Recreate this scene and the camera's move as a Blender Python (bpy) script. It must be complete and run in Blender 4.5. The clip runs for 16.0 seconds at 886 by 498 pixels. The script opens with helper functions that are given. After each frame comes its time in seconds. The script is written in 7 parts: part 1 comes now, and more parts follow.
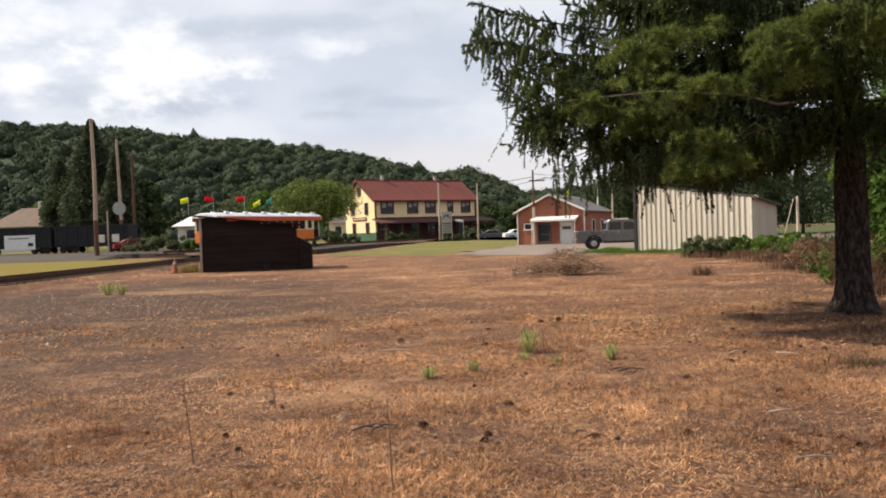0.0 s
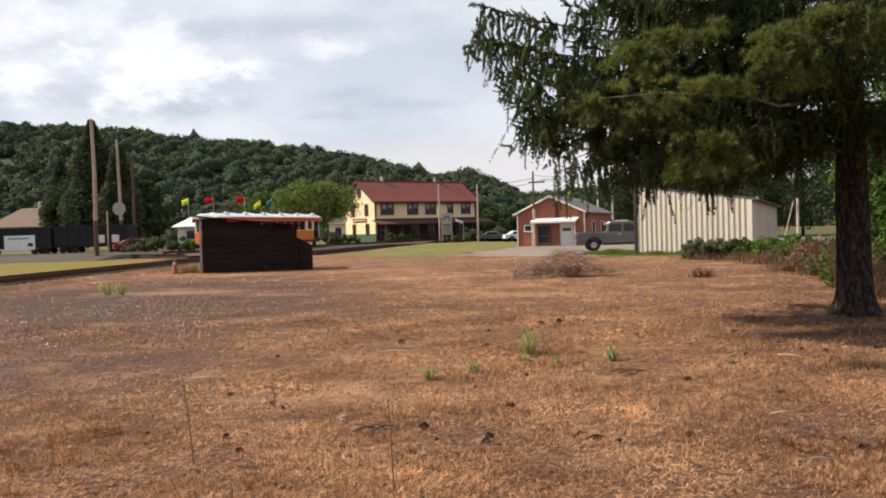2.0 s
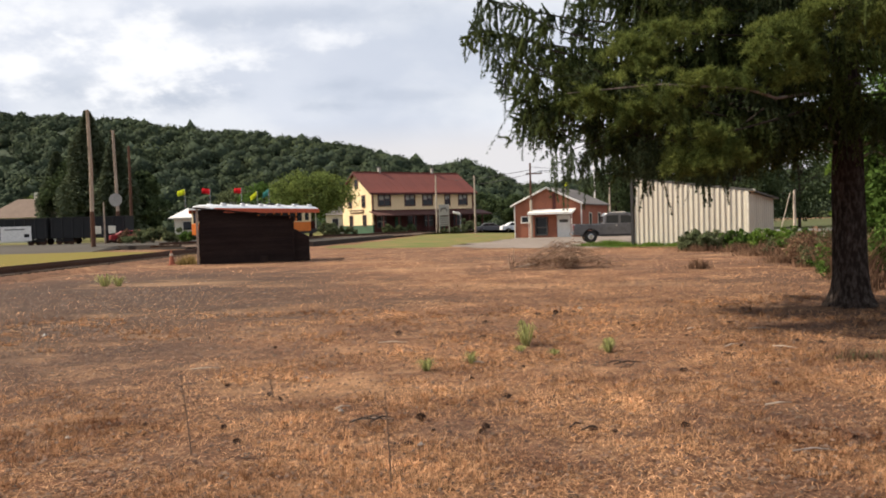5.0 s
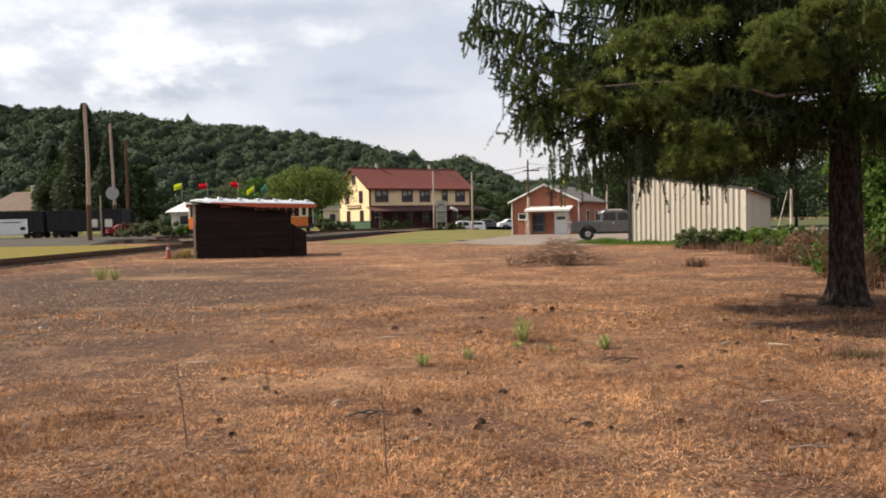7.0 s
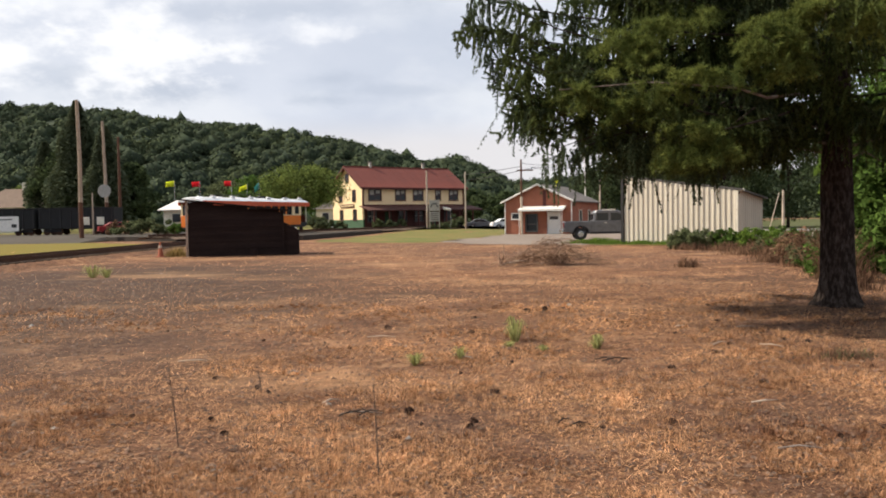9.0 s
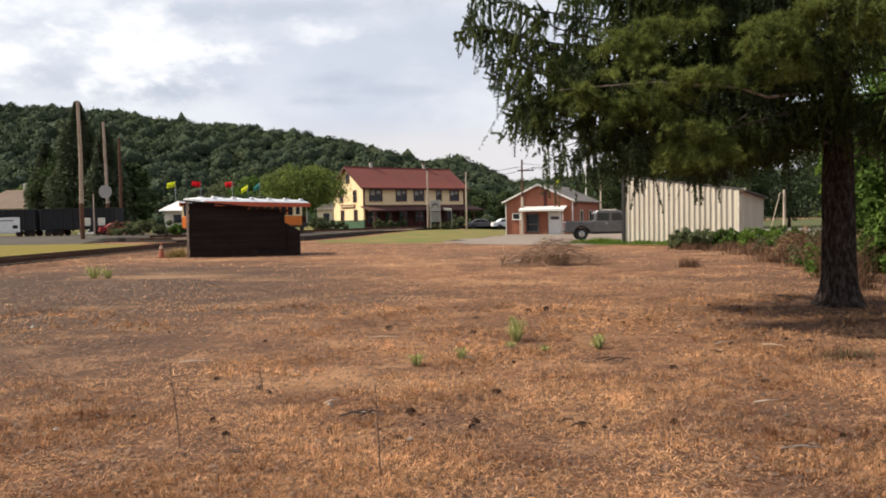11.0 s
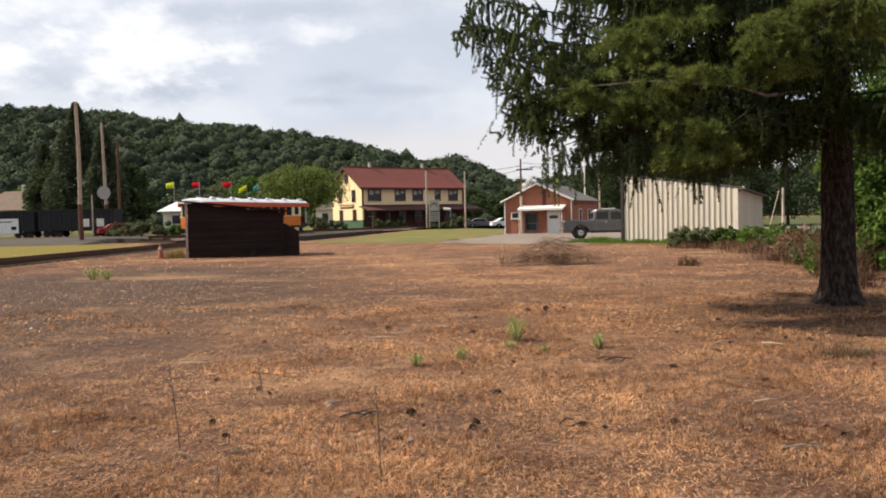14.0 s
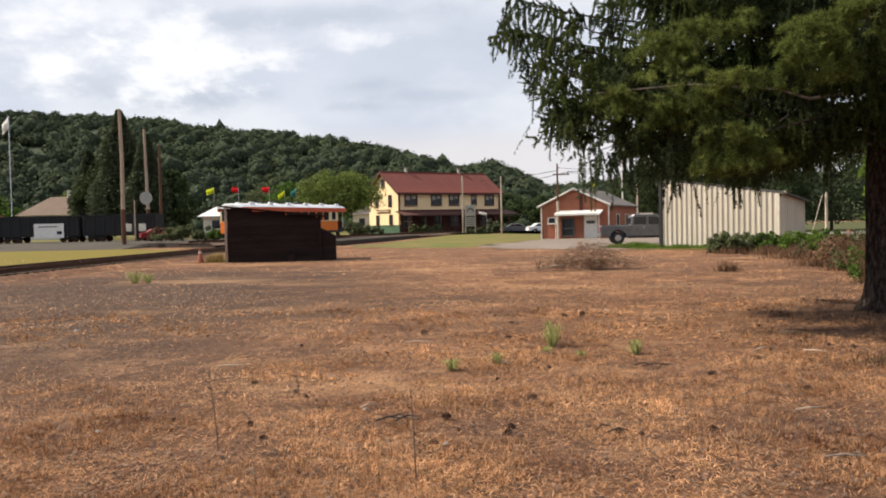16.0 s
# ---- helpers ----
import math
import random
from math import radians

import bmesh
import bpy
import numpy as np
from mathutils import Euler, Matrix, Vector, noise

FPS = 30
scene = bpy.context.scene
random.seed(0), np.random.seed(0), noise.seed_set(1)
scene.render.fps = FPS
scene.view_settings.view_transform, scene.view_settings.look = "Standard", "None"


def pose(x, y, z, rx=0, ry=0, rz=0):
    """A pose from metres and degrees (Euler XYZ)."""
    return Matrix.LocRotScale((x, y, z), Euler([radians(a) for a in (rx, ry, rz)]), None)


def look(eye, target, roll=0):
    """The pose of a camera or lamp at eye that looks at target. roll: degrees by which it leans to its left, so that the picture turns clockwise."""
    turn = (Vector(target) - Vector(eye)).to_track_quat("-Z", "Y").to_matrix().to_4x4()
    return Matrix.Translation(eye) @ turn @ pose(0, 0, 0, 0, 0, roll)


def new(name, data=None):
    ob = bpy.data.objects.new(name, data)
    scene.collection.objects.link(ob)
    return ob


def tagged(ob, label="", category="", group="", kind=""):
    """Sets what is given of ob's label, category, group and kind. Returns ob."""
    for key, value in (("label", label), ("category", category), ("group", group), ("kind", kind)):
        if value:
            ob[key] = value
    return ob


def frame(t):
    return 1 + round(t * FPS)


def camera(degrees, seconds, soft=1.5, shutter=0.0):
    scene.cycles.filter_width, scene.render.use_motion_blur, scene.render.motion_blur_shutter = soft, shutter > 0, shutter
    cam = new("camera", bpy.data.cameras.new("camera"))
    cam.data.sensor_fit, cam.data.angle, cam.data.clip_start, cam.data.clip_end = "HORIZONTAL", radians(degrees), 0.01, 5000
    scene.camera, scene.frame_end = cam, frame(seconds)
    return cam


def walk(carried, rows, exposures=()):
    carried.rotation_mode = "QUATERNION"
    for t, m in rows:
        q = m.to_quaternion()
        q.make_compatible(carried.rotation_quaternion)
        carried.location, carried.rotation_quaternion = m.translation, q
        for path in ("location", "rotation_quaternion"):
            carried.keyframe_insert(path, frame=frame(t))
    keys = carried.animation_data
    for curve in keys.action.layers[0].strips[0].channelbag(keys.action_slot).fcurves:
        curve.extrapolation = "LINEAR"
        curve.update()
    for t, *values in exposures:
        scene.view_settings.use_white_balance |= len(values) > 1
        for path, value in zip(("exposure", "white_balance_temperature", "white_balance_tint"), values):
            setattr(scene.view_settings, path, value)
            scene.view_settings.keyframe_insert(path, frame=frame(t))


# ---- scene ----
cam = camera(58.0, 16.0, soft=1.9)
PATH = [  # seconds, x, y, z, yaw, pitch, roll
    (0, 0.020, -0.004, 1.605, 0.42, -1.31, 1.92), (0.5, 0.017, -0.001, 1.603, 0.20, -1.23, 1.80),
    (1, 0.011, 0.000, 1.602, 0.24, -1.33, 1.57), (1.5, 0.008, 0.003, 1.607, 0.76, -1.19, 1.96),
    (2, 0.006, 0.010, 1.598, 0.41, -1.21, 1.75), (2.5, 0.009, 0.010, 1.603, 0.48, -1.62, 1.53),
    (3, 0.012, -0.001, 1.598, 0.60, -2.00, 1.49), (3.5, 0.008, 0.012, 1.601, 0.59, -2.05, 1.52),
    (5.8, 0.008, -0.008, 1.602, -0.14, -1.76, 1.53), (6, 0.006, 0.002, 1.596, -0.31, -1.88, 1.30),
    (6.5, 0.006, -0.003, 1.597, -0.16, -2.05, 1.51), (7, 0.004, 0.001, 1.593, 0.00, -2.11, 1.24),
    (7.5, 0.007, 0.001, 1.598, 0.01, -2.04, 1.08), (8, 0.002, 0.000, 1.593, -0.22, -1.95, 0.89),
    (8.5, 0.004, -0.001, 1.600, -0.17, -1.97, 0.92), (9, 0.006, 0.001, 1.593, -0.49, -2.17, 0.97),
    (11.5, -0.002, 0.004, 1.594, -0.36, -2.13, 1.13), (12, -0.005, -0.003, 1.602, 0.08, -1.87, 1.27),
    (12.5, 0.000, 0.000, 1.600, 0.00, -1.92, 1.20), (13, 0.006, 0.007, 1.600, -0.20, -2.30, 1.16),
    (13.5, 0.001, 0.015, 1.600, -0.34, -2.67, 1.31), (14, -0.003, 0.017, 1.599, -0.51, -2.19, 1.31),
    (14.5, -0.002, 0.013, 1.602, -0.29, -2.13, 1.62), (15, -0.002, 0.004, 1.599, -0.27, -2.20, 1.66),
    (15.5, -0.010, 0.010, 1.594, 0.90, -3.44, 1.95), (16, 0.001, 0.006, 1.595, 2.08, -1.77, 1.28),
]
walk(cam, [(t, pose(x, y, z, 90 + p, r, w)) for t, x, y, z, w, p, r in PATH], exposures=[(0, 0.65), (16, 0.65)])

# ---- world and sun ----
SUN_EL, SUN_AZ = radians(43), radians(-77)   # the sun stands to the side, a little ahead; azimuth from +Y towards +X
world = bpy.data.worlds.new("sky")
scene.world = world
world.use_nodes = True


def sky_nodes():
    nt = world.node_tree
    nt.nodes.clear()
    n, k = nt.nodes.new, nt.links.new
    out, bg = n("ShaderNodeOutputWorld"), n("ShaderNodeBackground")
    sky = n("ShaderNodeTexSky")
    sky.sky_type, sky.sun_disc = "NISHITA", False
    sky.sun_elevation, sky.sun_rotation = SUN_EL, SUN_AZ
    sky.air_density, sky.dust_density = 1.0, 2.0
    tint = n("ShaderNodeMix")
    tint.data_type, tint.blend_type = "RGBA", "MULTIPLY"
    tint.inputs[0].default_value = 1.0
    k(sky.outputs[0], tint.inputs[6])
    tint.inputs[7].default_value = (0.10, 0.10, 0.10, 1)
    co = n("ShaderNodeTexCoord")
    sep = n("ShaderNodeSeparateXYZ")
    k(co.outputs["Generated"], sep.inputs[0])
    # clouds lie on a flat layer: divide the direction by its height
    h = n("ShaderNodeMath"); h.operation = "ADD"; h.inputs[1].default_value = 0.42
    k(sep.outputs[2], h.inputs[0])
    hm = n("ShaderNodeMath"); hm.operation = "MAXIMUM"; hm.inputs[1].default_value = 0.05
    k(h.outputs[0], hm.inputs[0])
    dv = n("ShaderNodeVectorMath"); dv.operation = "DIVIDE"
    cb = n("ShaderNodeCombineXYZ")
    for i in range(3):
        k(hm.outputs[0], cb.inputs[i])
    k(co.outputs["Generated"], dv.inputs[0]); k(cb.outputs[0], dv.inputs[1])
    def fbm(scale, detail, loc, rough=0.55):
        mp = n("ShaderNodeMapping"); mp.inputs[1].default_value = loc
        k(dv.outputs[0], mp.inputs[0])
        t = n("ShaderNodeTexNoise")
        t.inputs["Scale"].default_value, t.inputs["Detail"].default_value, t.inputs["Roughness"].default_value = scale, detail, rough
        k(mp.outputs[0], t.inputs[0])
        return t.outputs[0]
    def ramp(src, a, b):
        r = n("ShaderNodeMapRange"); r.interpolation_type = "SMOOTHSTEP"
        r.inputs[1].default_value, r.inputs[2].default_value = a, b
        k(src, r.inputs[0])
        return r.outputs[0]
    def mix(f, a, b):
        m = n("ShaderNodeMix"); m.data_type = "RGBA"
        k(f, m.inputs[0])
        for s, v in ((6, a), (7, b)):
            if isinstance(v, tuple):
                m.inputs[s].default_value = (*v, 1)
            else:
                k(v, m.inputs[s])
        return m.outputs[2]
    # direction across and up, as slopes from straight ahead
    def math2(op, x, y):
        q = n("ShaderNodeMath"); q.operation = op
        for i, v in enumerate((x, y)):
            if isinstance(v, float):
                q.inputs[i].default_value = v
            else:
                k(v, q.inputs[i])
        return q.outputs[0]
    ahead = math2("MAXIMUM", sep.outputs[1], 0.05)
    across, up = math2("DIVIDE", sep.outputs[0], ahead), math2("DIVIDE", sep.outputs[2], ahead)
    edge = fbm(13.0, 9, (2.2, 0.7, 0.3), 0.58)
    soft = fbm(8.0, 8, (5.2, 3.7, 1.3), 0.6)
    def cloud(u, v, a, b, ragged, lo, hi, src):
        """A cloud centred at slopes u, v with half-sizes a, b and a noisy rim."""
        x, y = math2("DIVIDE", math2("SUBTRACT", across, u), a), math2("DIVIDE", math2("SUBTRACT", up, v), b)
        d = math2("SQRT", math2("ADD", math2("MULTIPLY", x, x), math2("MULTIPLY", y, y)), 0.0)
        return ramp(math2("ADD", d, math2("MULTIPLY", math2("SUBTRACT", src, 0.5), ragged)), hi, lo)
    def part_of(f, amount):
        return math2("MULTIPLY", f, amount)
    veil = mix(ramp(fbm(1.3, 6, (3.1, 1.2, 0)), 0.20, 0.50), tint.outputs[2], (0.70, 0.74, 0.83))
    veil = mix(part_of(ramp(fbm(2.2, 7, (7.3, 0.4, 2.0)), 0.40, 0.66), 0.75), veil, (0.59, 0.64, 0.745))
    veil = mix(part_of(ramp(fbm(2.4, 8, (1.25, 4.6, 0.5), 0.5), 0.47, 0.66), 0.6), veil, (0.86, 0.88, 0.92))
    for u, v, a, b, amount in ((-0.345, 0.170, 0.080, 0.022, 0.8), (-0.130, 0.150, 0.050, 0.010, 0.7), (-0.128, 0.175, 0.045, 0.010, 0.55), (-0.20, 0.262, 0.16, 0.014, 0.6), (-0.06, 0.160, 0.10, 0.008, 0.5), (-0.50, 0.185, 0.12, 0.012, 0.35)):
        veil = mix(part_of(cloud(u, v, a, b, 3.0, 0.1, 1.5, soft), amount), veil, (0.50, 0.555, 0.66))
    for u, v, a, b, amount in ((-0.365, 0.222, 0.070, 0.042, 1.0), (-0.325, 0.212, 0.055, 0.020, 0.9), (-0.395, 0.195, 0.045, 0.030, 0.8), (-0.525, 0.215, 0.052, 0.028, 0.95), (-0.240, 0.218, 0.032, 0.014, 0.85), (-0.138, 0.236, 0.034, 0.012, 0.7), (-0.54, 0.285, 0.05, 0.03, 0.8), (-0.44, 0.280, 0.06, 0.03, 0.5)):
        veil = mix(part_of(cloud(u, v, a, b, 4.0, 0.0, 1.75, edge), amount), veil, (0.98, 0.985, 1.01))
    low = ramp(up, 0.135, 0.085)
    glow = part_of(low, 0.75)
    allsky = mix(glow, veil, (0.80, 0.765, 0.76))
    k(allsky, bg.inputs[0])
    bg.inputs[1].default_value = 0.68
    k(bg.outputs[0], out.inputs[0])


sky_nodes()
sun = new("sun", bpy.data.lights.new("sun", "SUN"))
sun.data.energy, sun.data.angle, sun.data.color = 5.0, radians(0.8), (1.0, 0.88, 0.72)
toward = Vector((math.sin(SUN_AZ) * math.cos(SUN_EL), math.cos(SUN_AZ) * math.cos(SUN_EL), math.sin(SUN_EL)))
sun.matrix_world = look(toward * 200, (0, 0, 0))


# ---- materials ----
def material(name, c1, c2=None, scale=3.0, rough=0.85, bump=0.0, metal=0.0, fine=None, c3=None, island=0.0, rand=0.0, stretch=(1, 1, 1), spec=0.3, wave=None):
    """Two colours mixed by coarse noise, a third by fine noise; value shifted by piece."""
    m = bpy.data.materials.new(name)
    m.use_nodes = True
    nt = m.node_tree
    n, k = nt.nodes.new, nt.links.new
    b = nt.nodes["Principled BSDF"]
    b.inputs["Roughness"].default_value, b.inputs["Metallic"].default_value = rough, metal
    b.inputs["Specular IOR Level"].default_value = spec
    co = n("ShaderNodeTexCoord")
    mp = n("ShaderNodeMapping"); mp.inputs[3].default_value = stretch
    k(co.outputs["Object"], mp.inputs[0])
    def tex(s, d=5):
        t = n("ShaderNodeTexNoise")
        t.inputs["Scale"].default_value, t.inputs["Detail"].default_value, t.inputs["Roughness"].default_value = s, d, 0.62
        k(mp.outputs[0], t.inputs[0])
        return t.outputs[0]
    def rng(src, a, b_, lo=0.0, hi=1.0):
        r = n("ShaderNodeMapRange")
        for i, v in zip((1, 2, 3, 4), (a, b_, lo, hi)):
            r.inputs[i].default_value = v
        k(src, r.inputs[0])
        return r.outputs[0]
    def mix(f, a, c, mode="MIX"):
        x = n("ShaderNodeMix"); x.data_type, x.blend_type = "RGBA", mode
        k(f, x.inputs[0]) if not isinstance(f, float) else None
        if isinstance(f, float):
            x.inputs[0].default_value = f
        for s, v in ((6, a), (7, c)):
            if isinstance(v, tuple):
                x.inputs[s].default_value = (*v, 1)
            else:
                k(v, x.inputs[s])
        return x.outputs[2]
    c2 = c2 or tuple(v * 0.8 for v in c1)
    col = mix(rng(tex(scale), 0.35, 0.65), c1, c2)
    fine = fine or scale * 9
    f = tex(fine, 4)
    col = mix(rng(f, 0.45, 0.72), col, c3 or tuple(v * 0.7 for v in c2))
    if island or rand:
        src = n("ShaderNodeNewGeometry").outputs["Random Per Island"] if island else n("ShaderNodeObjectInfo").outputs["Random"]
        hs = n("ShaderNodeHueSaturation")
        k(col, hs.inputs["Color"])
        k(rng(src, 0, 1, 1 - (island or rand), 1 + (island or rand)), hs.inputs["Value"])
        col = hs.outputs[0]
    k(col, b.inputs["Base Color"])
    if bump:
        bp = n("ShaderNodeBump"); bp.inputs["Strength"].default_value, bp.inputs["Distance"].default_value = bump, 0.03
        k(f, bp.inputs["Height"]); k(bp.outputs[0], b.inputs["Normal"])
    return m


def leaf_material(name, c1, c2, island=0.45, through_light=0.35, scale=0.5):
    m = material(name, c1, c2, scale=scale, rough=0.9, spec=0.04, island=island, fine=scale * 6, c3=tuple(v * 0.6 for v in c1))
    nt = m.node_tree
    b = nt.nodes["Principled BSDF"]
    tr = nt.nodes.new("ShaderNodeBsdfTranslucent")
    ms = nt.nodes.new("ShaderNodeMixShader")
    ms.inputs[0].default_value = through_light
    nt.links.new(b.inputs["Base Color"].links[0].from_socket, tr.inputs[0])
    nt.links.new(b.outputs[0], ms.inputs[1]); nt.links.new(tr.outputs[0], ms.inputs[2])
    nt.links.new(ms.outputs[0], nt.nodes["Material Output"].inputs[0])
    return m


def glass_material(name, col=(0.02, 0.025, 0.03)):
    m = material(name, col, col, rough=0.12, spec=0.3)
    return m


def ground_material():
    """Straw, red-brown thatch and a bare gravelly patch, in three sizes of mottling."""
    m = material("straw_ground", (0.275, 0.138, 0.074), (0.135, 0.067, 0.043), scale=0.55, fine=7, c3=(0.062, 0.034, 0.024), rough=0.95, spec=0.08)
    nt = m.node_tree
    n, k = nt.nodes.new, nt.links.new
    b = nt.nodes["Principled BSDF"]
    col = b.inputs["Base Color"].links[0].from_socket
    co = n("ShaderNodeTexCoord")
    def tex(s, d, stretch=(1, 1, 1), loc=(0, 0, 0)):
        mp = n("ShaderNodeMapping"); mp.inputs[1].default_value, mp.inputs[3].default_value = loc, stretch
        k(co.outputs["Object"], mp.inputs[0])
        t = n("ShaderNodeTexNoise")
        t.inputs["Scale"].default_value, t.inputs["Detail"].default_value, t.inputs["Roughness"].default_value = s, d, 0.65
        k(mp.outputs[0], t.inputs[0])
        return t.outputs[0]
    def rng(src, lo, hi, top=1.0):
        r = n("ShaderNodeMapRange"); r.interpolation_type = "SMOOTHSTEP"
        r.inputs[1].default_value, r.inputs[2].default_value, r.inputs[4].default_value = lo, hi, top
        k(src, r.inputs[0])
        return r.outputs[0]
    def mix(f, x, y):
        q = n("ShaderNodeMix"); q.data_type = "RGBA"
        k(f, q.inputs[0])
        k(x, q.inputs[6])
        q.inputs[7].default_value = (*y, 1)
        return q.outputs[2]
    col = mix(rng(tex(0.16, 5, (0.6, 1, 1), (3, 1, 0)), 0.44, 0.60, 0.8), col, (0.098, 0.055, 0.040))
    col = mix(rng(tex(1.1, 6, (0.7, 1, 1), (9, 2, 0)), 0.52, 0.66, 0.55), col, (0.43, 0.250, 0.140))
    # a bare gravelly patch
    sep = n("ShaderNodeMapping"); sep.inputs[1].default_value = (9.5, -19.0, 0)
    k(co.outputs["Object"], sep.inputs[0])
    ln = n("ShaderNodeVectorMath"); ln.operation = "LENGTH"
    sc = n("ShaderNodeVectorMath"); sc.operation = "MULTIPLY"; sc.inputs[1].default_value = (0.125, 0.075, 0)
    k(sep.outputs[0], sc.inputs[0]); k(sc.outputs[0], ln.inputs[0])
    wob = n("ShaderNodeMath"); wob.operation = "ADD"
    wide = n("ShaderNodeMath"); wide.operation = "MULTIPLY"; wide.inputs[1].default_value = 1.5
    k(tex(0.5, 7), wide.inputs[0])
    k(ln.outputs["Value"], wob.inputs[0]); k(wide.outputs[0], wob.inputs[1])
    col = mix(rng(wob.outputs[0], 2.0, 1.1, 0.85), col, (0.090, 0.060, 0.047))
    # tufts and clods, stems, dark gaps between them
    col = mix(rng(tex(4.2, 6), 0.52, 0.68, 0.55), col, (0.40, 0.235, 0.135))
    col = mix(rng(tex(5.5, 6, (0.6, 1, 1), (4, 7, 0)), 0.55, 0.70, 0.6), col, (0.058, 0.035, 0.026))
    col = mix(rng(tex(17, 3), 0.54, 0.70, 0.8), col, (0.044, 0.024, 0.015))
    col = mix(rng(tex(38, 4), 0.55, 0.68, 0.7), col, (0.52, 0.325, 0.19))
    col = mix(rng(tex(75, 3, (1, 1, 1), (1, 5, 0)), 0.55, 0.68, 0.7), col, (0.042, 0.023, 0.015))
    # soil shows through over the bare patch and in drifts
    col = mix(rng(wob.outputs[0], 2.05, 1.2, 0.80), col, (0.062, 0.041, 0.032))
    col = mix(rng(tex(0.30, 7, (0.55, 1, 1), (6, 11, 0)), 0.50, 0.62, 0.40), col, (0.076, 0.042, 0.029))
    col = mix(rng(tex(0.24, 7, (0.5, 1, 1), (2, 4, 0)), 0.52, 0.66, 0.35), col, (0.50, 0.30, 0.165))
    k(col, b.inputs["Base Color"])
    bp = n("ShaderNodeBump"); bp.inputs["Strength"].default_value, bp.inputs["Distance"].default_value = 1.0, 0.07
    k(tex(14, 8), bp.inputs["Height"]); k(bp.outputs[0], b.inputs["Normal"])
    return m


STRAW = ground_material()
BLADE = leaf_material("dry_blade", (0.66, 0.382, 0.205), (0.155, 0.071, 0.038), island=0.85, through_light=0.25, scale=0.55)
STREET = material("street_gravel", (0.074, 0.064, 0.053), (0.052, 0.045, 0.038), scale=0.25, fine=20, c3=(0.075, 0.07, 0.062), bump=0.5, rough=0.95, spec=0.1)
LAWN = material("lawn_grass", (0.140, 0.115, 0.019), (0.150, 0.100, 0.026), scale=0.25, fine=14, c3=(0.115, 0.125, 0.020), bump=0.5, rough=0.95, spec=0.1)
LAWN_G = material("green_grass", (0.085, 0.110, 0.028), (0.20, 0.130, 0.055), scale=0.3, fine=12, c3=(0.08, 0.11, 0.03), bump=0.5, rough=0.95, spec=0.1)
GRAVEL = material("gravel", (0.235, 0.195, 0.165), (0.175, 0.142, 0.118), scale=0.3, fine=25, c3=(0.125, 0.105, 0.09), bump=0.7, rough=0.95, spec=0.1)
ASPHALT = material("asphalt", (0.13, 0.125, 0.12), (0.17, 0.16, 0.15), scale=0.3, fine=30, c3=(0.09, 0.09, 0.09), bump=0.3, rough=0.9)
BALLAST = material("ballast", (0.15, 0.095, 0.062), (0.10, 0.066, 0.046), scale=1.2, fine=16, bump=1.0, rough=0.95)
CONCRETE = material("concrete", (0.42, 0.40, 0.36), (0.33, 0.31, 0.28), scale=0.6, fine=18, bump=0.3, rough=0.9)
DARKSTONE = material("dark_stone", (0.030, 0.024, 0.020), (0.048, 0.038, 0.030), scale=0.8, fine=9, bump=0.8, rough=0.95)
TIE = material("tie_wood", (0.06, 0.042, 0.03), (0.10, 0.07, 0.05), scale=3, bump=0.5, rough=0.95, rand=0.3)
RAIL = material("rusty_rail", (0.10, 0.045, 0.022), (0.06, 0.03, 0.02), scale=5, rough=0.7, metal=0.3)
OLDWOOD = material("weathered_wood", (0.020, 0.0125, 0.0115), (0.031, 0.020, 0.017), scale=2.2, fine=26, c3=(0.013, 0.009, 0.008), bump=0.7, rough=0.95, rand=0.14, stretch=(0.2, 1, 2), spec=0.08)
POLEWOOD = material("pole_wood", (0.47, 0.385, 0.31), (0.30, 0.22, 0.165), scale=1.2, fine=20, c3=(0.12, 0.08, 0.055), bump=0.5, rough=0.95, stretch=(3, 3, 0.3), spec=0.1)
TARRED = material("tarred_wood", (0.15, 0.062, 0.034), (0.08, 0.045, 0.032), scale=1.6, rough=0.95, stretch=(3, 3, 0.4))
PALEPOLE = material("pale_pole", (0.55, 0.47, 0.38), (0.42, 0.34, 0.27), scale=1.5, rough=0.9)
SHEDMETAL = material("cream_metal", (0.54, 0.50, 0.415), (0.49, 0.45, 0.37), scale=0.5, fine=14, c3=(0.43, 0.39, 0.32), rough=0.55, rand=0.05)
DARKTRIM = material("dark_metal", (0.06, 0.06, 0.06), (0.09, 0.085, 0.08), scale=2, rough=0.6)
ROOFDARK = material("grey_shingle", (0.16, 0.14, 0.13), (0.11, 0.10, 0.095), scale=1.5, fine=22, bump=0.5, rough=0.95)
WALLY = material("yellow_clapboard", (0.82, 0.64, 0.39), (0.76, 0.58, 0.35), scale=0.8, fine=10, c3=(0.70, 0.53, 0.31), rough=0.75)
GREENW = material("green_paint", (0.05, 0.11, 0.06), (0.04, 0.085, 0.05), scale=1, rough=0.7)
MAROON = material("maroon_paint", (0.10, 0.028, 0.022), (0.075, 0.022, 0.018), scale=1, rough=0.7)
PORCHROOF = material("dull_maroon_roof", (0.085, 0.032, 0.026), (0.065, 0.026, 0.022), scale=0.5, rough=0.85)
REDROOF = material("red_metal_roof", (0.165, 0.040, 0.027), (0.130, 0.033, 0.024), scale=0.35, fine=6, c3=(0.105, 0.029, 0.022), rough=0.75, rand=0.06)
BRICK = material("red_brick", (0.355, 0.135, 0.080), (0.28, 0.105, 0.064), scale=0.7, fine=10, c3=(0.19, 0.075, 0.054), bump=0.5, rough=0.92)
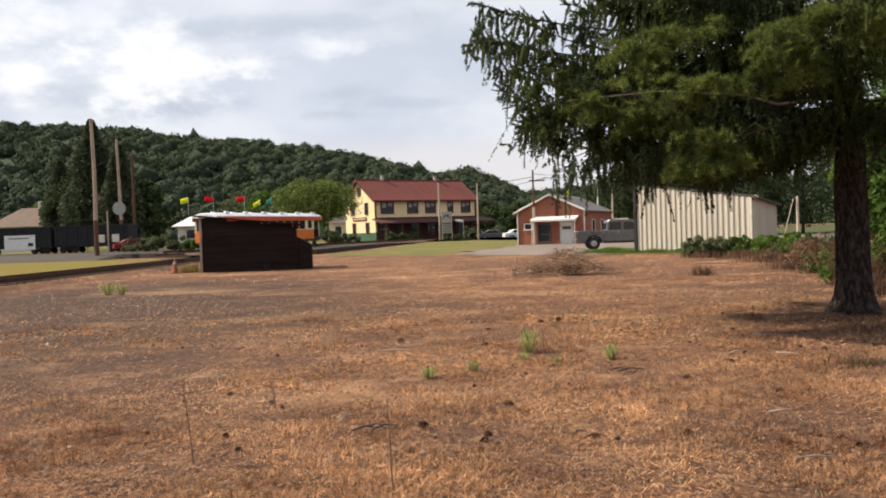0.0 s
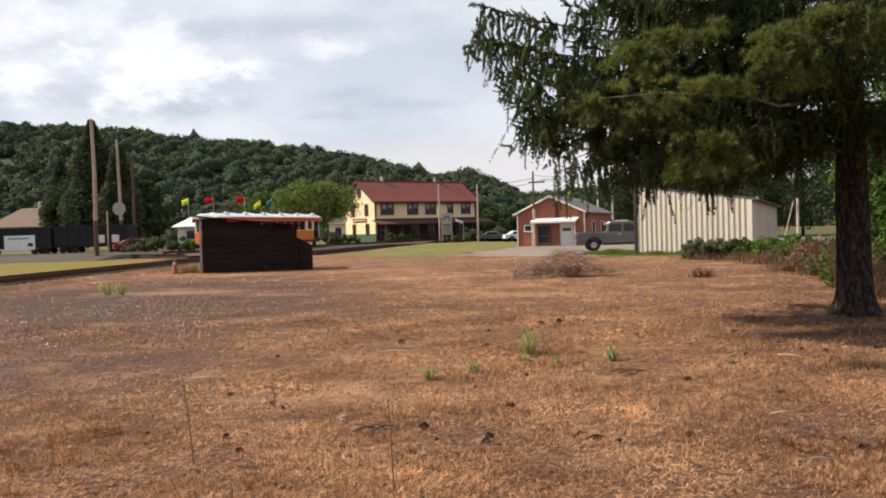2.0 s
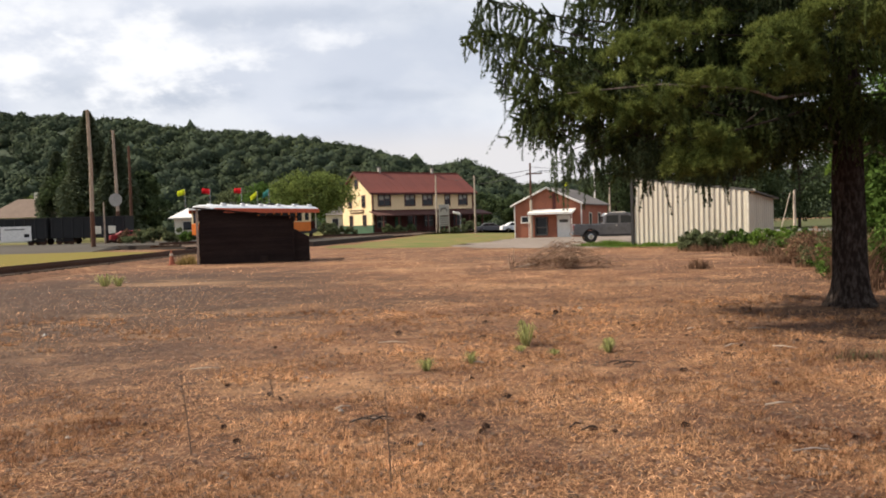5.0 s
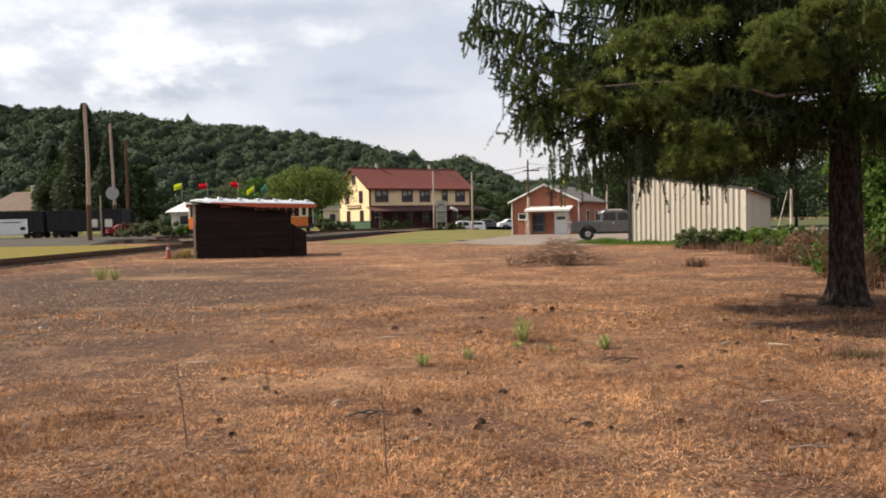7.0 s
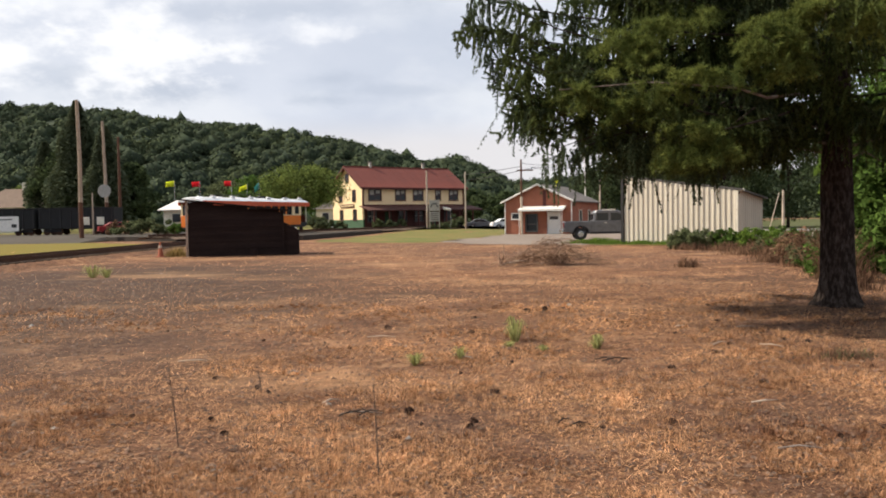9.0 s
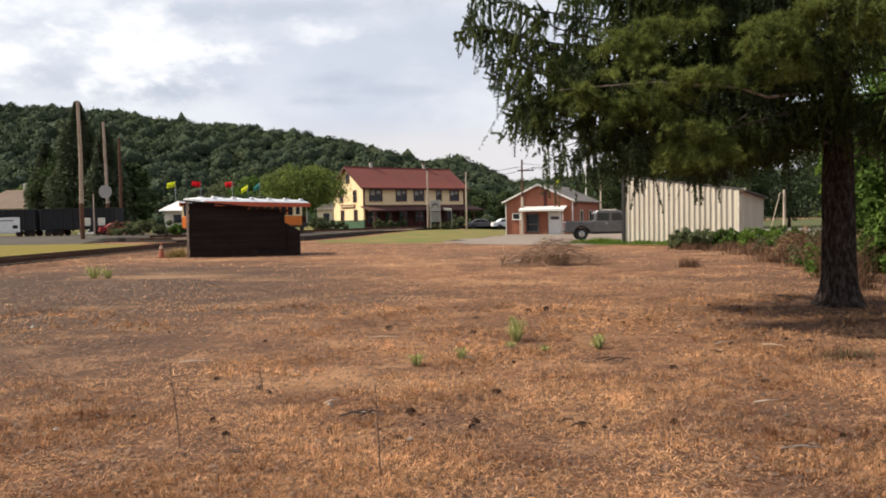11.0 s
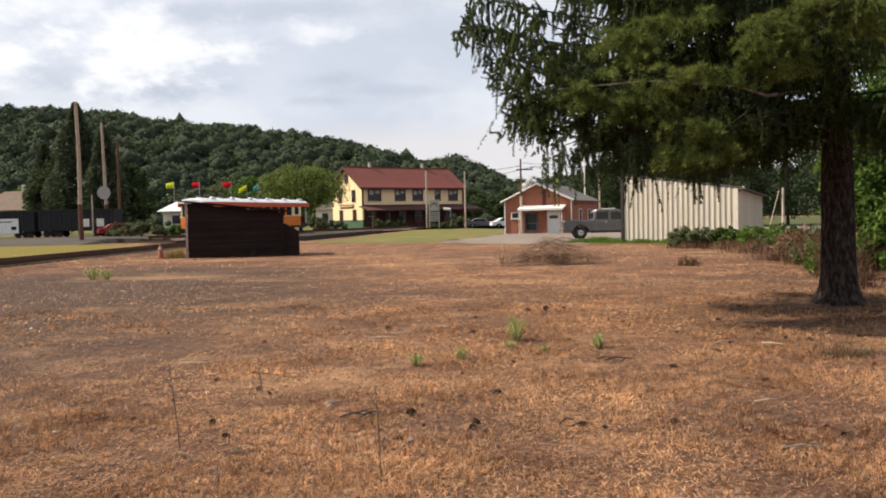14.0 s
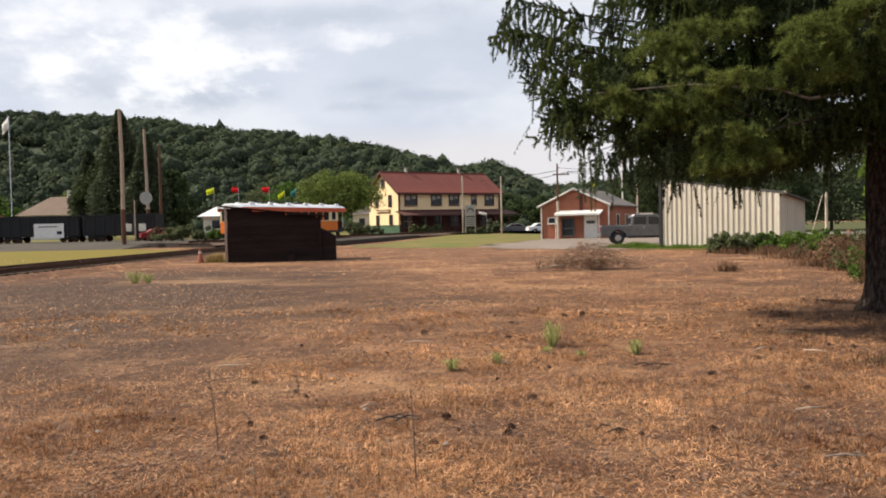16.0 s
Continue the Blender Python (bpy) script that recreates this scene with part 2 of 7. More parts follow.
WHITEP = material("white_paint", (0.78, 0.76, 0.72), (0.70, 0.68, 0.64), scale=1.2, rough=0.6)
OFFWHITE = material("cream_paint", (0.70, 0.66, 0.56), (0.62, 0.58, 0.48), scale=1, rough=0.7)
ORANGE = material("orange_paint", (0.75, 0.20, 0.025), (0.66, 0.165, 0.02), scale=1, rough=0.45)
REDORANGE = material("red_orange_paint", (0.55, 0.10, 0.04), (0.48, 0.085, 0.035), scale=1, rough=0.5)
CREAMP = material("cream_trim", (0.80, 0.66, 0.40), (0.74, 0.60, 0.36), scale=1, rough=0.5)
SILVER = material("silver_roof", (0.72, 0.73, 0.75), (0.60, 0.62, 0.64), scale=0.6, rough=0.45, metal=0.2)
BLACKM = material("black_steel", (0.018, 0.018, 0.020), (0.03, 0.028, 0.028), scale=1, rough=0.7)
BLACKF = material("black_fence", (0.012, 0.013, 0.015), (0.02, 0.02, 0.02), scale=0.6, rough=0.8)
GLASS = glass_material("window_glass")
RUBBER = material("rubber", (0.02, 0.02, 0.02), (0.03, 0.03, 0.03), rough=0.85)
CHROME = material("bright_metal", (0.6, 0.6, 0.62), rough=0.25, metal=1.0)
GREYCAR = material("grey_car_paint", (0.13, 0.13, 0.14), (0.115, 0.115, 0.125), scale=0.5, rough=0.35, metal=0.35, spec=0.5)
WHITECAR = material("white_car_paint", (0.78, 0.78, 0.78), (0.74, 0.74, 0.74), scale=0.5, rough=0.3, spec=0.5)
REDCAR = material("red_car_paint", (0.20, 0.010, 0.014), (0.17, 0.009, 0.012), scale=0.5, rough=0.3, spec=0.5)
CONE = material("cone_orange", (0.40, 0.125, 0.065), (0.30, 0.095, 0.055), scale=4, rough=0.7)
BARK = material("spruce_bark", (0.024, 0.016, 0.013), (0.014, 0.010, 0.008), scale=3, fine=16, c3=(0.085, 0.068, 0.058), bump=1.0, rough=0.95, stretch=(1, 1, 0.4), spec=0.1)
GREYLIMB = material("grey_dead_limb", (0.30, 0.26, 0.23), (0.14, 0.10, 0.08), scale=4, rough=0.95)
LIMB = material("dark_limb", (0.045, 0.032, 0.025), (0.028, 0.020, 0.016), scale=4, rough=0.95)
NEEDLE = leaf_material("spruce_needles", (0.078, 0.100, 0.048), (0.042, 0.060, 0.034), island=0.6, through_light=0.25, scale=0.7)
# lighter, yellower copy of the needles, with sunlight put into the colour
NEEDLE_Y = leaf_material("sun_toned_needles", (0.090, 0.112, 0.034), (0.052, 0.074, 0.028), island=0.6, through_light=0.3, scale=0.7)
# olive, brightened beyond the other needles: part of the sunlight is in the colour
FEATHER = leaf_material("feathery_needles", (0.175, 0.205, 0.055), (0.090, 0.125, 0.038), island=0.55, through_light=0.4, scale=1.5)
CONIFER = leaf_material("conifer_needles", (0.105, 0.125, 0.070), (0.075, 0.095, 0.058), island=0.2, through_light=0.1)
LEAF = leaf_material("leaves", (0.085, 0.14, 0.030), (0.055, 0.10, 0.025))
LEAF_L = leaf_material("light_leaves", (0.13, 0.20, 0.035), (0.09, 0.15, 0.03))
LEAF_T = leaf_material("spreading_tree_leaves", (0.150, 0.185, 0.048), (0.095, 0.130, 0.038), island=0.5)
LEAF_D = leaf_material("shrub_leaves", (0.125, 0.145, 0.070), (0.080, 0.096, 0.050), island=0.6)
# crown cores: shade of the gaps put into a darker colour
HILL = leaf_material("hill_foliage", (0.042, 0.056, 0.032), (0.029, 0.041, 0.030), island=0.25, through_light=0.0, scale=0.02)
HILL_LEAF = leaf_material("hill_leaf", (0.074, 0.092, 0.044), (0.040, 0.056, 0.040), island=0.25, through_light=0.0, scale=0.03)
# grass with shade put into its darker colour
DARKGRASS = material("shade_toned_grass", (0.06, 0.075, 0.03), (0.085, 0.085, 0.04), scale=0.3, rough=0.95, spec=0.05)
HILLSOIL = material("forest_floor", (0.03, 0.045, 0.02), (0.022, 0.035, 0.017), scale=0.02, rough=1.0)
TWIG = material("dry_twigs", (0.40, 0.28, 0.19), (0.25, 0.165, 0.115), scale=3, rough=0.95, island=0.4)
WEEDG = leaf_material("weed_green", (0.35, 0.35, 0.14), (0.26, 0.27, 0.10), through_light=0.2)
# darker copy of the leaves, with shade put into the colour
DARKLEAF = leaf_material("shade_toned_leaves", (0.070, 0.094, 0.040), (0.046, 0.066, 0.032))
DRYTUFT = leaf_material("yellow_dry_grass", (0.34, 0.25, 0.10), (0.22, 0.16, 0.06), island=0.5)
FERN = leaf_material("dry_weeds", (0.22, 0.135, 0.085), (0.12, 0.070, 0.048), island=0.65)
CONEB = material("pine_cone", (0.035, 0.020, 0.015), (0.055, 0.03, 0.02), scale=20, rough=0.95)
FLAGY = leaf_material("yellow_cloth", (0.75, 0.80, 0.06), (0.68, 0.74, 0.05), island=0.05, through_light=0.45)
FLAGR = leaf_material("red_cloth", (0.70, 0.03, 0.04), (0.6, 0.025, 0.035), island=0.05, through_light=0.45)
FLAGG = leaf_material("teal_cloth", (0.10, 0.35, 0.30), (0.08, 0.3, 0.26), island=0.05, through_light=0.45)
FLAGW = leaf_material("white_cloth", (0.85, 0.83, 0.80), (0.8, 0.78, 0.75), island=0.05, through_light=0.3)
STEAM = leaf_material("steam", (0.99, 0.99, 0.99), (0.97, 0.97, 0.98), island=0.01, through_light=0.5)


def thin_out(m, amount):
    """Lets part of the light straight through, for vapour."""
    nt = m.node_tree
    out = nt.nodes["Material Output"]
    src = out.inputs[0].links[0].from_socket
    tp, ms = nt.nodes.new("ShaderNodeBsdfTransparent"), nt.nodes.new("ShaderNodeMixShader")
    ms.inputs[0].default_value = amount
    nt.links.new(src, ms.inputs[1]); nt.links.new(tp.outputs[0], ms.inputs[2]); nt.links.new(ms.outputs[0], out.inputs[0])


thin_out(STEAM, 0.72)


# ---- mesh helpers ----
class Mesh:
    """Gathers vertices and faces for one mesh."""

    def __init__(self):
        self.v, self.f = [], []

    def add(self, vs, fs):
        o = len(self.v)
        self.v.extend(tuple(p) for p in vs)
        self.f.extend([tuple(i + o for i in q) for q in fs])
        return self

    def box(self, c, s, rz=0.0, bev=0.0):
        x, y, z = s[0] / 2, s[1] / 2, s[2] / 2
        b = min(bev, x * 0.9, y * 0.9, z * 0.9)
        ca, sa = math.cos(radians(rz)), math.sin(radians(rz))
        def w(p):
            return (c[0] + p[0] * ca - p[1] * sa, c[1] + p[0] * sa + p[1] * ca, c[2] + p[2])
        if not b:
            vs = [w((i * x, j * y, k * z)) for k in (-1, 1) for i, j in ((-1, -1), (1, -1), (1, 1), (-1, 1))]
            return self.add(vs, [(3, 2, 1, 0), (4, 5, 6, 7), (0, 1, 5, 4), (1, 2, 6, 5), (2, 3, 7, 6), (3, 0, 4, 7)])
        ring = [(-x + b, -y), (x - b, -y), (x, -y + b), (x, y - b), (x - b, y), (-x + b, y), (-x, y - b), (-x, -y + b)]
        inn = [(p * (x - b) / x, q * (y - b) / y) for p, q in ring]
        vs = [w((*p, -z)) for p in inn] + [w((*p, -z + b)) for p in ring] + [w((*p, z - b)) for p in ring] + [w((*p, z)) for p in inn]
        fs = [tuple(range(7, -1, -1)), tuple(range(24, 32))]
        for l in range(3):
            fs += [(l * 8 + i, l * 8 + (i + 1) % 8, l * 8 + 8 + (i + 1) % 8, l * 8 + 8 + i) for i in range(8)]
        return self.add(vs, fs)

    def tube(self, pts, radii, n=8, cap=True):
        pts = [Vector(p) for p in pts]
        vs, fs = [], []
        for i, p in enumerate(pts):
            d = (pts[min(i + 1, len(pts) - 1)] - pts[max(i - 1, 0)]).normalized()
            u = d.orthogonal().normalized() if abs(d.z) < 0.9 else Vector((1, 0, 0)).cross(d).normalized()
            w = d.cross(u)
            for a in range(n):
                q = 2 * math.pi * a / n
                vs.append(p + (u * math.cos(q) + w * math.sin(q)) * radii[i])
        for i in range(len(pts) - 1):
            for a in range(n):
                fs.append((i * n + a, i * n + (a + 1) % n, (i + 1) * n + (a + 1) % n, (i + 1) * n + a))
        if cap:
            fs += [tuple(range(n - 1, -1, -1)), tuple(range((len(pts) - 1) * n, len(pts) * n))]
        return self.add(vs, fs)

    def prism(self, outline, z0, z1):
        """A flat outline (x, y) raised from z0 to z1."""
        n = len(outline)
        vs = [(x, y, z0) for x, y in outline] + [(x, y, z1) for x, y in outline]
        return self.add(vs, [tuple(range(n - 1, -1, -1)), tuple(range(n, 2 * n))] + [(i, (i + 1) % n, n + (i + 1) % n, n + i) for i in range(n)])

    def slab(self, outline, y0, y1):
        """An outline (x, z) pushed from y0 to y1."""
        n = len(outline)
        vs = [(x, y0, z) for x, z in outline] + [(x, y1, z) for x, z in outline]
        return self.add(vs, [tuple(range(n)), tuple(range(2 * n - 1, n - 1, -1))] + [((i + 1) % n, i, n + i, n + (i + 1) % n) for i in range(n)])

    def data(self, name, mat, smooth=False):
        me = bpy.data.meshes.new(name)
        me.from_pydata(self.v, [], self.f)
        me.materials.append(mat)
        if smooth:
            me.polygons.foreach_set("use_smooth", [True] * len(me.polygons))
        me.update()
        return me


def part(name, mesh, mat, parent, label="", smooth=False):
    ob = new(name, mesh.data(name, mat, smooth) if isinstance(mesh, Mesh) else mesh)
    ob.parent = parent
    if label:
        tagged(ob, label=label)
    return ob


def thing(name, m, label, category, group="", kind=""):
    ob = new(name)
    ob.empty_display_size = 0.3
    ob.matrix_basis = m
    return tagged(ob, label, category, group, kind)


def single(name, mesh, mat, m, label, category="", group="", kind="", smooth=False):
    ob = new(name, mesh.data(name, mat, smooth))
    ob.matrix_basis = m
    return tagged(ob, label, category, group, kind)


def sm(a, b, x):
    t = min(1.0, max(0.0, (x - a) / (b - a)))
    return t * t * (3 - 2 * t)


def ground_z(x, y):
    """The lot is level; the lawn before the station rises, the road beyond the shed lies lower."""
    if y < 66:
        return 0.0
    return 0.36 * sm(82, 116, y) * sm(-11, -3, x) * (1 - sm(3.5, 6.5, x)) - 0.62 * sm(68, 92, y) * sm(19, 25, x) * (1 - sm(160, 200, y))


# ---- ground and setting ----
def build_ground():
    xs = sorted(set([-4000, -1500, -600, -300] + list(range(-160, 161, 10)) + [300, 600, 1500, 4000]) | {round(-16 + i * 0.5, 2) for i in range(65)})
    ys = sorted(set([-4000, -1000, -300, -100, -40, -20, -10] + [round(i * 0.5, 2) for i in range(0, 60)] + list(range(30, 70, 5)) + list(range(70, 126, 3)) + list(range(130, 200, 10)) + [230, 300, 600, 1500, 4000]))
    vs = []
    for y in ys:
        for x in xs:
            z = ground_z(x, y)
            if 1 < y < 40 and abs(x) < 16:
                z += 0.035 * noise.noise((x * 0.9, y * 0.9, 0)) + 0.02 * noise.noise((x * 2.7, y * 2.7, 5))
            vs.append((x, y, z))
    w = len(xs)
    m = Mesh().add(vs, [(j * w + i, j * w + i + 1, (j + 1) * w + i + 1, (j + 1) * w + i) for j in range(len(ys) - 1) for i in range(w - 1)])
    ob = new("ground", m.data("ground", STRAW, True))
    tagged(ob, "dry straw-coloured mown grass lot with bare brown patches", "ground", kind="structure")


def sheet(name, outline, z, mat, label, rag=0.6, step=1.5, lift=True):
    """A flat layer with a ragged rim, laid a little over the ground."""
    pts = []
    rnd = random.Random(name)
    for (x0, y0), (x1, y1) in zip(outline, outline[1:] + outline[:1]):
        n = max(1, int(math.hypot(x1 - x0, y1 - y0) / step))
        for i in range(n):
            t = i / n
            pts.append((x0 + (x1 - x0) * t + rnd.uniform(-rag, rag) * (i > 0), y0 + (y1 - y0) * t + rnd.uniform(-rag, rag) * (i > 0)))
    bm = bmesh.new()
    bm.faces.new([bm.verts.new((x, y, 0)) for x, y in pts])
    bmesh.ops.triangulate(bm, faces=bm.faces[:])
    if lift:
        bmesh.ops.subdivide_edges(bm, edges=[e for e in bm.edges if e.calc_length() > 12], cuts=2)
        bmesh.ops.triangulate(bm, faces=bm.faces[:])
    for v in bm.verts:
        v.co.z = z + (ground_z(v.co.x, v.co.y) if lift else 0)
    bmesh.ops.recalc_face_normals(bm, faces=bm.faces[:])
    me = bpy.data.meshes.new(name)
    bm.to_mesh(me)
    bm.free()
    me.materials.append(mat)
    ob = new(name, me)
    if me.polygons and me.polygons[0].normal.z < 0:
        me.flip_normals()
    return tagged(ob, label, name.replace("_", " "), kind="structure")


build_ground()
sheet("lawn", [(-19.5, 30), (-18.8, 52), (-22, 62), (-34, 72), (-120, 74), (-120, 20), (-20, 20)], 0.02, LAWN, "sunlit yellow-green mown lawn beside the railway track", rag=0.25)
sheet("station_lawn", [(-9, 60), (-2.4, 112), (6, 117), (30, 116), (8.0, 78), (0.5, 55), (-2.5, 54)], 0.012, LAWN_G, "patchy green grass before the railway station", rag=1.2)
sheet("gravel_lot", [(0.3, 53.5), (4, 47), (8, 44.2), (10.2, 45), (14, 47), (30, 52), (45, 70), (30, 80), (6.5, 77)], 0.02, GRAVEL, "grey gravel parking lot before the brick building", rag=0.9)
sheet("road", [(26, 98), (110, 92), (110, 104), (26, 109)], 0.06, ASPHALT, "grey asphalt road behind the metal shed", rag=0.1)
sheet("grass_verge", [(9.0, 45.0), (10.4, 43.4), (13, 41.2), (15.0, 39.6), (15.4, 38.8), (12.6, 40.4), (9.8, 42.9), (8.4, 44.2)], 0.03, LAWN_G, "green grass at the foot of the metal shed", rag=0.3, step=0.6)
sheet("far_verge", [(24, 110), (110, 105), (140, 200), (24, 200)], 0.05, DARKGRASS, "green grass in a shade-dark tone beyond the road", rag=0.3)
RAISED = [(-31, 75), (-21, 68.5), (-11, 66), (-2.8, 116), (2, 119), (40, 122), (60, 260), (-200, 260), (-200, 92), (-31, 80)]
plat = single("platform", Mesh().prism(RAISED, -0.2, 0.40), DARKSTONE, Matrix(), "low raised railway platform with a dark stone edge", "platform", kind="structure")
sheet("street", [(-30.6, 75.5), (-21, 69), (-11.4, 66.6), (-6, 100), (-30, 105), (-200, 105), (-200, 93), (-31, 80.5)], 0.425, STREET, "pale grey gravel street on the raised platform", rag=0.05, lift=False)
sheet("back_lawn", [(-6, 100), (-3, 116), (2, 119.5), (40, 122.5), (60, 255), (-200, 255), (-200, 105.5), (-30, 105.5)], 0.43, LAWN_G, "green grass round the station yard", rag=0.05, lift=False)
single("ramp", Mesh().add([(-31, 75, 0.41), (-31, 80.2, 0.43), (-200, 92.5, 0.43), (-200, 80, 0.0), (-31, 69, 0.0), (-30.5, 75, 0.1)], [(0, 1, 2), (0, 2, 3), (0, 3, 4), (0, 4, 5)]), STREET, Matrix(), "grey gravel road ramp", "road", kind="structure")


def build_track(name, p0, p1, z, length):
    ang = math.degrees(math.atan2(p1[1] - p0[1], p1[0] - p0[0]))
    t = thing(name, pose(p0[0], p0[1], z, 0, 0, ang), "railway track with rusty rails on dark ballast", "railway track")
    part("ballast", Mesh().add([(0, -2.1, 0.0), (length, -2.1, 0.0), (length, -1.5, 0.16), (0, -1.5, 0.16), (length, 1.5, 0.16), (0, 1.5, 0.16), (length, 2.1, 0.0), (0, 2.1, 0.0)], [(0, 1, 2, 3), (3, 2, 4, 5), (5, 4, 6, 7)]), STRAW if z < 0.1 else BALLAST, t)
    tie = Mesh().box((0, 0, 0), (0.22, 2.5, 0.16), bev=0.015).data("tie", TIE)
    for i in range(int(length / 0.6)):
        o = part("tie", tie, TIE, t)
        o.matrix_basis = pose(0.3 + i * 0.6, random.uniform(-0.05, 0.05), 0.14, 0, 0, random.uniform(-1.5, 1.5))
    for s in (-1, 1):
        r = Mesh().box((length / 2, s * 0.75, 0.24), (length, 0.14, 0.03)).box((length / 2, s * 0.75, 0.30), (length, 0.03, 0.11)).box((length / 2, s * 0.75, 0.37), (length, 0.075, 0.045))
        part("rail", r, RAIL, t)
    return t


build_track("railway_track", (-17.6, 12.0), (-16.4, 52.0), 0.0, 50)
build_track("railway_track", (-22.8, 65.0), (-14.0, 83.0), 0.30, 45)


def np_mesh(name, v, f, mat):
    me = bpy.data.meshes.new(name)
    f = np.asarray(f, dtype=np.int32)
    me.vertices.add(len(v)); me.vertices.foreach_set("co", np.asarray(v, dtype=np.float32).ravel())
    me.loops.add(f.size); me.loops.foreach_set("vertex_index", f.ravel())
    me.polygons.add(len(f))
    me.polygons.foreach_set("loop_start", np.arange(0, f.size, f.shape[1], dtype=np.int32))
    me.materials.append(mat)
    me.update(calc_edges=True)
    me.validate()
    return me


def build_hills():
    """Wooded ridge: a smooth slope with crowns packed on it."""
    ridge = [(-420, 73), (-300, 79), (-278, 78), (-200, 71), (-140, 62.5), (-90, 57), (-52, 49.5), (-28, 43.5), (0, 37), (9, 40.1), (23, 36.9), (35, 31.3), (45, 23.6), (54, 24.5), (72, 26.1), (95, 27.6), (117, 28.0), (177, 28.5), (330, 34), (500, 34)]
    def top(x):
        for (a, h), (b, g) in zip(ridge, ridge[1:]):
            if a <= x <= b:
                return h + (g - h) * (x - a) / (b - a)
        return 30
    def hz(x, y):
        return (top(x * 500 / max(y, 200)) - 6) * sm(225, 500, y) - 0.5
    xs, ys = range(-420, 501, 20), range(210, 561, 14)
    w = len(xs)
    m = Mesh().add([(x, y, hz(x, y)) for y in ys for x in xs], [(j * w + i, j * w + i + 1, (j + 1) * w + i + 1, (j + 1) * w + i) for j in range(len(ys) - 1) for i in range(w - 1)])
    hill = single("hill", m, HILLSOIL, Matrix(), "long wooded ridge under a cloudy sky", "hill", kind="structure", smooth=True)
    bm = bmesh.new()
    bmesh.ops.create_icosphere(bm, subdivisions=1, radius=1)
    bv = np.array([v.co[:] for v in bm.verts]); bf = np.array([[v.index for v in f.verts] for f in bm.faces])
    bm.free()
    rng = np.random.default_rng(4)
    V, F, o, clumps = [], [], 0, []
    for _ in range(3900):
        y = 215 + 310 * rng.random() ** 0.8
        x = rng.uniform(-0.64, 0.66) * y
        if 0.25 < x / y < 0.5 and rng.random() < 0.6:      # behind the big spruce: fewer
            continue
        r = rng.choice([2.8, 3.6, 4.5, 5.6]) * rng.uniform(0.8, 1.15) * (0.72 if y < 300 else 1.0)
        s = np.array([r, r, r * rng.uniform(0.85, 1.2)])
        c = np.array([x, y, hz(x, y) + s[2] * 0.35])
        v = bv * (1 + rng.normal(0, 0.16, (len(bv), 1))) * s * 0.76
        V.append(v + c); F.append(bf + o); o += len(bv)
        n = 98
        d = rng.normal(size=(n, 3)); d /= np.linalg.norm(d, axis=1)[:, None]
        d[:, 2] = np.abs(d[:, 2]) - 0.25
        d[:, 1] = -np.abs(d[:, 1]) * rng.choice([1, 1, 1, -1], n)
        p = c + d * s * rng.uniform(0.84, 1.14, (n, 1))
        e = np.cross(rng.normal(size=(n, 3)), d + rng.normal(0, 0.7, (n, 3))); e /= np.linalg.norm(e, axis=1)[:, None]
        g = np.cross(e, d); g /= np.linalg.norm(g, axis=1)[:, None] + 1e-6
        q = rng.uniform(0.35, 1.05, (n, 1)) * min(1.0, r / 3.8)
        clumps.append(np.stack([p - e * q, p + g * q * 0.6, p + e * q, p - g * q * 0.6], 1).reshape(-1, 3))
    me = bpy.data.meshes.new("hill_trees")
    me.from_pydata(np.concatenate(V).tolist(), [], np.concatenate(F).tolist())
    me.materials.append(HILL)
    me.polygons.foreach_set("use_smooth", [True] * len(me.polygons))
    tagged(new("hill_trees", me), "dense green woodland covering the ridge", "woods", kind="stuff")
    v = np.concatenate(clumps)
    tagged(new("hill_leaves", np_mesh("hill_leaves", v, np.arange(len(v)).reshape(-1, 4), HILL_LEAF)), "ragged leaf clumps of the ridge woodland", "woods", kind="stuff")


build_hills()


# ---- trees ----
def leaf_cloud(centres, size, per, rng, flat=0.0, leaf=0.2):
    """Small bent leaf quads scattered through clumps: centres (x, y, z, r)."""
    c = np.asarray(centres)
    idx = np.repeat(np.arange(len(c)), per)
    d = rng.normal(size=(len(idx), 3)); d /= np.linalg.norm(d, axis=1)[:, None]
    p = c[idx, :3] + d * (c[idx, 3] * rng.uniform(0.35, 1.0, len(idx)) ** 0.6)[:, None] * np.array([1, 1, 0.8])
    a = rng.normal(size=p.shape); a /= np.linalg.norm(a, axis=1)[:, None]
    b = np.cross(a, d + rng.normal(0, 0.3, p.shape)); b /= np.linalg.norm(b, axis=1)[:, None] + 1e-6
    s = leaf * rng.uniform(0.6, 1.3, len(p))[:, None]
    v = np.stack([p - a * s, p + b * s * 0.5, p + a * s, p - b * s * 0.5], 1).reshape(-1, 3)
    f = np.arange(len(v)).reshape(-1, 4)
    return v, f


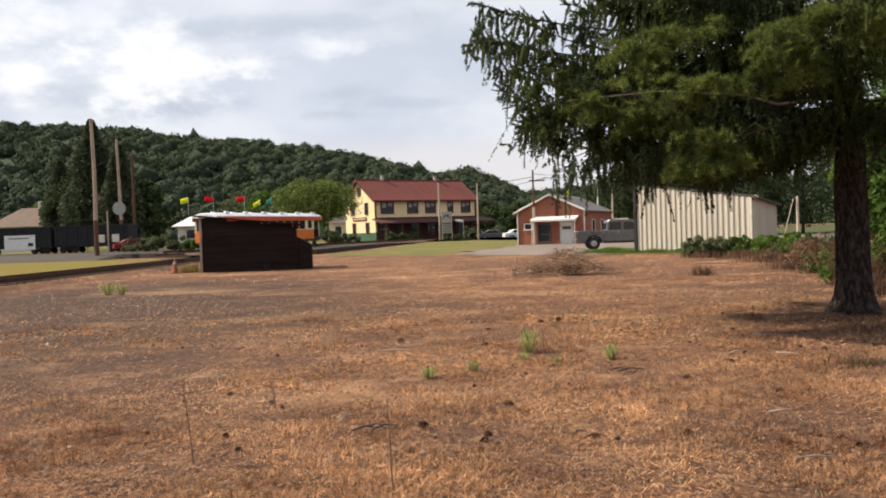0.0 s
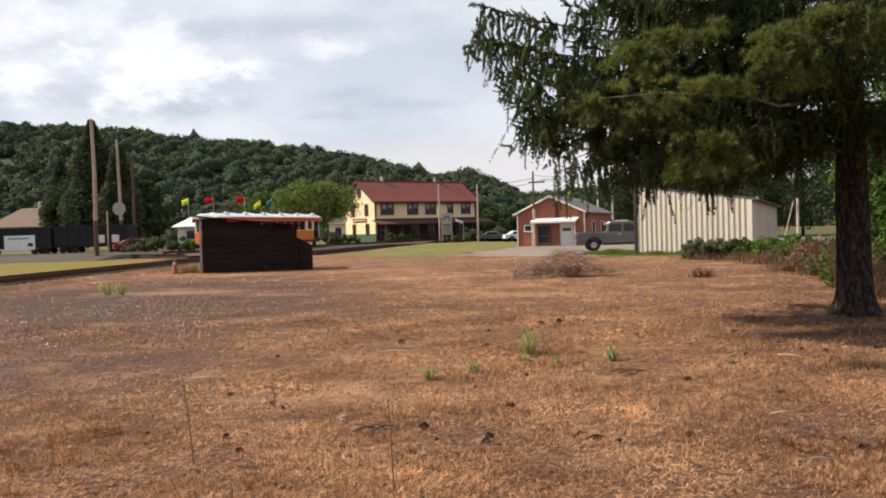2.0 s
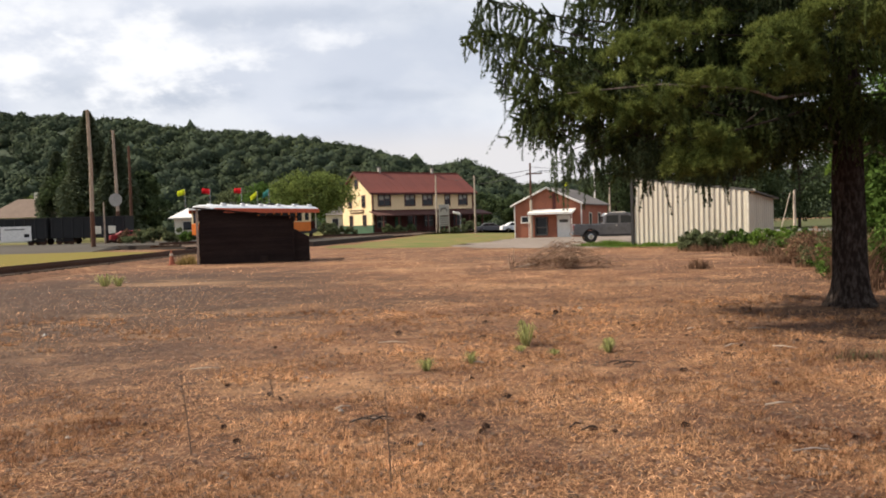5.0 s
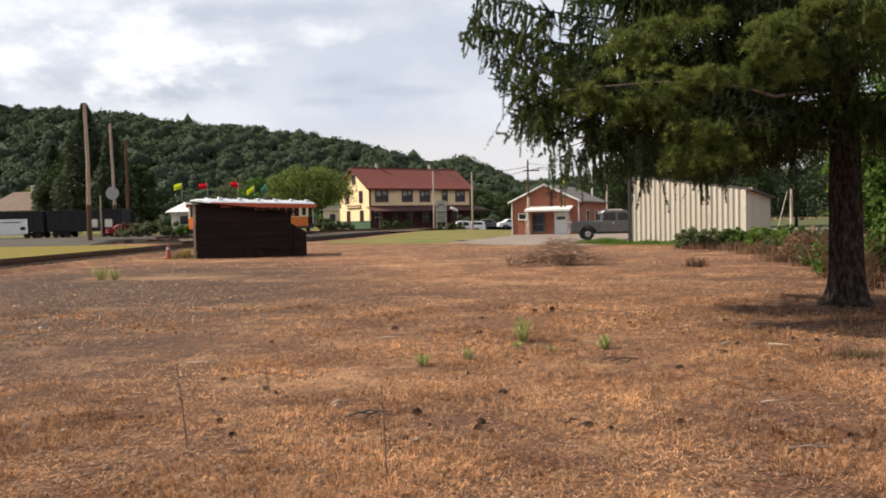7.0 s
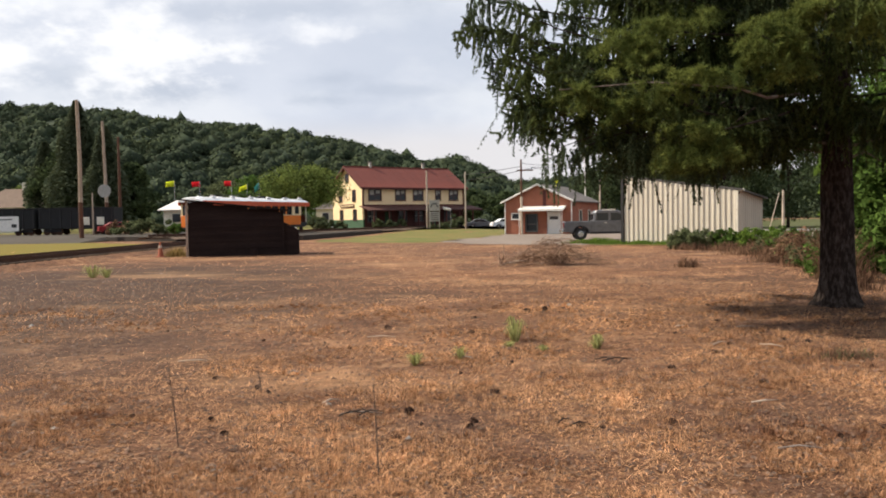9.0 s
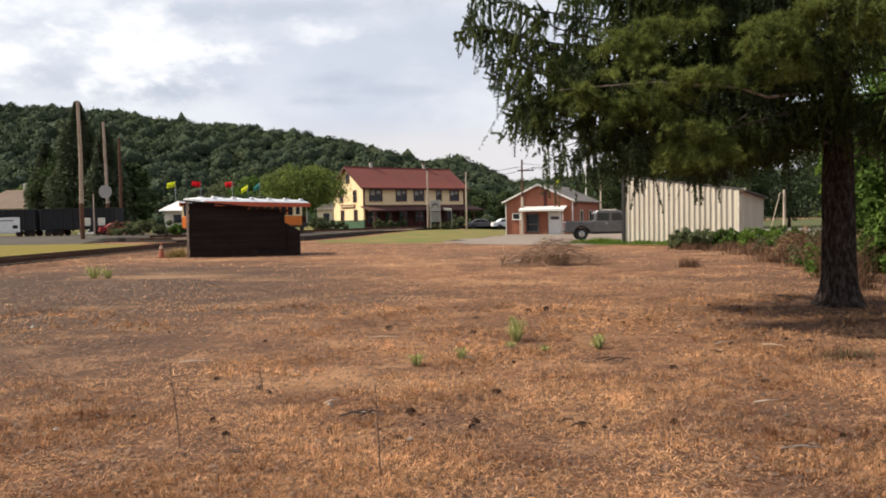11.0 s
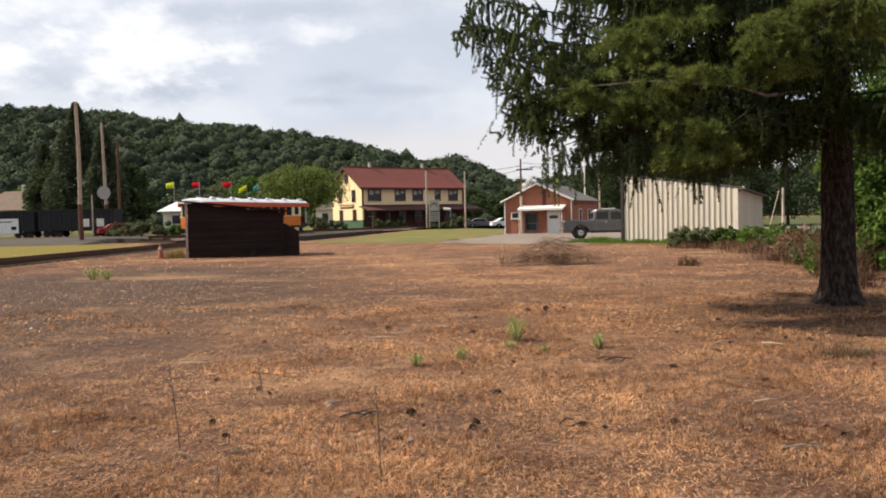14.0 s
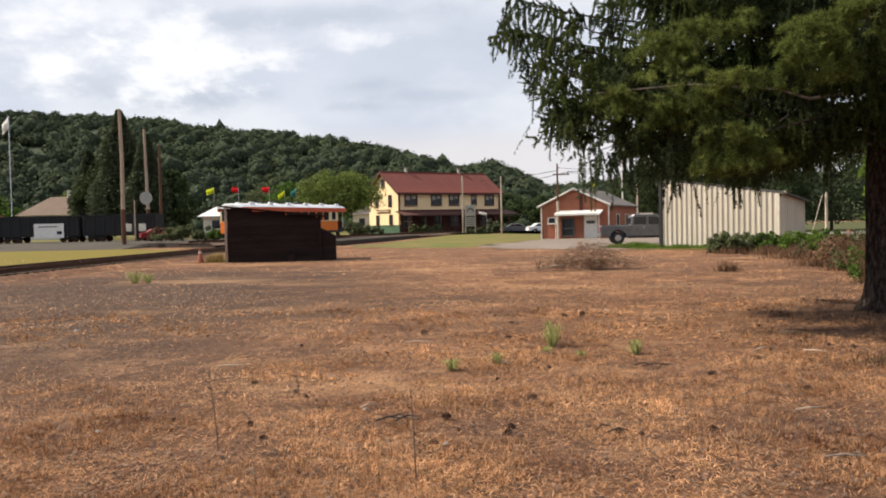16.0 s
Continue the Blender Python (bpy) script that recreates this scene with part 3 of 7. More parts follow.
def broad_tree(loc, h, w, mat, label, seed, leaf=0.22, n=60, per=110, trunk=0.2, low=0.3):
    rng = np.random.default_rng(seed)
    rnd = random.Random(seed)
    t = thing("tree", pose(*loc), label, "tree")
    m = Mesh()
    m.tube([(0, 0, -0.2), (0.05, 0, h * 0.3), (0, 0.1, h * 0.6), (0.1, 0, h * 0.85)], [trunk * 1.3, trunk, trunk * 0.6, 0.03], 8)
    cs = []
    for i in range(n):
        u = rnd.random()
        z = h * (low + (1 - low) * u)
        rad = w * 0.5 * math.sin(math.pi * min(0.97, 0.14 + 0.84 * u) ** 0.9) ** 0.7 * rnd.uniform(0.35, 1.0)
        a = rnd.uniform(0, 2 * math.pi)
        p = (rad * math.cos(a), rad * math.sin(a), z)
        cs.append((*p, w * rnd.uniform(0.09, 0.17)))
        if i % 3 == 0:
            m.tube([(0, 0, z * 0.62), (p[0] * 0.5, p[1] * 0.5, z * 0.85), p], [trunk * 0.4, trunk * 0.22, 0.02], 5)
    part("trunk", m, BARK, t)
    v, f = leaf_cloud(cs, 1, per, rng, leaf=leaf)
    part("crown", np_mesh("crown", v, f, mat), mat, t)
    return t


def far_conifer(loc, h, w, label, seed, low=0.08):
    rng = np.random.default_rng(seed)
    t = thing("conifer", pose(*loc), label, "tree")
    part("trunk", Mesh().tube([(0, 0, -0.2), (0, 0, h * 0.5), (0, 0, h)], [0.3, 0.2, 0.03], 8), BARK, t)
    V = []
    n = int(h * 900)
    u = rng.random(n) ** 0.8
    z = h * (low + (1 - low) * u)
    tier = 0.95 + 0.12 * np.sin(z * 0.9 + 1.0)
    r = w * 0.5 * (1 - u) ** 0.8 * tier * rng.uniform(0.25, 1.08, n) ** 0.6 + 0.1
    a = rng.uniform(0, 2 * math.pi, n)
    p = np.stack([r * np.cos(a), r * np.sin(a), z - r * 0.15], 1)
    out = np.stack([np.cos(a), np.sin(a), rng.uniform(-0.6, 0.3, n)], 1)
    side = np.stack([-np.sin(a), np.cos(a), rng.normal(0, 0.8, n)], 1)
    s = rng.uniform(0.14, 0.38, n)[:, None]
    v = np.stack([p - out * s * 0.3, p + side * s * 0.45, p + out * s * 1.2, p - side * s * 0.45], 1).reshape(-1, 3)
    part("crown", np_mesh("crown", v, np.arange(len(v)).reshape(-1, 4), CONIFER), CONIFER, t)
    return t


far_conifer((-53.2, 120, 0.4), 19.6, 12, "tall dark spruce behind the utility poles", 11)
far_conifer((-48.0, 117, 0.4), 15.5, 9, "dark conifer behind the utility poles", 12)
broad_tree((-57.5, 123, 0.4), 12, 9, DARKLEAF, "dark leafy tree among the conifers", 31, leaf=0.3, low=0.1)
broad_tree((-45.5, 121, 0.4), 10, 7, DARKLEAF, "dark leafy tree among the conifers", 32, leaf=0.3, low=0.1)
far_conifer((-60.0, 124, 0.4), 14.0, 9, "dark conifer at the yard's edge", 13)
broad_tree((-16.9, 100, 0.4), 7.7, 10.8, LEAF_T, "light green spreading tree behind the trolley", 21, leaf=0.17, low=0.46, n=72, per=150)
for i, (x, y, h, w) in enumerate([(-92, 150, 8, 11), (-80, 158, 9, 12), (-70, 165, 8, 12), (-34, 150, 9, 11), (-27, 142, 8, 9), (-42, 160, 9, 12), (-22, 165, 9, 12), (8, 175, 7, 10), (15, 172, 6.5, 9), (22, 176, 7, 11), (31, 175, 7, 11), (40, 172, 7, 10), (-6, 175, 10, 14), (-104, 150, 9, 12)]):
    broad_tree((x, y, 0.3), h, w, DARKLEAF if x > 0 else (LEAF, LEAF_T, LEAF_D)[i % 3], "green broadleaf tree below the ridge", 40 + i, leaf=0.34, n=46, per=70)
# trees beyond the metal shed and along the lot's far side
# sun and shade on these trees are put into light and dark leaf colours
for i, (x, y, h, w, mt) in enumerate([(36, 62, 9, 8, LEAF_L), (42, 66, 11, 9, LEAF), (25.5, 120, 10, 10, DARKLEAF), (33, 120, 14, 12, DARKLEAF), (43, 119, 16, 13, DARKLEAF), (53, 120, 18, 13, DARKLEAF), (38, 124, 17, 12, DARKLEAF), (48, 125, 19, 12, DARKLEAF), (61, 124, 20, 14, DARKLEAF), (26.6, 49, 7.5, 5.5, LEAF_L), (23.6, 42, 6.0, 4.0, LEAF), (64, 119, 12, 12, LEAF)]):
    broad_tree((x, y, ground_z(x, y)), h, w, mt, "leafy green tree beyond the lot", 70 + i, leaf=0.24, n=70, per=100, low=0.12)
for i, (x, y, h, w) in enumerate([(13.2, 21.5, 6.5, 4.6), (12.0, 18.2, 4.6, 3.2), (15.0, 25, 7.5, 5.0)]):
    broad_tree((x, y, 0), h, w, LEAF, "bright green leafy tree at the lot's edge", 90 + i, leaf=0.10, n=90, per=230, low=0.06, trunk=0.1)


# ---- buildings ----
def local(p, ang):
    return pose(p[0], p[1], p[2], 0, 0, ang)


def window(parent, x, z, w, h, y, frame_mat, sash=True, depth=0.05):
    """A window on a wall that faces -y; y is the wall's face."""
    fr = Mesh()
    for sx in (-1, 1):
        fr.box((x + sx * (w / 2 + 0.05), y - 0.03, z), (0.11, 0.1, h + 0.22))
    for sz in (-1, 1):
        fr.box((x, y - 0.035, z + sz * (h / 2 + 0.055)), (w + 0.24, 0.12, 0.11))
    o = part("window", fr, frame_mat, parent)
    part("pane", Mesh().box((x, y + 0.012, z + h / 4), (w, 0.05, h / 2 - 0.03)), GLASS, o)
    part("pane", Mesh().box((x, y + 0.02, z - h / 4), (w, 0.05, h / 2 - 0.03)), GLASS, o)
    if sash:
        part("sash", Mesh().box((x, y - 0.012, z), (w, 0.06, 0.06)).box((x, y - 0.01, z), (0.04, 0.05, h)), MAROON if frame_mat is MAROON else OFFWHITE, o)
    return o


def station():
    L, W, E, A = 17.2, 8.8, 5.95, 8.75
    t = thing("railway_station", local((-10.0, 110, 0.4), 35), "two-storey cream-yellow railway station with a red roof and dark porch", "building")
    # walls: front and gables; the ground floor is dark red in front, green on the gable foot
    part("wall", Mesh().box((L / 2, 0.1, 4.55), (L, 0.2, 2.8)), WALLY, t, "cream-yellow upper front wall")
    part("wall", Mesh().box((L / 2, 0.12, 1.575), (L, 0.2, 3.15)), MAROON, t, "dark red ground-floor wall")
    part("wall", Mesh().add([(0, 0, 1.25), (0, W, 1.25), (0, W, E), (0, W / 2, A), (0, 0, E), (0.2, 0, 1.25), (0.2, W, 1.25), (0.2, W, E), (0.2, W / 2, A), (0.2, 0, E)], [(0, 4, 3, 2, 1), (5, 6, 7, 8, 9), (0, 1, 6, 5), (1, 2, 7, 6), (2, 3, 8, 7), (3, 4, 9, 8), (4, 0, 5, 9)]), WALLY, t, "sunlit yellow gable wall")
    part("wall", Mesh().box((0.1, W / 2, 0.62), (0.24, W, 1.25)), GREENW, t, "dark green wall foot")
    part("wall", Mesh().add([(L, 0, 0), (L, W, 0), (L, W, E), (L, W / 2, A), (L, 0, E), (L - 0.2, 0, 0), (L - 0.2, W, 0), (L - 0.2, W, E), (L - 0.2, W / 2, A), (L - 0.2, 0, E)], [(0, 1, 2, 3, 4), (9, 8, 7, 6, 5), (0, 5, 6, 1), (4, 3, 8, 9)]), WALLY, t)
    part("wall", Mesh().box((L / 2, W - 0.1, E / 2), (L - 0.4, 0.2, E)), WALLY, t)
    # roof slopes of long sheets
    ov = 0.55
    sl = (A - E) / (W / 2)
    n = 15
    sheet_w = (L + 2 * ov) / n
    run = W / 2 + ov
    me = Mesh()
    me.add([(0, 0, 0), (sheet_w - 0.02, 0, 0), (sheet_w - 0.02, run, run * sl), (0, run, run * sl), (0, 0, 0.07), (sheet_w - 0.02, 0, 0.07), (sheet_w - 0.02, run, run * sl + 0.07), (0, run, run * sl + 0.07)], [(3, 2, 1, 0), (4, 5, 6, 7), (0, 1, 5, 4), (1, 2, 6, 5), (2, 3, 7, 6), (3, 0, 4, 7)])
    rf = part("roof", Mesh().box((L / 2, W / 2, A + 0.08), (L + 2 * ov, 0.3, 0.14)), REDROOF, t, "red sheet-metal gable roof")
    d = me.data("roof_sheet", REDROOF)
    for i in range(n):
        o = part("roof_sheet", d, REDROOF, rf)
        o.matrix_basis = pose(-ov + i * sheet_w, -ov, E - ov * sl + 0.02)
        o = part("roof_sheet", d, REDROOF, rf)
        o.matrix_basis = pose(-ov + (i + 1) * sheet_w - 0.02, W + ov, E - ov * sl + 0.02, 0, 0, 180)
    part("fascia", Mesh().box((L / 2, -ov - 0.03, E - ov * sl - 0.06), (L + 2 * ov, 0.06, 0.26)), MAROON, t, "dark red eaves board")
    ga = Mesh()
    for s in (0, 1):
        y0, y1 = (-ov, W / 2) if s == 0 else (W + ov, W / 2)
        z0, z1 = E - ov * sl, A
        ga.add([(-ov - 0.05, y0, z0 - 0.2), (-ov - 0.05, y1, z1 - 0.2), (-ov - 0.05, y1, z1 + 0.06), (-ov - 0.05, y0, z0 + 0.06), (-ov + 0.02, y0, z0 - 0.2), (-ov + 0.02, y1, z1 - 0.2), (-ov + 0.02, y1, z1 + 0.06), (-ov + 0.02, y0, z0 + 0.06)], [(0, 1, 2, 3), (7, 6, 5, 4), (0, 4, 5, 1), (1, 5, 6, 2), (2, 6, 7, 3), (3, 7, 4, 0)])
    part("bargeboard", ga, MAROON, t, "dark red gable trim")
    part("trim", Mesh().box((L / 2, -0.03, 3.2), (L + 0.1, 0.12, 0.22)), MAROON, t)
    for x in (0.0, L):
        part("corner_board", Mesh().box((x, -0.02, 4.5), (0.2, 0.2, 2.7)), MAROON, t)
    for x, w in ((1.9, 1.9), (6.1, 1.6), (9.1, 1.6), (12.6, 0.8), (15.4, 1.5)):
        o = window(t, x, 4.65, w, 1.5, 0.0, MAROON)
        # pale panels on the upper panes paint in their reflection
        for sx in (-1, 1):
            part("blind", Mesh().box((x + sx * w * 0.25, -0.018, 4.65 + (0.33 if sx < 0 else 0.42)), (w * 0.36, 0.008, 0.62 if sx < 0 else 0.44)), CONCRETE, o, "pale panel painted in for the pane's reflection")
    # gable windows, on the wall that faces -x
    for y, z, w, h in ((W * 0.28, 4.6, 0.8, 1.5), (W * 0.72, 4.6, 0.8, 1.5), (W * 0.5, 7.1, 0.8, 1.1), (W * 0.26, 1.9, 0.8, 1.4), (W * 0.70, 1.9, 0.8, 1.4)):
        o = part("window", Mesh().box((-0.03, y - w / 2 - 0.05, z), (0.1, 0.1, h + 0.2)).box((-0.03, y + w / 2 + 0.05, z), (0.1, 0.1, h + 0.2)).box((-0.03, y, z + h / 2 + 0.05), (0.12, w, 0.1)).box((-0.03, y, z - h / 2 - 0.05), (0.12, w, 0.1)), MAROON, t)
        part("pane", Mesh().box((0.0, y, z), (0.05, w, h)), GLASS, o)
        part("sash", Mesh().box((-0.02, y, z), (0.07, w, 0.06)), MAROON, o)
    sg = part("sign_board", Mesh().box((-0.06, W * 0.5, 3.2), (0.08, 4.0, 0.5), bev=0.02), MAROON, t, "red station name board")
    for i in range(9):
        part("letter_bar", Mesh().box((-0.11, W * 0.5 - 1.6 + i * 0.4, 3.2), (0.02, 0.24, 0.2)), CREAMP, sg)
    # porch
    pr = part("porch_roof", Mesh().add([(-0.6, 0, 3.15), (L + 1.5, 0, 3.15), (L + 1.5, -2.8, 2.55), (-0.6, -2.8, 2.55), (-0.6, 0, 3.03), (L + 1.5, 0, 3.03), (L + 1.5, -2.8, 2.37), (-0.6, -2.8, 2.37)], [(0, 3, 2, 1), (4, 5, 6, 7), (3, 7, 6, 2), (0, 4, 7, 3), (1, 2, 6, 5)]), PORCHROOF, t, "dark maroon porch roof along the front")
    for i in range(8):
        part("post", Mesh().box((0.2 + i * (L - 0.4) / 7, -2.6, 1.2), (0.16, 0.16, 2.4)), MAROON, t)
    part("deck", Mesh().box((L / 2, -1.4, 0.05), (L + 0.4, 2.8, 0.3)), DARKSTONE, t)
    for i, x in enumerate((1.4, 4.0, 6.4, 9.2, 11.6, 14.4)):
        if i in (1, 4):
            part("door", Mesh().box((x, 0.0, 1.25), (1.0, 0.08, 2.1)), GREENW, t)
        else:
            window(t, x, 1.7, 1.3, 1.5, 0.02, DARKTRIM, sash=(i % 3 == 0))
    for x in (3.8, 13.0):
        ch = part("chimney", Mesh().box((x, W / 2, A + 0.35), (0.34, 0.34, 0.9)), CONCRETE, t)
        part("cap", Mesh().box((x, W / 2, A + 0.84), (0.52, 0.52, 0.1)), DARKTRIM, ch)


def brick_building():
    W, D, E, A = 6.5, 10.0, 3.05, 4.55
    ang = -24.2
    t = thing("brick_building", local((6.5, 75.5, 0.0), ang), "small red-brick gabled building with a white front door", "building")
    # front wall with openings
    f = Mesh()
    f.slab([(0, 0), (1.95, 0), (1.95, 2.15), (4.05, 2.15), (4.05, 2.15), (5.35, 2.15), (5.35, 0), (W, 0), (W, E), (W / 2, A), (0, E)], 0, 0.25)
    f.slab([(1.95, 0), (4.05, 0), (4.05, 2.15), (1.95, 2.15)], 0.14, 0.25)
    f.slab([(4.05, 0), (4.15, 0), (4.15, 2.15), (4.05, 2.15)], 0.0, 0.25)
    part("wall", f, BRICK, t, "red brick gable front")
    part("wall", Mesh().box((W - 0.12, D / 2 + 0.13, E / 2), (0.24, D - 0.26, E)), BRICK, t)
    part("wall", Mesh().box((0.12, D / 2 + 0.13, E / 2), (0.24, D - 0.26, E)), BRICK, t)
    part("wall", Mesh().slab([(0, 0), (W, 0), (W, E), (W / 2, A), (0, E)], D, D + 0.24), BRICK, t)
    ov = 0.3
    sl = (A - E) / (W / 2)
    for s in (-1, 1):
        x0 = W / 2 + s * (W / 2 + ov)
        m = Mesh().add([(x0, -ov, E - ov * sl), (W / 2, -ov, A), (W / 2, D + ov, A), (x0, D + ov, E - ov * sl), (x0, -ov, E - ov * sl + 0.12), (W / 2, -ov, A + 0.12), (W / 2, D + ov, A + 0.12), (x0, D + ov, E - ov * sl + 0.12)], [(0, 1, 2, 3), (7, 6, 5, 4), (0, 4, 5, 1), (1, 5, 6, 2), (2, 6, 7, 3), (3, 7, 4, 0)])
        part("roof", m, ROOFDARK, t, "grey shingled roof slope")
        part("bargeboard", Mesh().add([(x0, -ov - 0.04, E - ov * sl + 0.01), (W / 2, -ov - 0.04, A + 0.01), (W / 2, -ov - 0.04, A + 0.12), (x0, -ov - 0.04, E - ov * sl + 0.12), (x0, -ov, E - ov * sl - 0.03), (W / 2, -ov, A - 0.03), (W / 2, -ov, A + 0.15), (x0, -ov, E - ov * sl + 0.15)], [(0, 1, 2, 3), (7, 6, 5, 4), (0, 4, 5, 1), (1, 5, 6, 2), (2, 6, 7, 3), (3, 7, 4, 0)]), WHITEP, t, "white gable board")
    d = part("door", Mesh().box((4.75, 0.12, 1.0), (1.15, 0.08, 2.0), bev=0.01), WHITEP, t, "white front door with a dark letter slot")
    part("slot", Mesh().box((4.75, 0.07, 1.5), (0.8, 0.03, 0.28)), DARKTRIM, d)
    part("door_frame", Mesh().box((4.14, 0.1, 1.05), (0.08, 0.2, 2.1)).box((5.36, 0.1, 1.05), (0.08, 0.2, 2.1)).box((4.75, 0.1, 2.06), (1.3, 0.2, 0.08)), WHITEP, t)
    o = part("shop_window", Mesh().box((2.05, 0.1, 1.05), (0.1, 0.14, 1.7)).box((3.15, 0.1, 1.05), (0.1, 0.14, 1.7)).box((2.6, 0.1, 1.88), (1.1, 0.14, 0.1)).box((2.6, 0.1, 0.25), (1.1, 0.14, 0.12)).box((2.6, 0.1, 0.95), (1.0, 0.12, 0.06)), DARKTRIM, t, "dark shop window beside the door")
    part("pane", Mesh().box((2.6, 0.12, 1.05), (1.0, 0.03, 1.6)), GLASS, o)
    w = part("window", Mesh().box((1.1, -0.02, 1.98), (0.85, 0.08, 0.08)).box((1.1, -0.02, 1.42), (0.95, 0.14, 0.1)).box((0.7, -0.02, 1.7), (0.07, 0.08, 0.6)).box((1.5, -0.02, 1.7), (0.07, 0.08, 0.6)), WHITEP, t, "small white-framed window")
    part("pane", Mesh().box((1.1, -0.005, 1.7), (0.74, 0.03, 0.5)), GLASS, w)
    cp = part("canopy", Mesh().add([(1.7, 0, 2.62), (5.95, 0, 2.62), (5.95, -1.3, 2.32), (1.7, -1.3, 2.32), (1.7, 0, 2.52), (5.95, 0, 2.52), (5.95, -1.3, 2.14), (1.7, -1.3, 2.14)], [(0, 3, 2, 1), (4, 5, 6, 7), (3, 7, 6, 2), (0, 4, 7, 3), (1, 2, 6, 5)]), WHITEP, t, "white door canopy")
    for x in (1.8, 5.85):
        part("canopy_post", Mesh().tube([(x, -1.2, 0), (x, -1.2, 2.2)], [0.03, 0.03], 6), WHITEP, t)
    part("pilaster", Mesh().box((3.9, -0.05, 3.3), (0.28, 0.12, 1.5)), MAROON, t, "dark red pipe up the gable")
    part("downspout", Mesh().box((0.05, -0.06, 1.5), (0.09, 0.09, 3.0)), WHITEP, t)
    part("downspout", Mesh().box((W - 0.05, -0.06, 1.5), (0.09, 0.09, 3.0)), WHITEP, t)
    for y in (3.0, 6.5):
        o = part("window", Mesh().box((W + 0.02, y, 2.2), (0.08, 1.0, 0.08)).box((W + 0.02, y, 1.0), (0.12, 1.1, 0.1)).box((W + 0.02, y - 0.48, 1.6), (0.08, 0.07, 1.2)).box((W + 0.02, y + 0.48, 1.6), (0.08, 0.07, 1.2)), OFFWHITE, t)
        part("pane", Mesh().box((W + 0.005, y, 1.6), (0.03, 0.9, 1.1)), GLASS, o)
    part("vent", Mesh().tube([(4.3, 3.0, A - 0.5), (4.3, 3.0, A + 0.25)], [0.09, 0.09], 8), DARKTRIM, t)


def metal_shed():
    """Corners in plan, clockwise from the far front one, with the wall tops."""
    ang = -40.0
    L, D = 6.25, 3.8
    z0, z1, z2, z3 = 3.71, 2.79, 2.40, 3.32
    t = thing("metal_shed", local((10.5, 44.5, 0), ang), "cream ribbed sheet-metal shed with a sloping dark roof", "shed")
    n = 22
    w = L / n
    for i in range(n):
        a, b = i * w, (i + 1) * w
        za, zb = z0 + (z1 - z0) * a / L, z0 + (z1 - z0) * b / L
        r = 0.075
        prof = [(a, 0), (b - 2 * r, 0), (b - 1.5 * r, -0.045), (b - 0.5 * r, -0.045), (b, 0)]
        vs = [(x, y, 0.02) for x, y in prof] + [(x, y, z0 + (z1 - z0) * x / L) for x, y in prof]
        vs += [(a, 0.03, 0.02), (b, 0.03, 0.02), (a, 0.03, za), (b, 0.03, zb)]
        part("wall_panel", Mesh().add(vs, [(j, j + 1, j + 6, j + 5) for j in range(4)] + [(11, 10, 12, 13), (5, 6, 7, 8, 9, 13, 12)]), SHEDMETAL, t)
    nd = 12
    wd = D / nd
    for i in range(nd):
        a, b = 0.03 + i * wd, 0.03 + (i + 1) * wd
        r = 0.075
        prof = [(a, 0), (b - 2 * r, 0), (b - 1.5 * r, 0.045), (b - 0.5 * r, 0.045), (b, 0)]
        zz = lambda y: z1 + (z2 - z1) * y / D
        vs = [(L - 0.001 + x, y, 0.02) for y, x in prof] + [(L - 0.001 + x, y, zz(y)) for y, x in prof]
        part("side_panel", Mesh().add(vs, [(j, j + 1, j + 6, j + 5) for j in range(4)]), SHEDMETAL, t)
    part("back_wall", Mesh().add([(0, 0.04, 0), (0, D, 0), (L - 0.03, D, 0), (0, 0.04, z0), (0, D, z3), (L - 0.03, D, z2), (L - 0.03, 0.04, z1), (L - 0.03, 0.04, 0)], [(0, 3, 4, 1), (1, 4, 5, 2), (7, 2, 5, 6), (0, 7, 6, 3)]), SHEDMETAL, t)
    e = 0.12
    def rz(x, y):
        return z0 + (z1 - z0) * x / L + (z3 - z0) * y / D
    c = [(-e, -0.05), (L + 0.28, -0.05), (L + 0.28, D + e), (-e, D + e)]
    part("roof", Mesh().add([(x, y, rz(x, y) + 0.02) for x, y in c] + [(x, y, rz(x, y) + 0.11) for x, y in c], [(3, 2, 1, 0), (4, 5, 6, 7), (0, 1, 5, 4), (1, 2, 6, 5), (2, 3, 7, 6), (3, 0, 4, 7)]), DARKTRIM, t, "dark sheet-metal roof")
    part("corner_post", Mesh().box((-0.10, 0.02, 1.90), (0.16, 0.2, 3.8)), BLACKM, t, "dark corner post")
    part("corner_trim", Mesh().box((L + 0.015, -0.015, 1.39), (0.09, 0.09, 2.76)), OFFWHITE, t)
    lamp = part("wall_lamp", Mesh().box((L + 0.15, 0.15, z1 + 0.02), (0.32, 0.22, 0.14), bev=0.03), OFFWHITE, t, "pale flood lamp at the eaves")
    part("bracket", Mesh().box((L + 0.03, 0.15, z1 - 0.1), (0.1, 0.06, 0.18)), DARKTRIM, lamp)


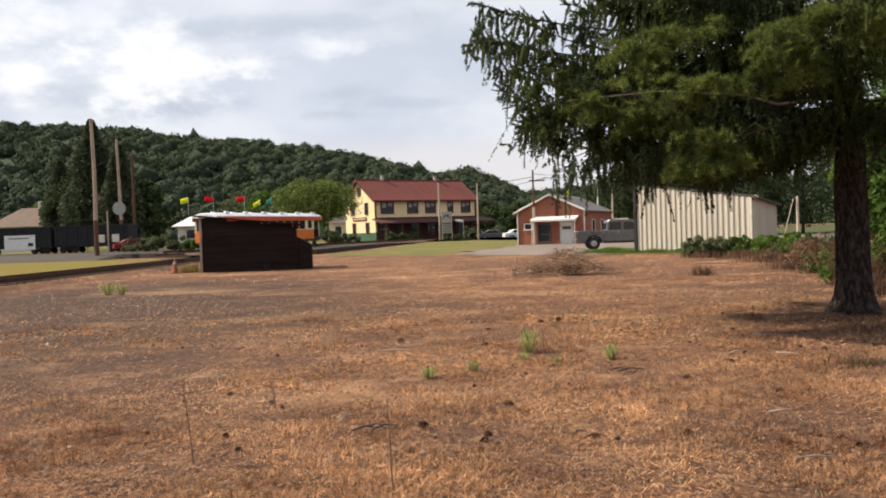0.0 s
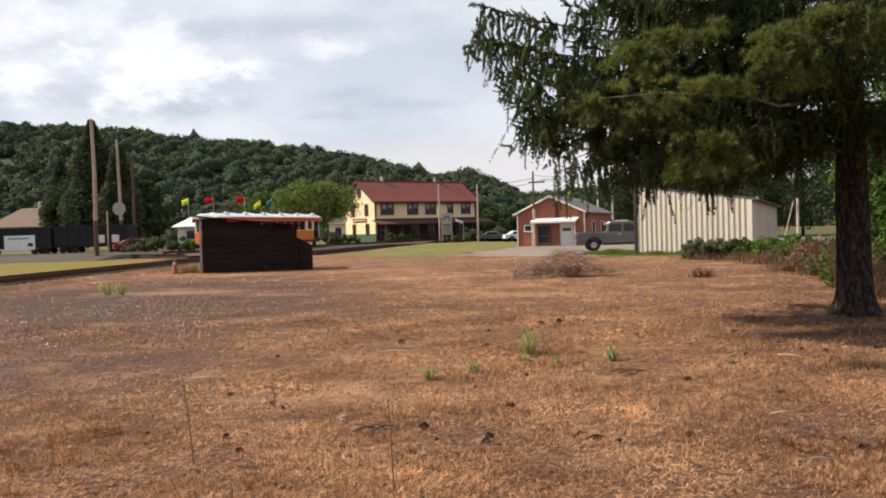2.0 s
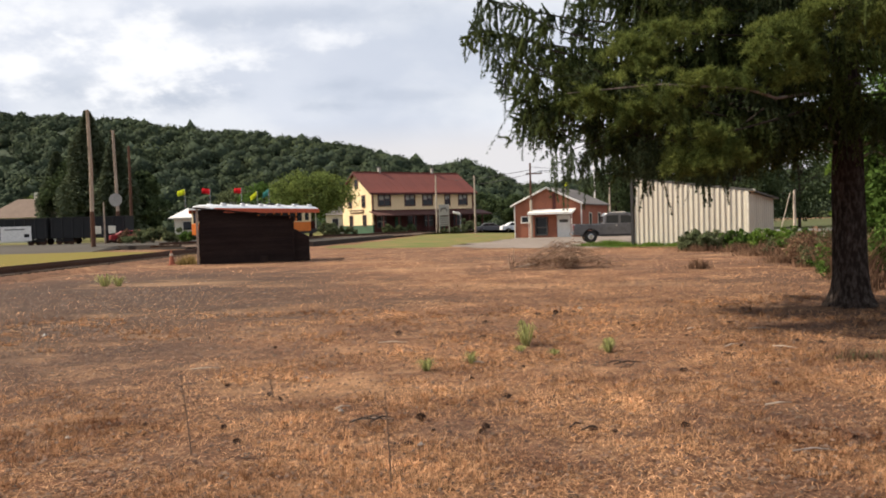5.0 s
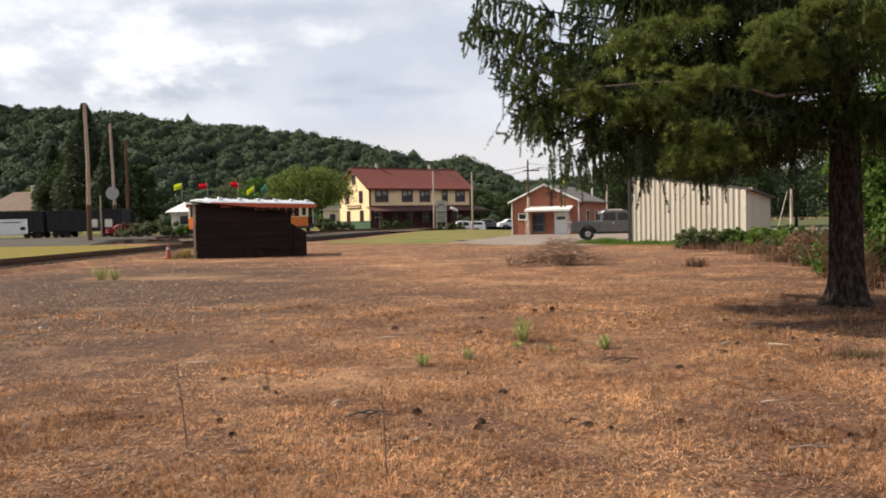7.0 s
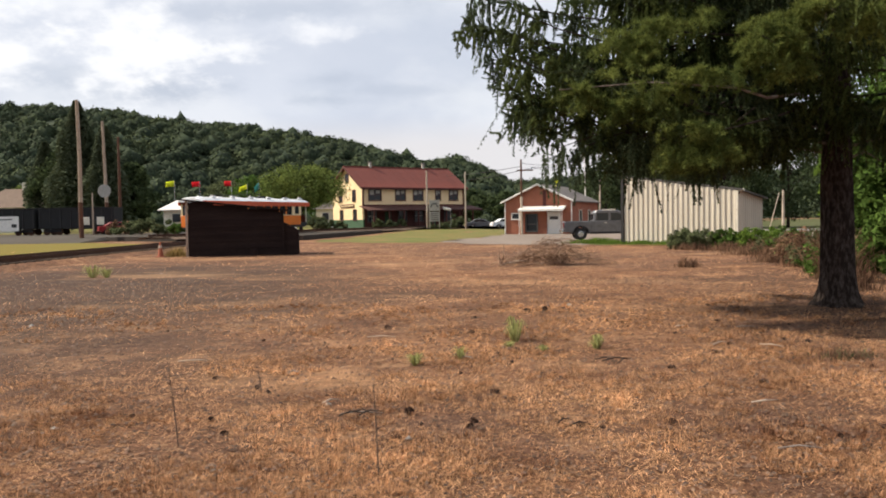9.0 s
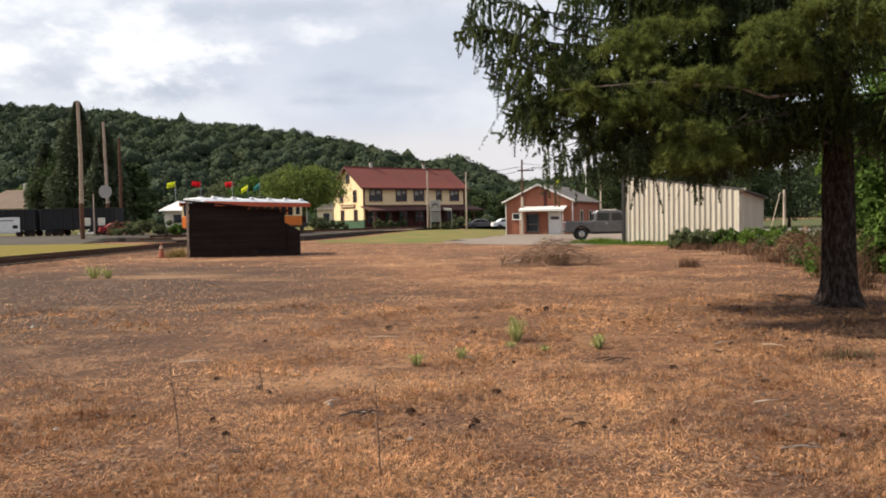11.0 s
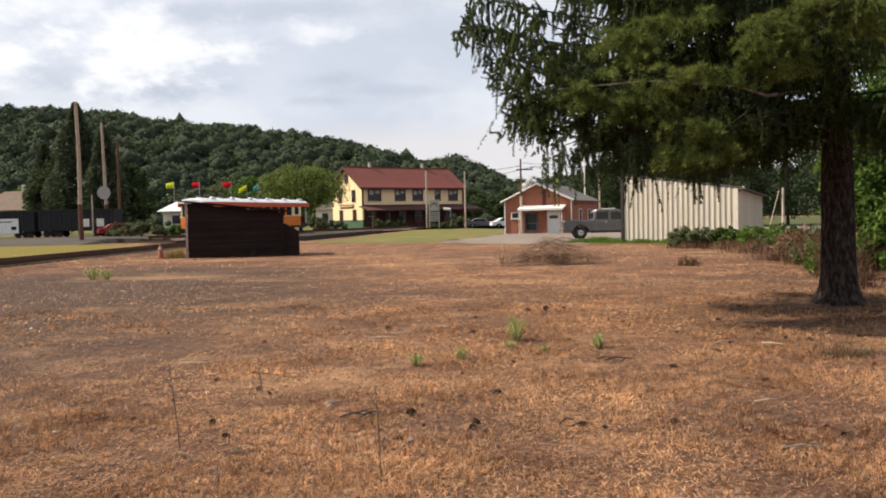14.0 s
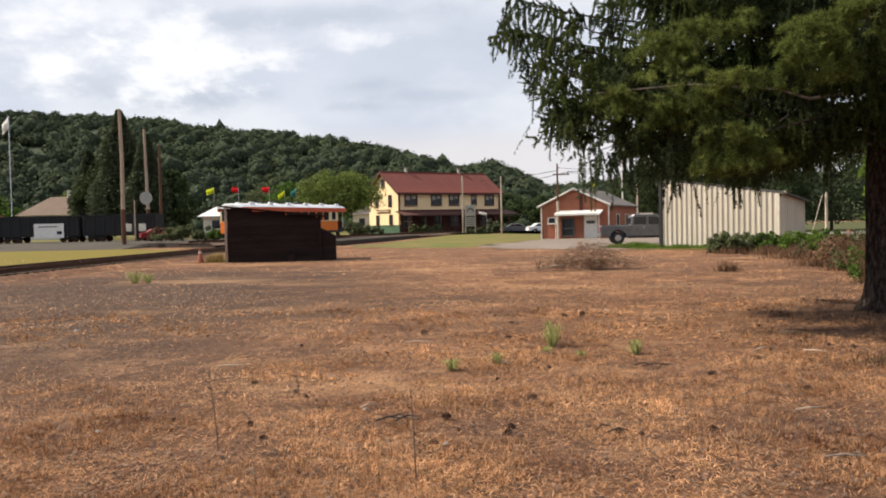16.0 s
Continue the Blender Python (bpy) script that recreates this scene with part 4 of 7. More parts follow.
def shack():
    ang = 8.8
    t = thing("wooden_shack", local((-11.62, 37.5, 0), ang), "weathered dark wooden lean-to shack on the dry lot", "shack")
    L, D = 4.35, 2.8
    za, zb = 2.62, 2.13
    rnd = random.Random(5)
    h = 0.17
    for i in range(17):
        z = 0.02 + i * h
        lim = L if z + h < zb else max(0.3, L * (za - z - h * 0.5) / (za - zb))
        if z > za - 0.1:
            break
        x0 = rnd.uniform(0, 0.03)
        y = -0.02 + rnd.uniform(-0.012, 0.012)
        m = Mesh().add([(x0, y - 0.02, z), (lim, y - 0.02, z + rnd.uniform(-0.01, 0.01)), (lim, y, z + h * 0.97), (x0, y, z + h * 0.97), (x0, y + 0.02, z), (lim, y + 0.02, z), (lim, y + 0.022, z + h * 0.97), (x0, y + 0.022, z + h * 0.97)], [(0, 1, 2, 3), (7, 6, 5, 4), (0, 4, 5, 1), (1, 5, 6, 2), (2, 6, 7, 3), (3, 7, 4, 0)])
        part("board", m, OLDWOOD, t)
    for x in (0.0, L):
        hh = za if x == 0 else zb
        part("side_wall", Mesh().box((x + (0.06 if x == 0 else -0.06), D / 2, hh / 2), (0.06, D - 0.1, hh - 0.1)), OLDWOOD, t)
    part("back_wall", Mesh().add([(0.1, D, 0), (L - 0.1, D, 0), (L - 0.1, D, zb - 0.05), (0.1, D, za - 0.05), (0.1, D - 0.05, 0), (L - 0.1, D - 0.05, 0), (L - 0.1, D - 0.05, zb - 0.05), (0.1, D - 0.05, za - 0.05)], [(3, 2, 1, 0), (4, 5, 6, 7), (0, 1, 5, 4), (3, 7, 6, 2)]), OLDWOOD, t)
    # lit edge of the shack: sunlight painted as pale wood on this post
    part("corner_post", Mesh().box((-0.04, -0.03, za / 2), (0.1, 0.1, za)), POLEWOOD, t, "pale corner post with sunlight put into its colour")
    part("corner_post", Mesh().box((L + 0.02, -0.03, zb / 2), (0.1, 0.1, zb)), OLDWOOD, t)
    s = (zb - za) / L
    rc = [(-0.3, -0.25), (L + 0.3, -0.25), (L + 0.3, D + 0.2), (-0.3, D + 0.2)]
    part("roof", Mesh().add([(x, y, za + s * x + 0.0) for x, y in rc] + [(x, y, za + s * x + 0.06) for x, y in rc], [(3, 2, 1, 0), (4, 5, 6, 7), (0, 1, 5, 4), (1, 2, 6, 5), (2, 3, 7, 6), (3, 0, 4, 7)]), OLDWOOD, t, "dark flat plank roof")
    part("lean_to", Mesh().add([(L + 0.05, 0.1, 0), (L + 0.75, 0.1, 0), (L + 0.75, 0.1, 1.15), (L + 0.05, 0.1, 1.55), (L + 0.05, 1.8, 0), (L + 0.75, 1.8, 0), (L + 0.75, 1.8, 1.15), (L + 0.05, 1.8, 1.55)], [(0, 1, 2, 3), (7, 6, 5, 4), (1, 5, 6, 2), (2, 6, 7, 3), (3, 7, 4, 0)]), OLDWOOD, t, "low dark side bin")
    part("stump", Mesh().tube([(3.0, -0.35, 0), (3.02, -0.35, 0.32)], [0.2, 0.17], 9), OLDWOOD, t)


def trolley():
    Lb, Wd = 15.4, 2.6
    p0, p1 = (-20.85, 68.6), (-13.4, 84.4)
    ang = math.degrees(math.atan2(p1[1] - p0[1], p1[0] - p0[0]))
    t = thing("trolley_car", local((p0[0], p0[1], 0.72), ang), "orange and cream trolley car with a silver roof, parked on rails", "trolley")
    Bl = Lb - 1.2          # the far end is an open platform
    part("body", Mesh().box((Bl / 2, 0, 1.0), (Bl, Wd, 1.0), bev=0.06), ORANGE, t, "orange lower body")
    part("platform", Mesh().box((Lb - 0.65, 0, 0.62), (1.3, Wd - 0.2, 0.3), bev=0.03), BLACKM, t, "dark open end platform")
    part("dash", Mesh().box((Lb - 0.1, 0, 1.1), (0.1, Wd - 0.5, 0.8), bev=0.03), MAROON, t)
    for y in (-1.15, 1.15):
        part("platform_post", Mesh().tube([(Lb - 0.15, y, 0.7), (Lb - 0.15, y, 2.6)], [0.05, 0.05], 8), OFFWHITE, t)
    dr = part("door", Mesh().box((Bl - 0.82, -Wd / 2 - 0.03, 1.98), (1.55, 0.08, 1.06), bev=0.02), CREAMP, t, "cream door with a dark arched pane")
    part("pane", Mesh().slab([(Bl - 1.15, 1.62), (Bl - 0.5, 1.62), (Bl - 0.5, 2.2), (Bl - 0.6, 2.36), (Bl - 0.82, 2.42), (Bl - 1.05, 2.36), (Bl - 1.15, 2.2)], -Wd / 2 - 0.09, -Wd / 2 - 0.06), GLASS, dr)
    part("sill", Mesh().box((Lb / 2, 0, 0.42), (Lb - 0.4, Wd - 0.1, 0.2)), BLACKM, t)
    part("interior", Mesh().box((Bl / 2, 0, 1.95), (Bl - 0.4, Wd - 0.5, 0.9)), BLACKM, t, "dark interior behind the windows")
    n = 12
    pitch = (Bl - 0.3) / n
    for s in (-1, 1):
        for i in range(n + 1):
            part("window_post", Mesh().box((0.15 + i * pitch, s * (Wd / 2 - 0.06), 1.95), (0.16, 0.1, 0.95)), CREAMP if i in (0, n - 1, n) else ORANGE, t)
        for i in range(n):
            part("pane", Mesh().box((0.15 + (i + 0.5) * pitch, s * (Wd / 2 - 0.08), 1.95), (pitch - 0.18, 0.02, 0.85)), GLASS, t)
        part("letter_board", Mesh().box((Lb / 2, s * (Wd / 2 + 0.08), 2.56), (Lb + 0.2, 0.14, 0.40)), REDORANGE, t, "red-orange letter board under the roof")
        part("belt_rail", Mesh().box((Bl / 2, s * (Wd / 2 + 0.01), 1.5), (Bl, 0.05, 0.07)), CREAMP, t)
    for x in (0.02, Bl - 0.02):
        part("end_panel", Mesh().box((x, 0, 1.0), (0.12, Wd - 0.3, 1.02), bev=0.03), ORANGE, t)
        part("end_window", Mesh().box((x, 0, 1.95), (0.06, Wd - 0.5, 0.8)), GLASS, t)
        for y in (-1.1, -0.4, 0.4, 1.1):
            part("end_post", Mesh().box((x, y, 1.98), (0.12, 0.12, 1.0)), CREAMP, t)
        part("headlamp", Mesh().tube([(x - 0.1, 0, 1.35), (x + 0.1, 0, 1.35)], [0.16, 0.16], 12), CHROME, t)
    # arched roof
    prof = [(-1.42, 2.66), (-1.35, 2.78), (-1.0, 2.98), (-0.45, 3.1), (0.45, 3.1), (1.0, 2.98), (1.35, 2.78), (1.42, 2.66)]
    vs, fs = [], []
    st = [(-0.35, 0.75), (-0.1, 0.94), (0.4, 1.0), (Lb - 0.4, 1.0), (Lb + 0.1, 0.94), (Lb + 0.35, 0.75)]
    for x, k in st:
        vs += [(x, y * (0.7 + 0.3 * k), 2.6 + (z - 2.6) * k) for y, z in prof]
    for i in range(len(st) - 1):
        fs += [(i * 8 + j, (i + 1) * 8 + j, (i + 1) * 8 + j + 1, i * 8 + j + 1) for j in range(7)] + [(i * 8 + 7, (i + 1) * 8 + 7, (i + 1) * 8, i * 8)]
    fs += [tuple(range(8)), tuple(range(47, 39, -1))]
    rf = part("roof", Mesh().add(vs, fs), SILVER, t, "silver arched roof", smooth=False)
    for i in range(6):
        for s in (-1, 1):
            part("roof_vent", Mesh().box((1.8 + i * 2.6, s * 0.75, 3.12), (0.5, 0.3, 0.2), bev=0.04), SILVER, rf)
    part("trolley_pole", Mesh().tube([(2, 0, 3.25), (9.5, 0, 3.5)], [0.03, 0.025], 6), BLACKM, rf)
    part("pole_base", Mesh().box((9.5, 0, 3.2), (0.7, 0.5, 0.25), bev=0.04), BLACKM, rf)
    for xb in (3.2, Lb - 3.2):
        tr = part("truck", Mesh().box((xb, -0.95, 0.25), (2.4, 0.12, 0.22)).box((xb, 0.95, 0.25), (2.4, 0.12, 0.22)).box((xb, 0, 0.3), (0.4, 1.9, 0.2)), BLACKM, t)
        for dx in (-0.85, 0.85):
            for s in (-1, 1):
                part("wheel", Mesh().tube([(xb + dx, s * 0.72, 0.27), (xb + dx, s * 0.84, 0.27)], [0.38, 0.38], 18), BLACKM, tr)


station()
brick_building()
metal_shed()
shack()
trolley()


# ---- the big spruce at the lot's edge ----
def build_spruce():
    rng = np.random.default_rng(17)
    rnd = random.Random(17)
    t = thing("spruce_tree", pose(6.82, 13.5, 0), "large dark spruce with drooping boughs on dry grass", "tree")
    # trunk with a flared, furrowed foot
    vs, fs, n = [], [], 28
    zs = [-0.15, 0.0, 0.12, 0.3, 0.55, 0.85, 1.2, 1.6, 2.0, 2.5, 3.0, 4.0, 6.0, 9.0, 12.0, 14.0]
    for z in zs:
        r = 0.285 * (1 - max(z, 0) / 15.5) + 0.15 * math.exp(-max(z, 0) / 0.22)
        for a in range(n):
            q = 2 * math.pi * a / n
            k = r * (1 + 0.10 * noise.noise((math.cos(q) * 2.2, math.sin(q) * 2.2, z * 0.8)) + 0.05 * noise.noise((math.cos(q) * 6, math.sin(q) * 6, z * 3)) + 0.10 * math.exp(-max(z, 0) / 0.25) * math.sin(5 * q + 1))
            vs.append((k * math.cos(q) - 0.01 * z, k * math.sin(q), z))
    for i in range(len(zs) - 1):
        fs += [(i * n + a, i * n + (a + 1) % n, (i + 1) * n + (a + 1) % n, (i + 1) * n + a) for a in range(n)]
    part("trunk", Mesh().add(vs, fs), BARK, t, "dark furrowed trunk", smooth=True)
    prof = [(2.6, 3.6), (3.0, 4.8), (3.6, 5.3), (4.3, 5.2), (4.9, 4.6), (5.7, 4.6), (6.4, 5.6), (8.0, 5.0), (11.0, 2.8), (13.6, 0.4)]
    reach = lambda z: float(np.interp(z, [p[0] for p in prof], [p[1] for p in prof]))
    limbs = [(4.85, 180, 6.21, 0.15), (4.35, 174, 6.01, 0.32), (4.2, 187, 5.92, 0.35), (3.85, 179, 5.78, 0.5), (3.65, 192, 5.62, 0.5), (3.35, 171, 5.42, 0.62), (3.2, 183, 5.28, 0.66), (3.25, 197, 5.38, 0.7), (3.15, 166, 5.0, 0.6), (3.5, 162, 5.28, 0.6), (4.0, 166, 5.67, 0.5), (3.15, 186, 3.4, 0.7), (3.05, 176, 4.4, 0.75), (3.2, 150, 4.2, 0.6), (3.4, 272, 4.2, 0.4), (5.3, 183, 4.6, 0.15), (5.2, 172, 4.7, 0.15), (5.5, 195, 4.5, 0.2), (5.35, 210, 4.6, 0.2), (3.0, 200, 1.7, 0.2), (3.1, 240, 1.9, 0.2), (3.0, 160, 1.8, 0.2), (3.1, 285, 2.4, 0.2), (3.2, 310, 3.0, 0.3), (3.0, 20, 2.6, 0.3), (3.3, 340, 3.4, 0.4), (3.3, 204, 3.4, 0.5), (3.5, 214, 3.2, 0.45), (3.9, 222, 3.0, 0.4), (4.5, 208, 4.2, 0.4), (4.6, 224, 3.4, 0.35), (3.4, 244, 2.6, 0.3), (3.7, 203, 5.6, 0.5), (3.5, 209, 5.3, 0.5), (3.3, 214, 5.0, 0.5), (3.4, 206, 4.4, 0.5), (4.6, 177, 6.16, 0.3), (4.05, 183, 5.87, 0.45), (3.5, 176, 5.58, 0.6), (3.3, 190, 5.38, 0.65), (4.4, 193, 5.78, 0.35), (3.5, 196, 6.11, 0.55), (3.3, 199, 5.8, 0.6), (3.8, 198, 6.0, 0.5), (3.1, 201, 5.0, 0.6)]
    z = 3.35
    k = 0
    while z < 13.4:
        k += 1
        limbs.append((z, (k * 137.5) % 360, reach(z) * rnd.uniform(0.8, 1.0), 0.5 * rnd.uniform(0.5, 1.3)))
        z += 0.16 if z < 4.7 else (0.095 if z < 6.5 else 0.13)
    for li, (z0, az, ln, droop) in enumerate(limbs):
        a = radians(az)
        d = np.array([math.cos(a), math.sin(a), 0.0]); sd = np.array([-math.sin(a), math.cos(a), 0.0])
        bend = rnd.uniform(-0.5, 0.5)
        def at(s):
            return d * ln * s + sd * bend * s * s + np.array([0, 0, z0 - droop * 1.5 * s * (1 - 0.25 * s) + (0.55 + 0.35 * droop) * s ** 4 + 0.0])
        ns = 9
        pts = [at(i / (ns - 1)) for i in range(ns)]
        lb = Mesh().tube([Vector(p) for p in pts], [0.026 * (1 - 0.85 * i / (ns - 1)) * (ln / 5) + 0.003 for i in range(ns)], 5, cap=False)
        st, dr, lens = [], [], []     # strand starts, directions, lengths
        low = z0 > 7
        step = 0.080 if not low else 0.16
        s = 0.22 if not low else 0.1
        while s < 1.0:
            p = at(s)
            # twigs on the limb itself
            st.append(p); dr.append([*(d[:2] * 0.25 * s + rng.normal(0, 0.15, 2)), -1]); lens.append(rng.uniform(0.25, 0.8))
            for side in (-1, 1):
                if rng.random() < (0.46 if low else 0.30 if 158 < az % 360 < 200 else 0.38):
                    bl = rng.uniform(0.35, 1.25) * (1.1 - 0.75 * s) + 0.12
                    tassel = rng.choice([0.4, 0.7, 1.0, 1.4])
                    bd = sd * side * rng.uniform(0.5, 0.95) + d * rng.uniform(0.35, 0.8) + np.array([0, 0, rng.uniform(-0.35, 0.12)])
                    bd /= np.linalg.norm(bd)
                    m = max(2, int(bl / (step * 1.2)))
                    for j in range(m + 1):
                        u = j / m
                        q = p + bd * bl * u + np.array([0, 0, -0.22 * bl * u * u])
                        hang = (0.20 + 0.70 * rng.random() ** 1.2) * (1.15 - 0.6 * u) * (1.15 - 0.3 * s) * tassel
                        st.append(q); dr.append([*(bd[:2] * 0.22 + rng.normal(0, 0.14, 2)), -1.0]); lens.append(hang)
                        if rng.random() < 0.35:
                            st.append(q); dr.append(bd + rng.normal(0, 0.4, 3)); lens.append(rng.uniform(0.08, 0.2))
            s += step / ln * 1.35
        for j in range(16):          # upturned twigs at the tip
            q = at(1 - 0.014 * j)
            st.append(q); dr.append(d * rng.uniform(0.4, 1.0) + sd * rng.normal(0, 0.55) + np.array([0, 0, rng.uniform(-0.1, 0.7)])); lens.append(rng.uniform(0.10, 0.3))
        st, dr, lens = np.array(st), np.array(dr, dtype=float), np.array(lens)
        dr /= np.linalg.norm(dr, axis=1)[:, None]
        if not low:          # gaps between clumps of foliage
            hole = np.array([noise.noise((q[0] * 1.5 + 4, q[1] * 1.5, q[2] * 1.9)) + 0.4 * noise.noise((q[0] * 3.1, q[1] * 3.1, q[2] * 4.0)) for q in st])
            keep = hole < (0.12 if z0 < 3.5 else 0.06 if z0 < 4.6 else 0.5)
            st, dr, lens = st[keep], dr[keep], lens[keep]
        # the skirt of the crown ends at an uneven height
        floor_z = np.array([2.32 + 0.42 * (1 - sm(-4.0, -3.0, q[0])) + 1.0 * noise.noise((q[0] * 1.1, q[1] * 0.7, 3.0)) + 0.35 * noise.noise((q[0] * 2.6, q[1] * 2.6, 9.0)) + 0.28 * sm(-2.6, -0.6, q[0]) for q in st])
        lens = np.minimum(lens, np.maximum(0.07, (st[:, 2] - floor_z) / np.maximum(0.2, -dr[:, 2])))
        per = 58 if not low else 14
        N = len(st) * per
        i = np.repeat(np.arange(len(st)), per)
        u = rng.random(N)
        sway = rng.normal(0, 0.06, (len(st), 3))
        p = st[i] + dr[i] * (lens[i] * u)[:, None] + sway[i] * (u ** 2)[:, None]
        nd = rng.normal(size=(N, 3)); nd -= (nd * dr[i]).sum(1)[:, None] * dr[i] * 0.9
        nd /= np.linalg.norm(nd, axis=1)[:, None]
        nd = nd * 0.75 + dr[i] * 0.65
        nl = (rng.uniform(0.040, 0.072, N) * (1.1 - 0.35 * u) * (1 if not low else 1.9))[:, None]
        wd = np.cross(nd, rng.normal(size=(N, 3))); wd /= np.linalg.norm(wd, axis=1)[:, None]
        wdt = wd * (0.010 if not low else 0.018)
        v = np.stack([p - wdt, p + wdt, p + nd * nl], 1).reshape(-1, 3)
        f = np.arange(len(v)).reshape(-1, 3)
        # the strand's own core
        wv = np.cross(dr, rng.normal(size=dr.shape)); wv /= np.linalg.norm(wv, axis=1)[:, None]
        e = st + dr * lens[:, None] + sway
        c = np.stack([st - wv * 0.020, st + wv * 0.020, e], 1).reshape(-1, 3)
        v = np.concatenate([v, c]); f = np.arange(len(v)).reshape(-1, 3)
        # limbs on the lit front take the needles with painted sunlight
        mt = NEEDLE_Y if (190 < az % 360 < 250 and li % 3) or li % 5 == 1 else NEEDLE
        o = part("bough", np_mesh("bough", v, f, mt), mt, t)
        part("limb", lb, LIMB, o)
    # soft feathery boughs on the sunny front, each a fan of tufted twigs round a limb
    def feathery(path, clumps, tufts, seed, thick=0.03, wood=LIMB):
        g = np.random.default_rng(seed)
        pts = [np.array(p) - np.array((6.82, 13.5, 0)) for p in path]
        base, out = [], []
        for cx, cy, cz, rx, ry, rz in clumps:
            c = np.array((cx - 6.82, cy - 13.5, cz))
            for j in range(tufts):
                d = g.normal(size=3); d /= np.linalg.norm(d)
                d[2] = d[2] * 0.8 + 0.1
                tip = d * np.array((rx, ry, rz)) * g.uniform(0.75, 1.12)
                for u in np.linspace(0.35, 1.0, 5):
                    base.append(c + tip * u + np.array((0, 0, -0.10 * u * u)) + g.normal(0, 0.025, 3)); out.append(d)
        base, out = np.array(base), np.array(out)
        gap = np.array([noise.noise((q[0] * 2.6, q[1] * 2.6, q[2] * 3.4 + seed)) for q in base])
        base, out = base[gap < 0.13], out[gap < 0.13]
        per = 26
        i = np.repeat(np.arange(len(base)), per)
        nd = g.normal(size=(len(i), 3)); nd /= np.linalg.norm(nd, axis=1)[:, None]
        nd = nd * 0.85 + out[i] * 0.7 + np.array((0, 0, 0.25)); nd /= np.linalg.norm(nd, axis=1)[:, None]
        ln = g.uniform(0.05, 0.11, len(i))[:, None]
        wd = np.cross(nd, g.normal(size=nd.shape)); wd /= np.linalg.norm(wd, axis=1)[:, None]
        p = base[i] + nd * 0.008
        v = np.stack([p - wd * 0.0045, p + wd * 0.0045, p + nd * ln], 1).reshape(-1, 3)
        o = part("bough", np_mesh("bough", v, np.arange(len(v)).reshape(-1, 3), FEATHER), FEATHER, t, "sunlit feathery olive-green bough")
        part("limb", Mesh().tube([Vector(q) for q in pts], [thick * (1 - 0.75 * j / (len(pts) - 1)) for j in range(len(pts))], 6), wood, o)
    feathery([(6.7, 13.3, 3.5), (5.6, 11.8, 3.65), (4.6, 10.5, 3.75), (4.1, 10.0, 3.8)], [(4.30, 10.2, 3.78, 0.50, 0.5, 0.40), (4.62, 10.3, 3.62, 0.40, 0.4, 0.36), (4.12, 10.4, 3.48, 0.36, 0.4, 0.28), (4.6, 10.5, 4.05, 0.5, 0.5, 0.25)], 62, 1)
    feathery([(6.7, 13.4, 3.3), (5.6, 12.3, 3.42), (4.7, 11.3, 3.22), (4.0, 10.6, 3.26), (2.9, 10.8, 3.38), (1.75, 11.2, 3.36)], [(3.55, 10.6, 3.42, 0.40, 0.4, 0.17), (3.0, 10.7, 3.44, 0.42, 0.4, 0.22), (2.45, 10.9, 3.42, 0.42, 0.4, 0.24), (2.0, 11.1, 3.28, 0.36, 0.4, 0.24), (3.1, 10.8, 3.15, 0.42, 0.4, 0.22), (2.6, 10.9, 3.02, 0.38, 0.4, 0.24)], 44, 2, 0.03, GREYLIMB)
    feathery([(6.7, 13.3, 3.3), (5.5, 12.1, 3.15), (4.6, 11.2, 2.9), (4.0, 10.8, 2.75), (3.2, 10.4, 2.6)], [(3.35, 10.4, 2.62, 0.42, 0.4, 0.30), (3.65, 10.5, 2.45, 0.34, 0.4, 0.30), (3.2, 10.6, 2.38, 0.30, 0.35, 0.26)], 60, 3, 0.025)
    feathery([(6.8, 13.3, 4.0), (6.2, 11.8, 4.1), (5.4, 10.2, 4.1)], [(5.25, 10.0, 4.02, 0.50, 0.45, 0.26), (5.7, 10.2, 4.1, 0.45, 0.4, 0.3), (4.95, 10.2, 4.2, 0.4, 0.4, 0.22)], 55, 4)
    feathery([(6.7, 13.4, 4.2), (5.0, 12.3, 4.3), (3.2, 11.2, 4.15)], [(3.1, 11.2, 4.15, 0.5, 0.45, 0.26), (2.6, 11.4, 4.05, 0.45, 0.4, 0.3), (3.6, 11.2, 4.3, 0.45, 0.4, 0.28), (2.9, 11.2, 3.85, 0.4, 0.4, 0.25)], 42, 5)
    # heavy clusters of tassels that hang lowest
    for c, (cx, cy, cz) in enumerate([(1.79, 11.51, 2.28), (2.23, 11.61, 2.32), (2.82, 11.31, 2.36), (2.96, 11.41, 2.24), (3.63, 10.91, 2.19)]):
        g = np.random.default_rng(50 + c)
        m = 15
        st = np.array((cx - 6.82, cy - 13.5, cz + 0.25)) + g.normal(0, 1, (m, 3)) * np.array((0.14, 0.14, 0.10))
        dr = np.concatenate([g.normal(0, 0.12, (m, 2)), -np.ones((m, 1))], 1); dr /= np.linalg.norm(dr, axis=1)[:, None]
        le = g.uniform(0.35, 0.72, m)
        i = np.repeat(np.arange(m), 130)
        u = g.random(len(i))
        p = st[i] + dr[i] * (le[i] * u)[:, None]
        nd = g.normal(size=(len(i), 3)); nd -= (nd * dr[i]).sum(1)[:, None] * dr[i] * 0.9
        nd = nd / np.linalg.norm(nd, axis=1)[:, None] * 0.75 + dr[i] * 0.65
        nl = (g.uniform(0.04, 0.07, len(i)) * (1.1 - 0.45 * u))[:, None]
        wd = np.cross(nd, g.normal(size=nd.shape)); wd = wd / np.linalg.norm(wd, axis=1)[:, None] * 0.009
        v = np.stack([p - wd, p + wd, p + nd * nl], 1).reshape(-1, 3)
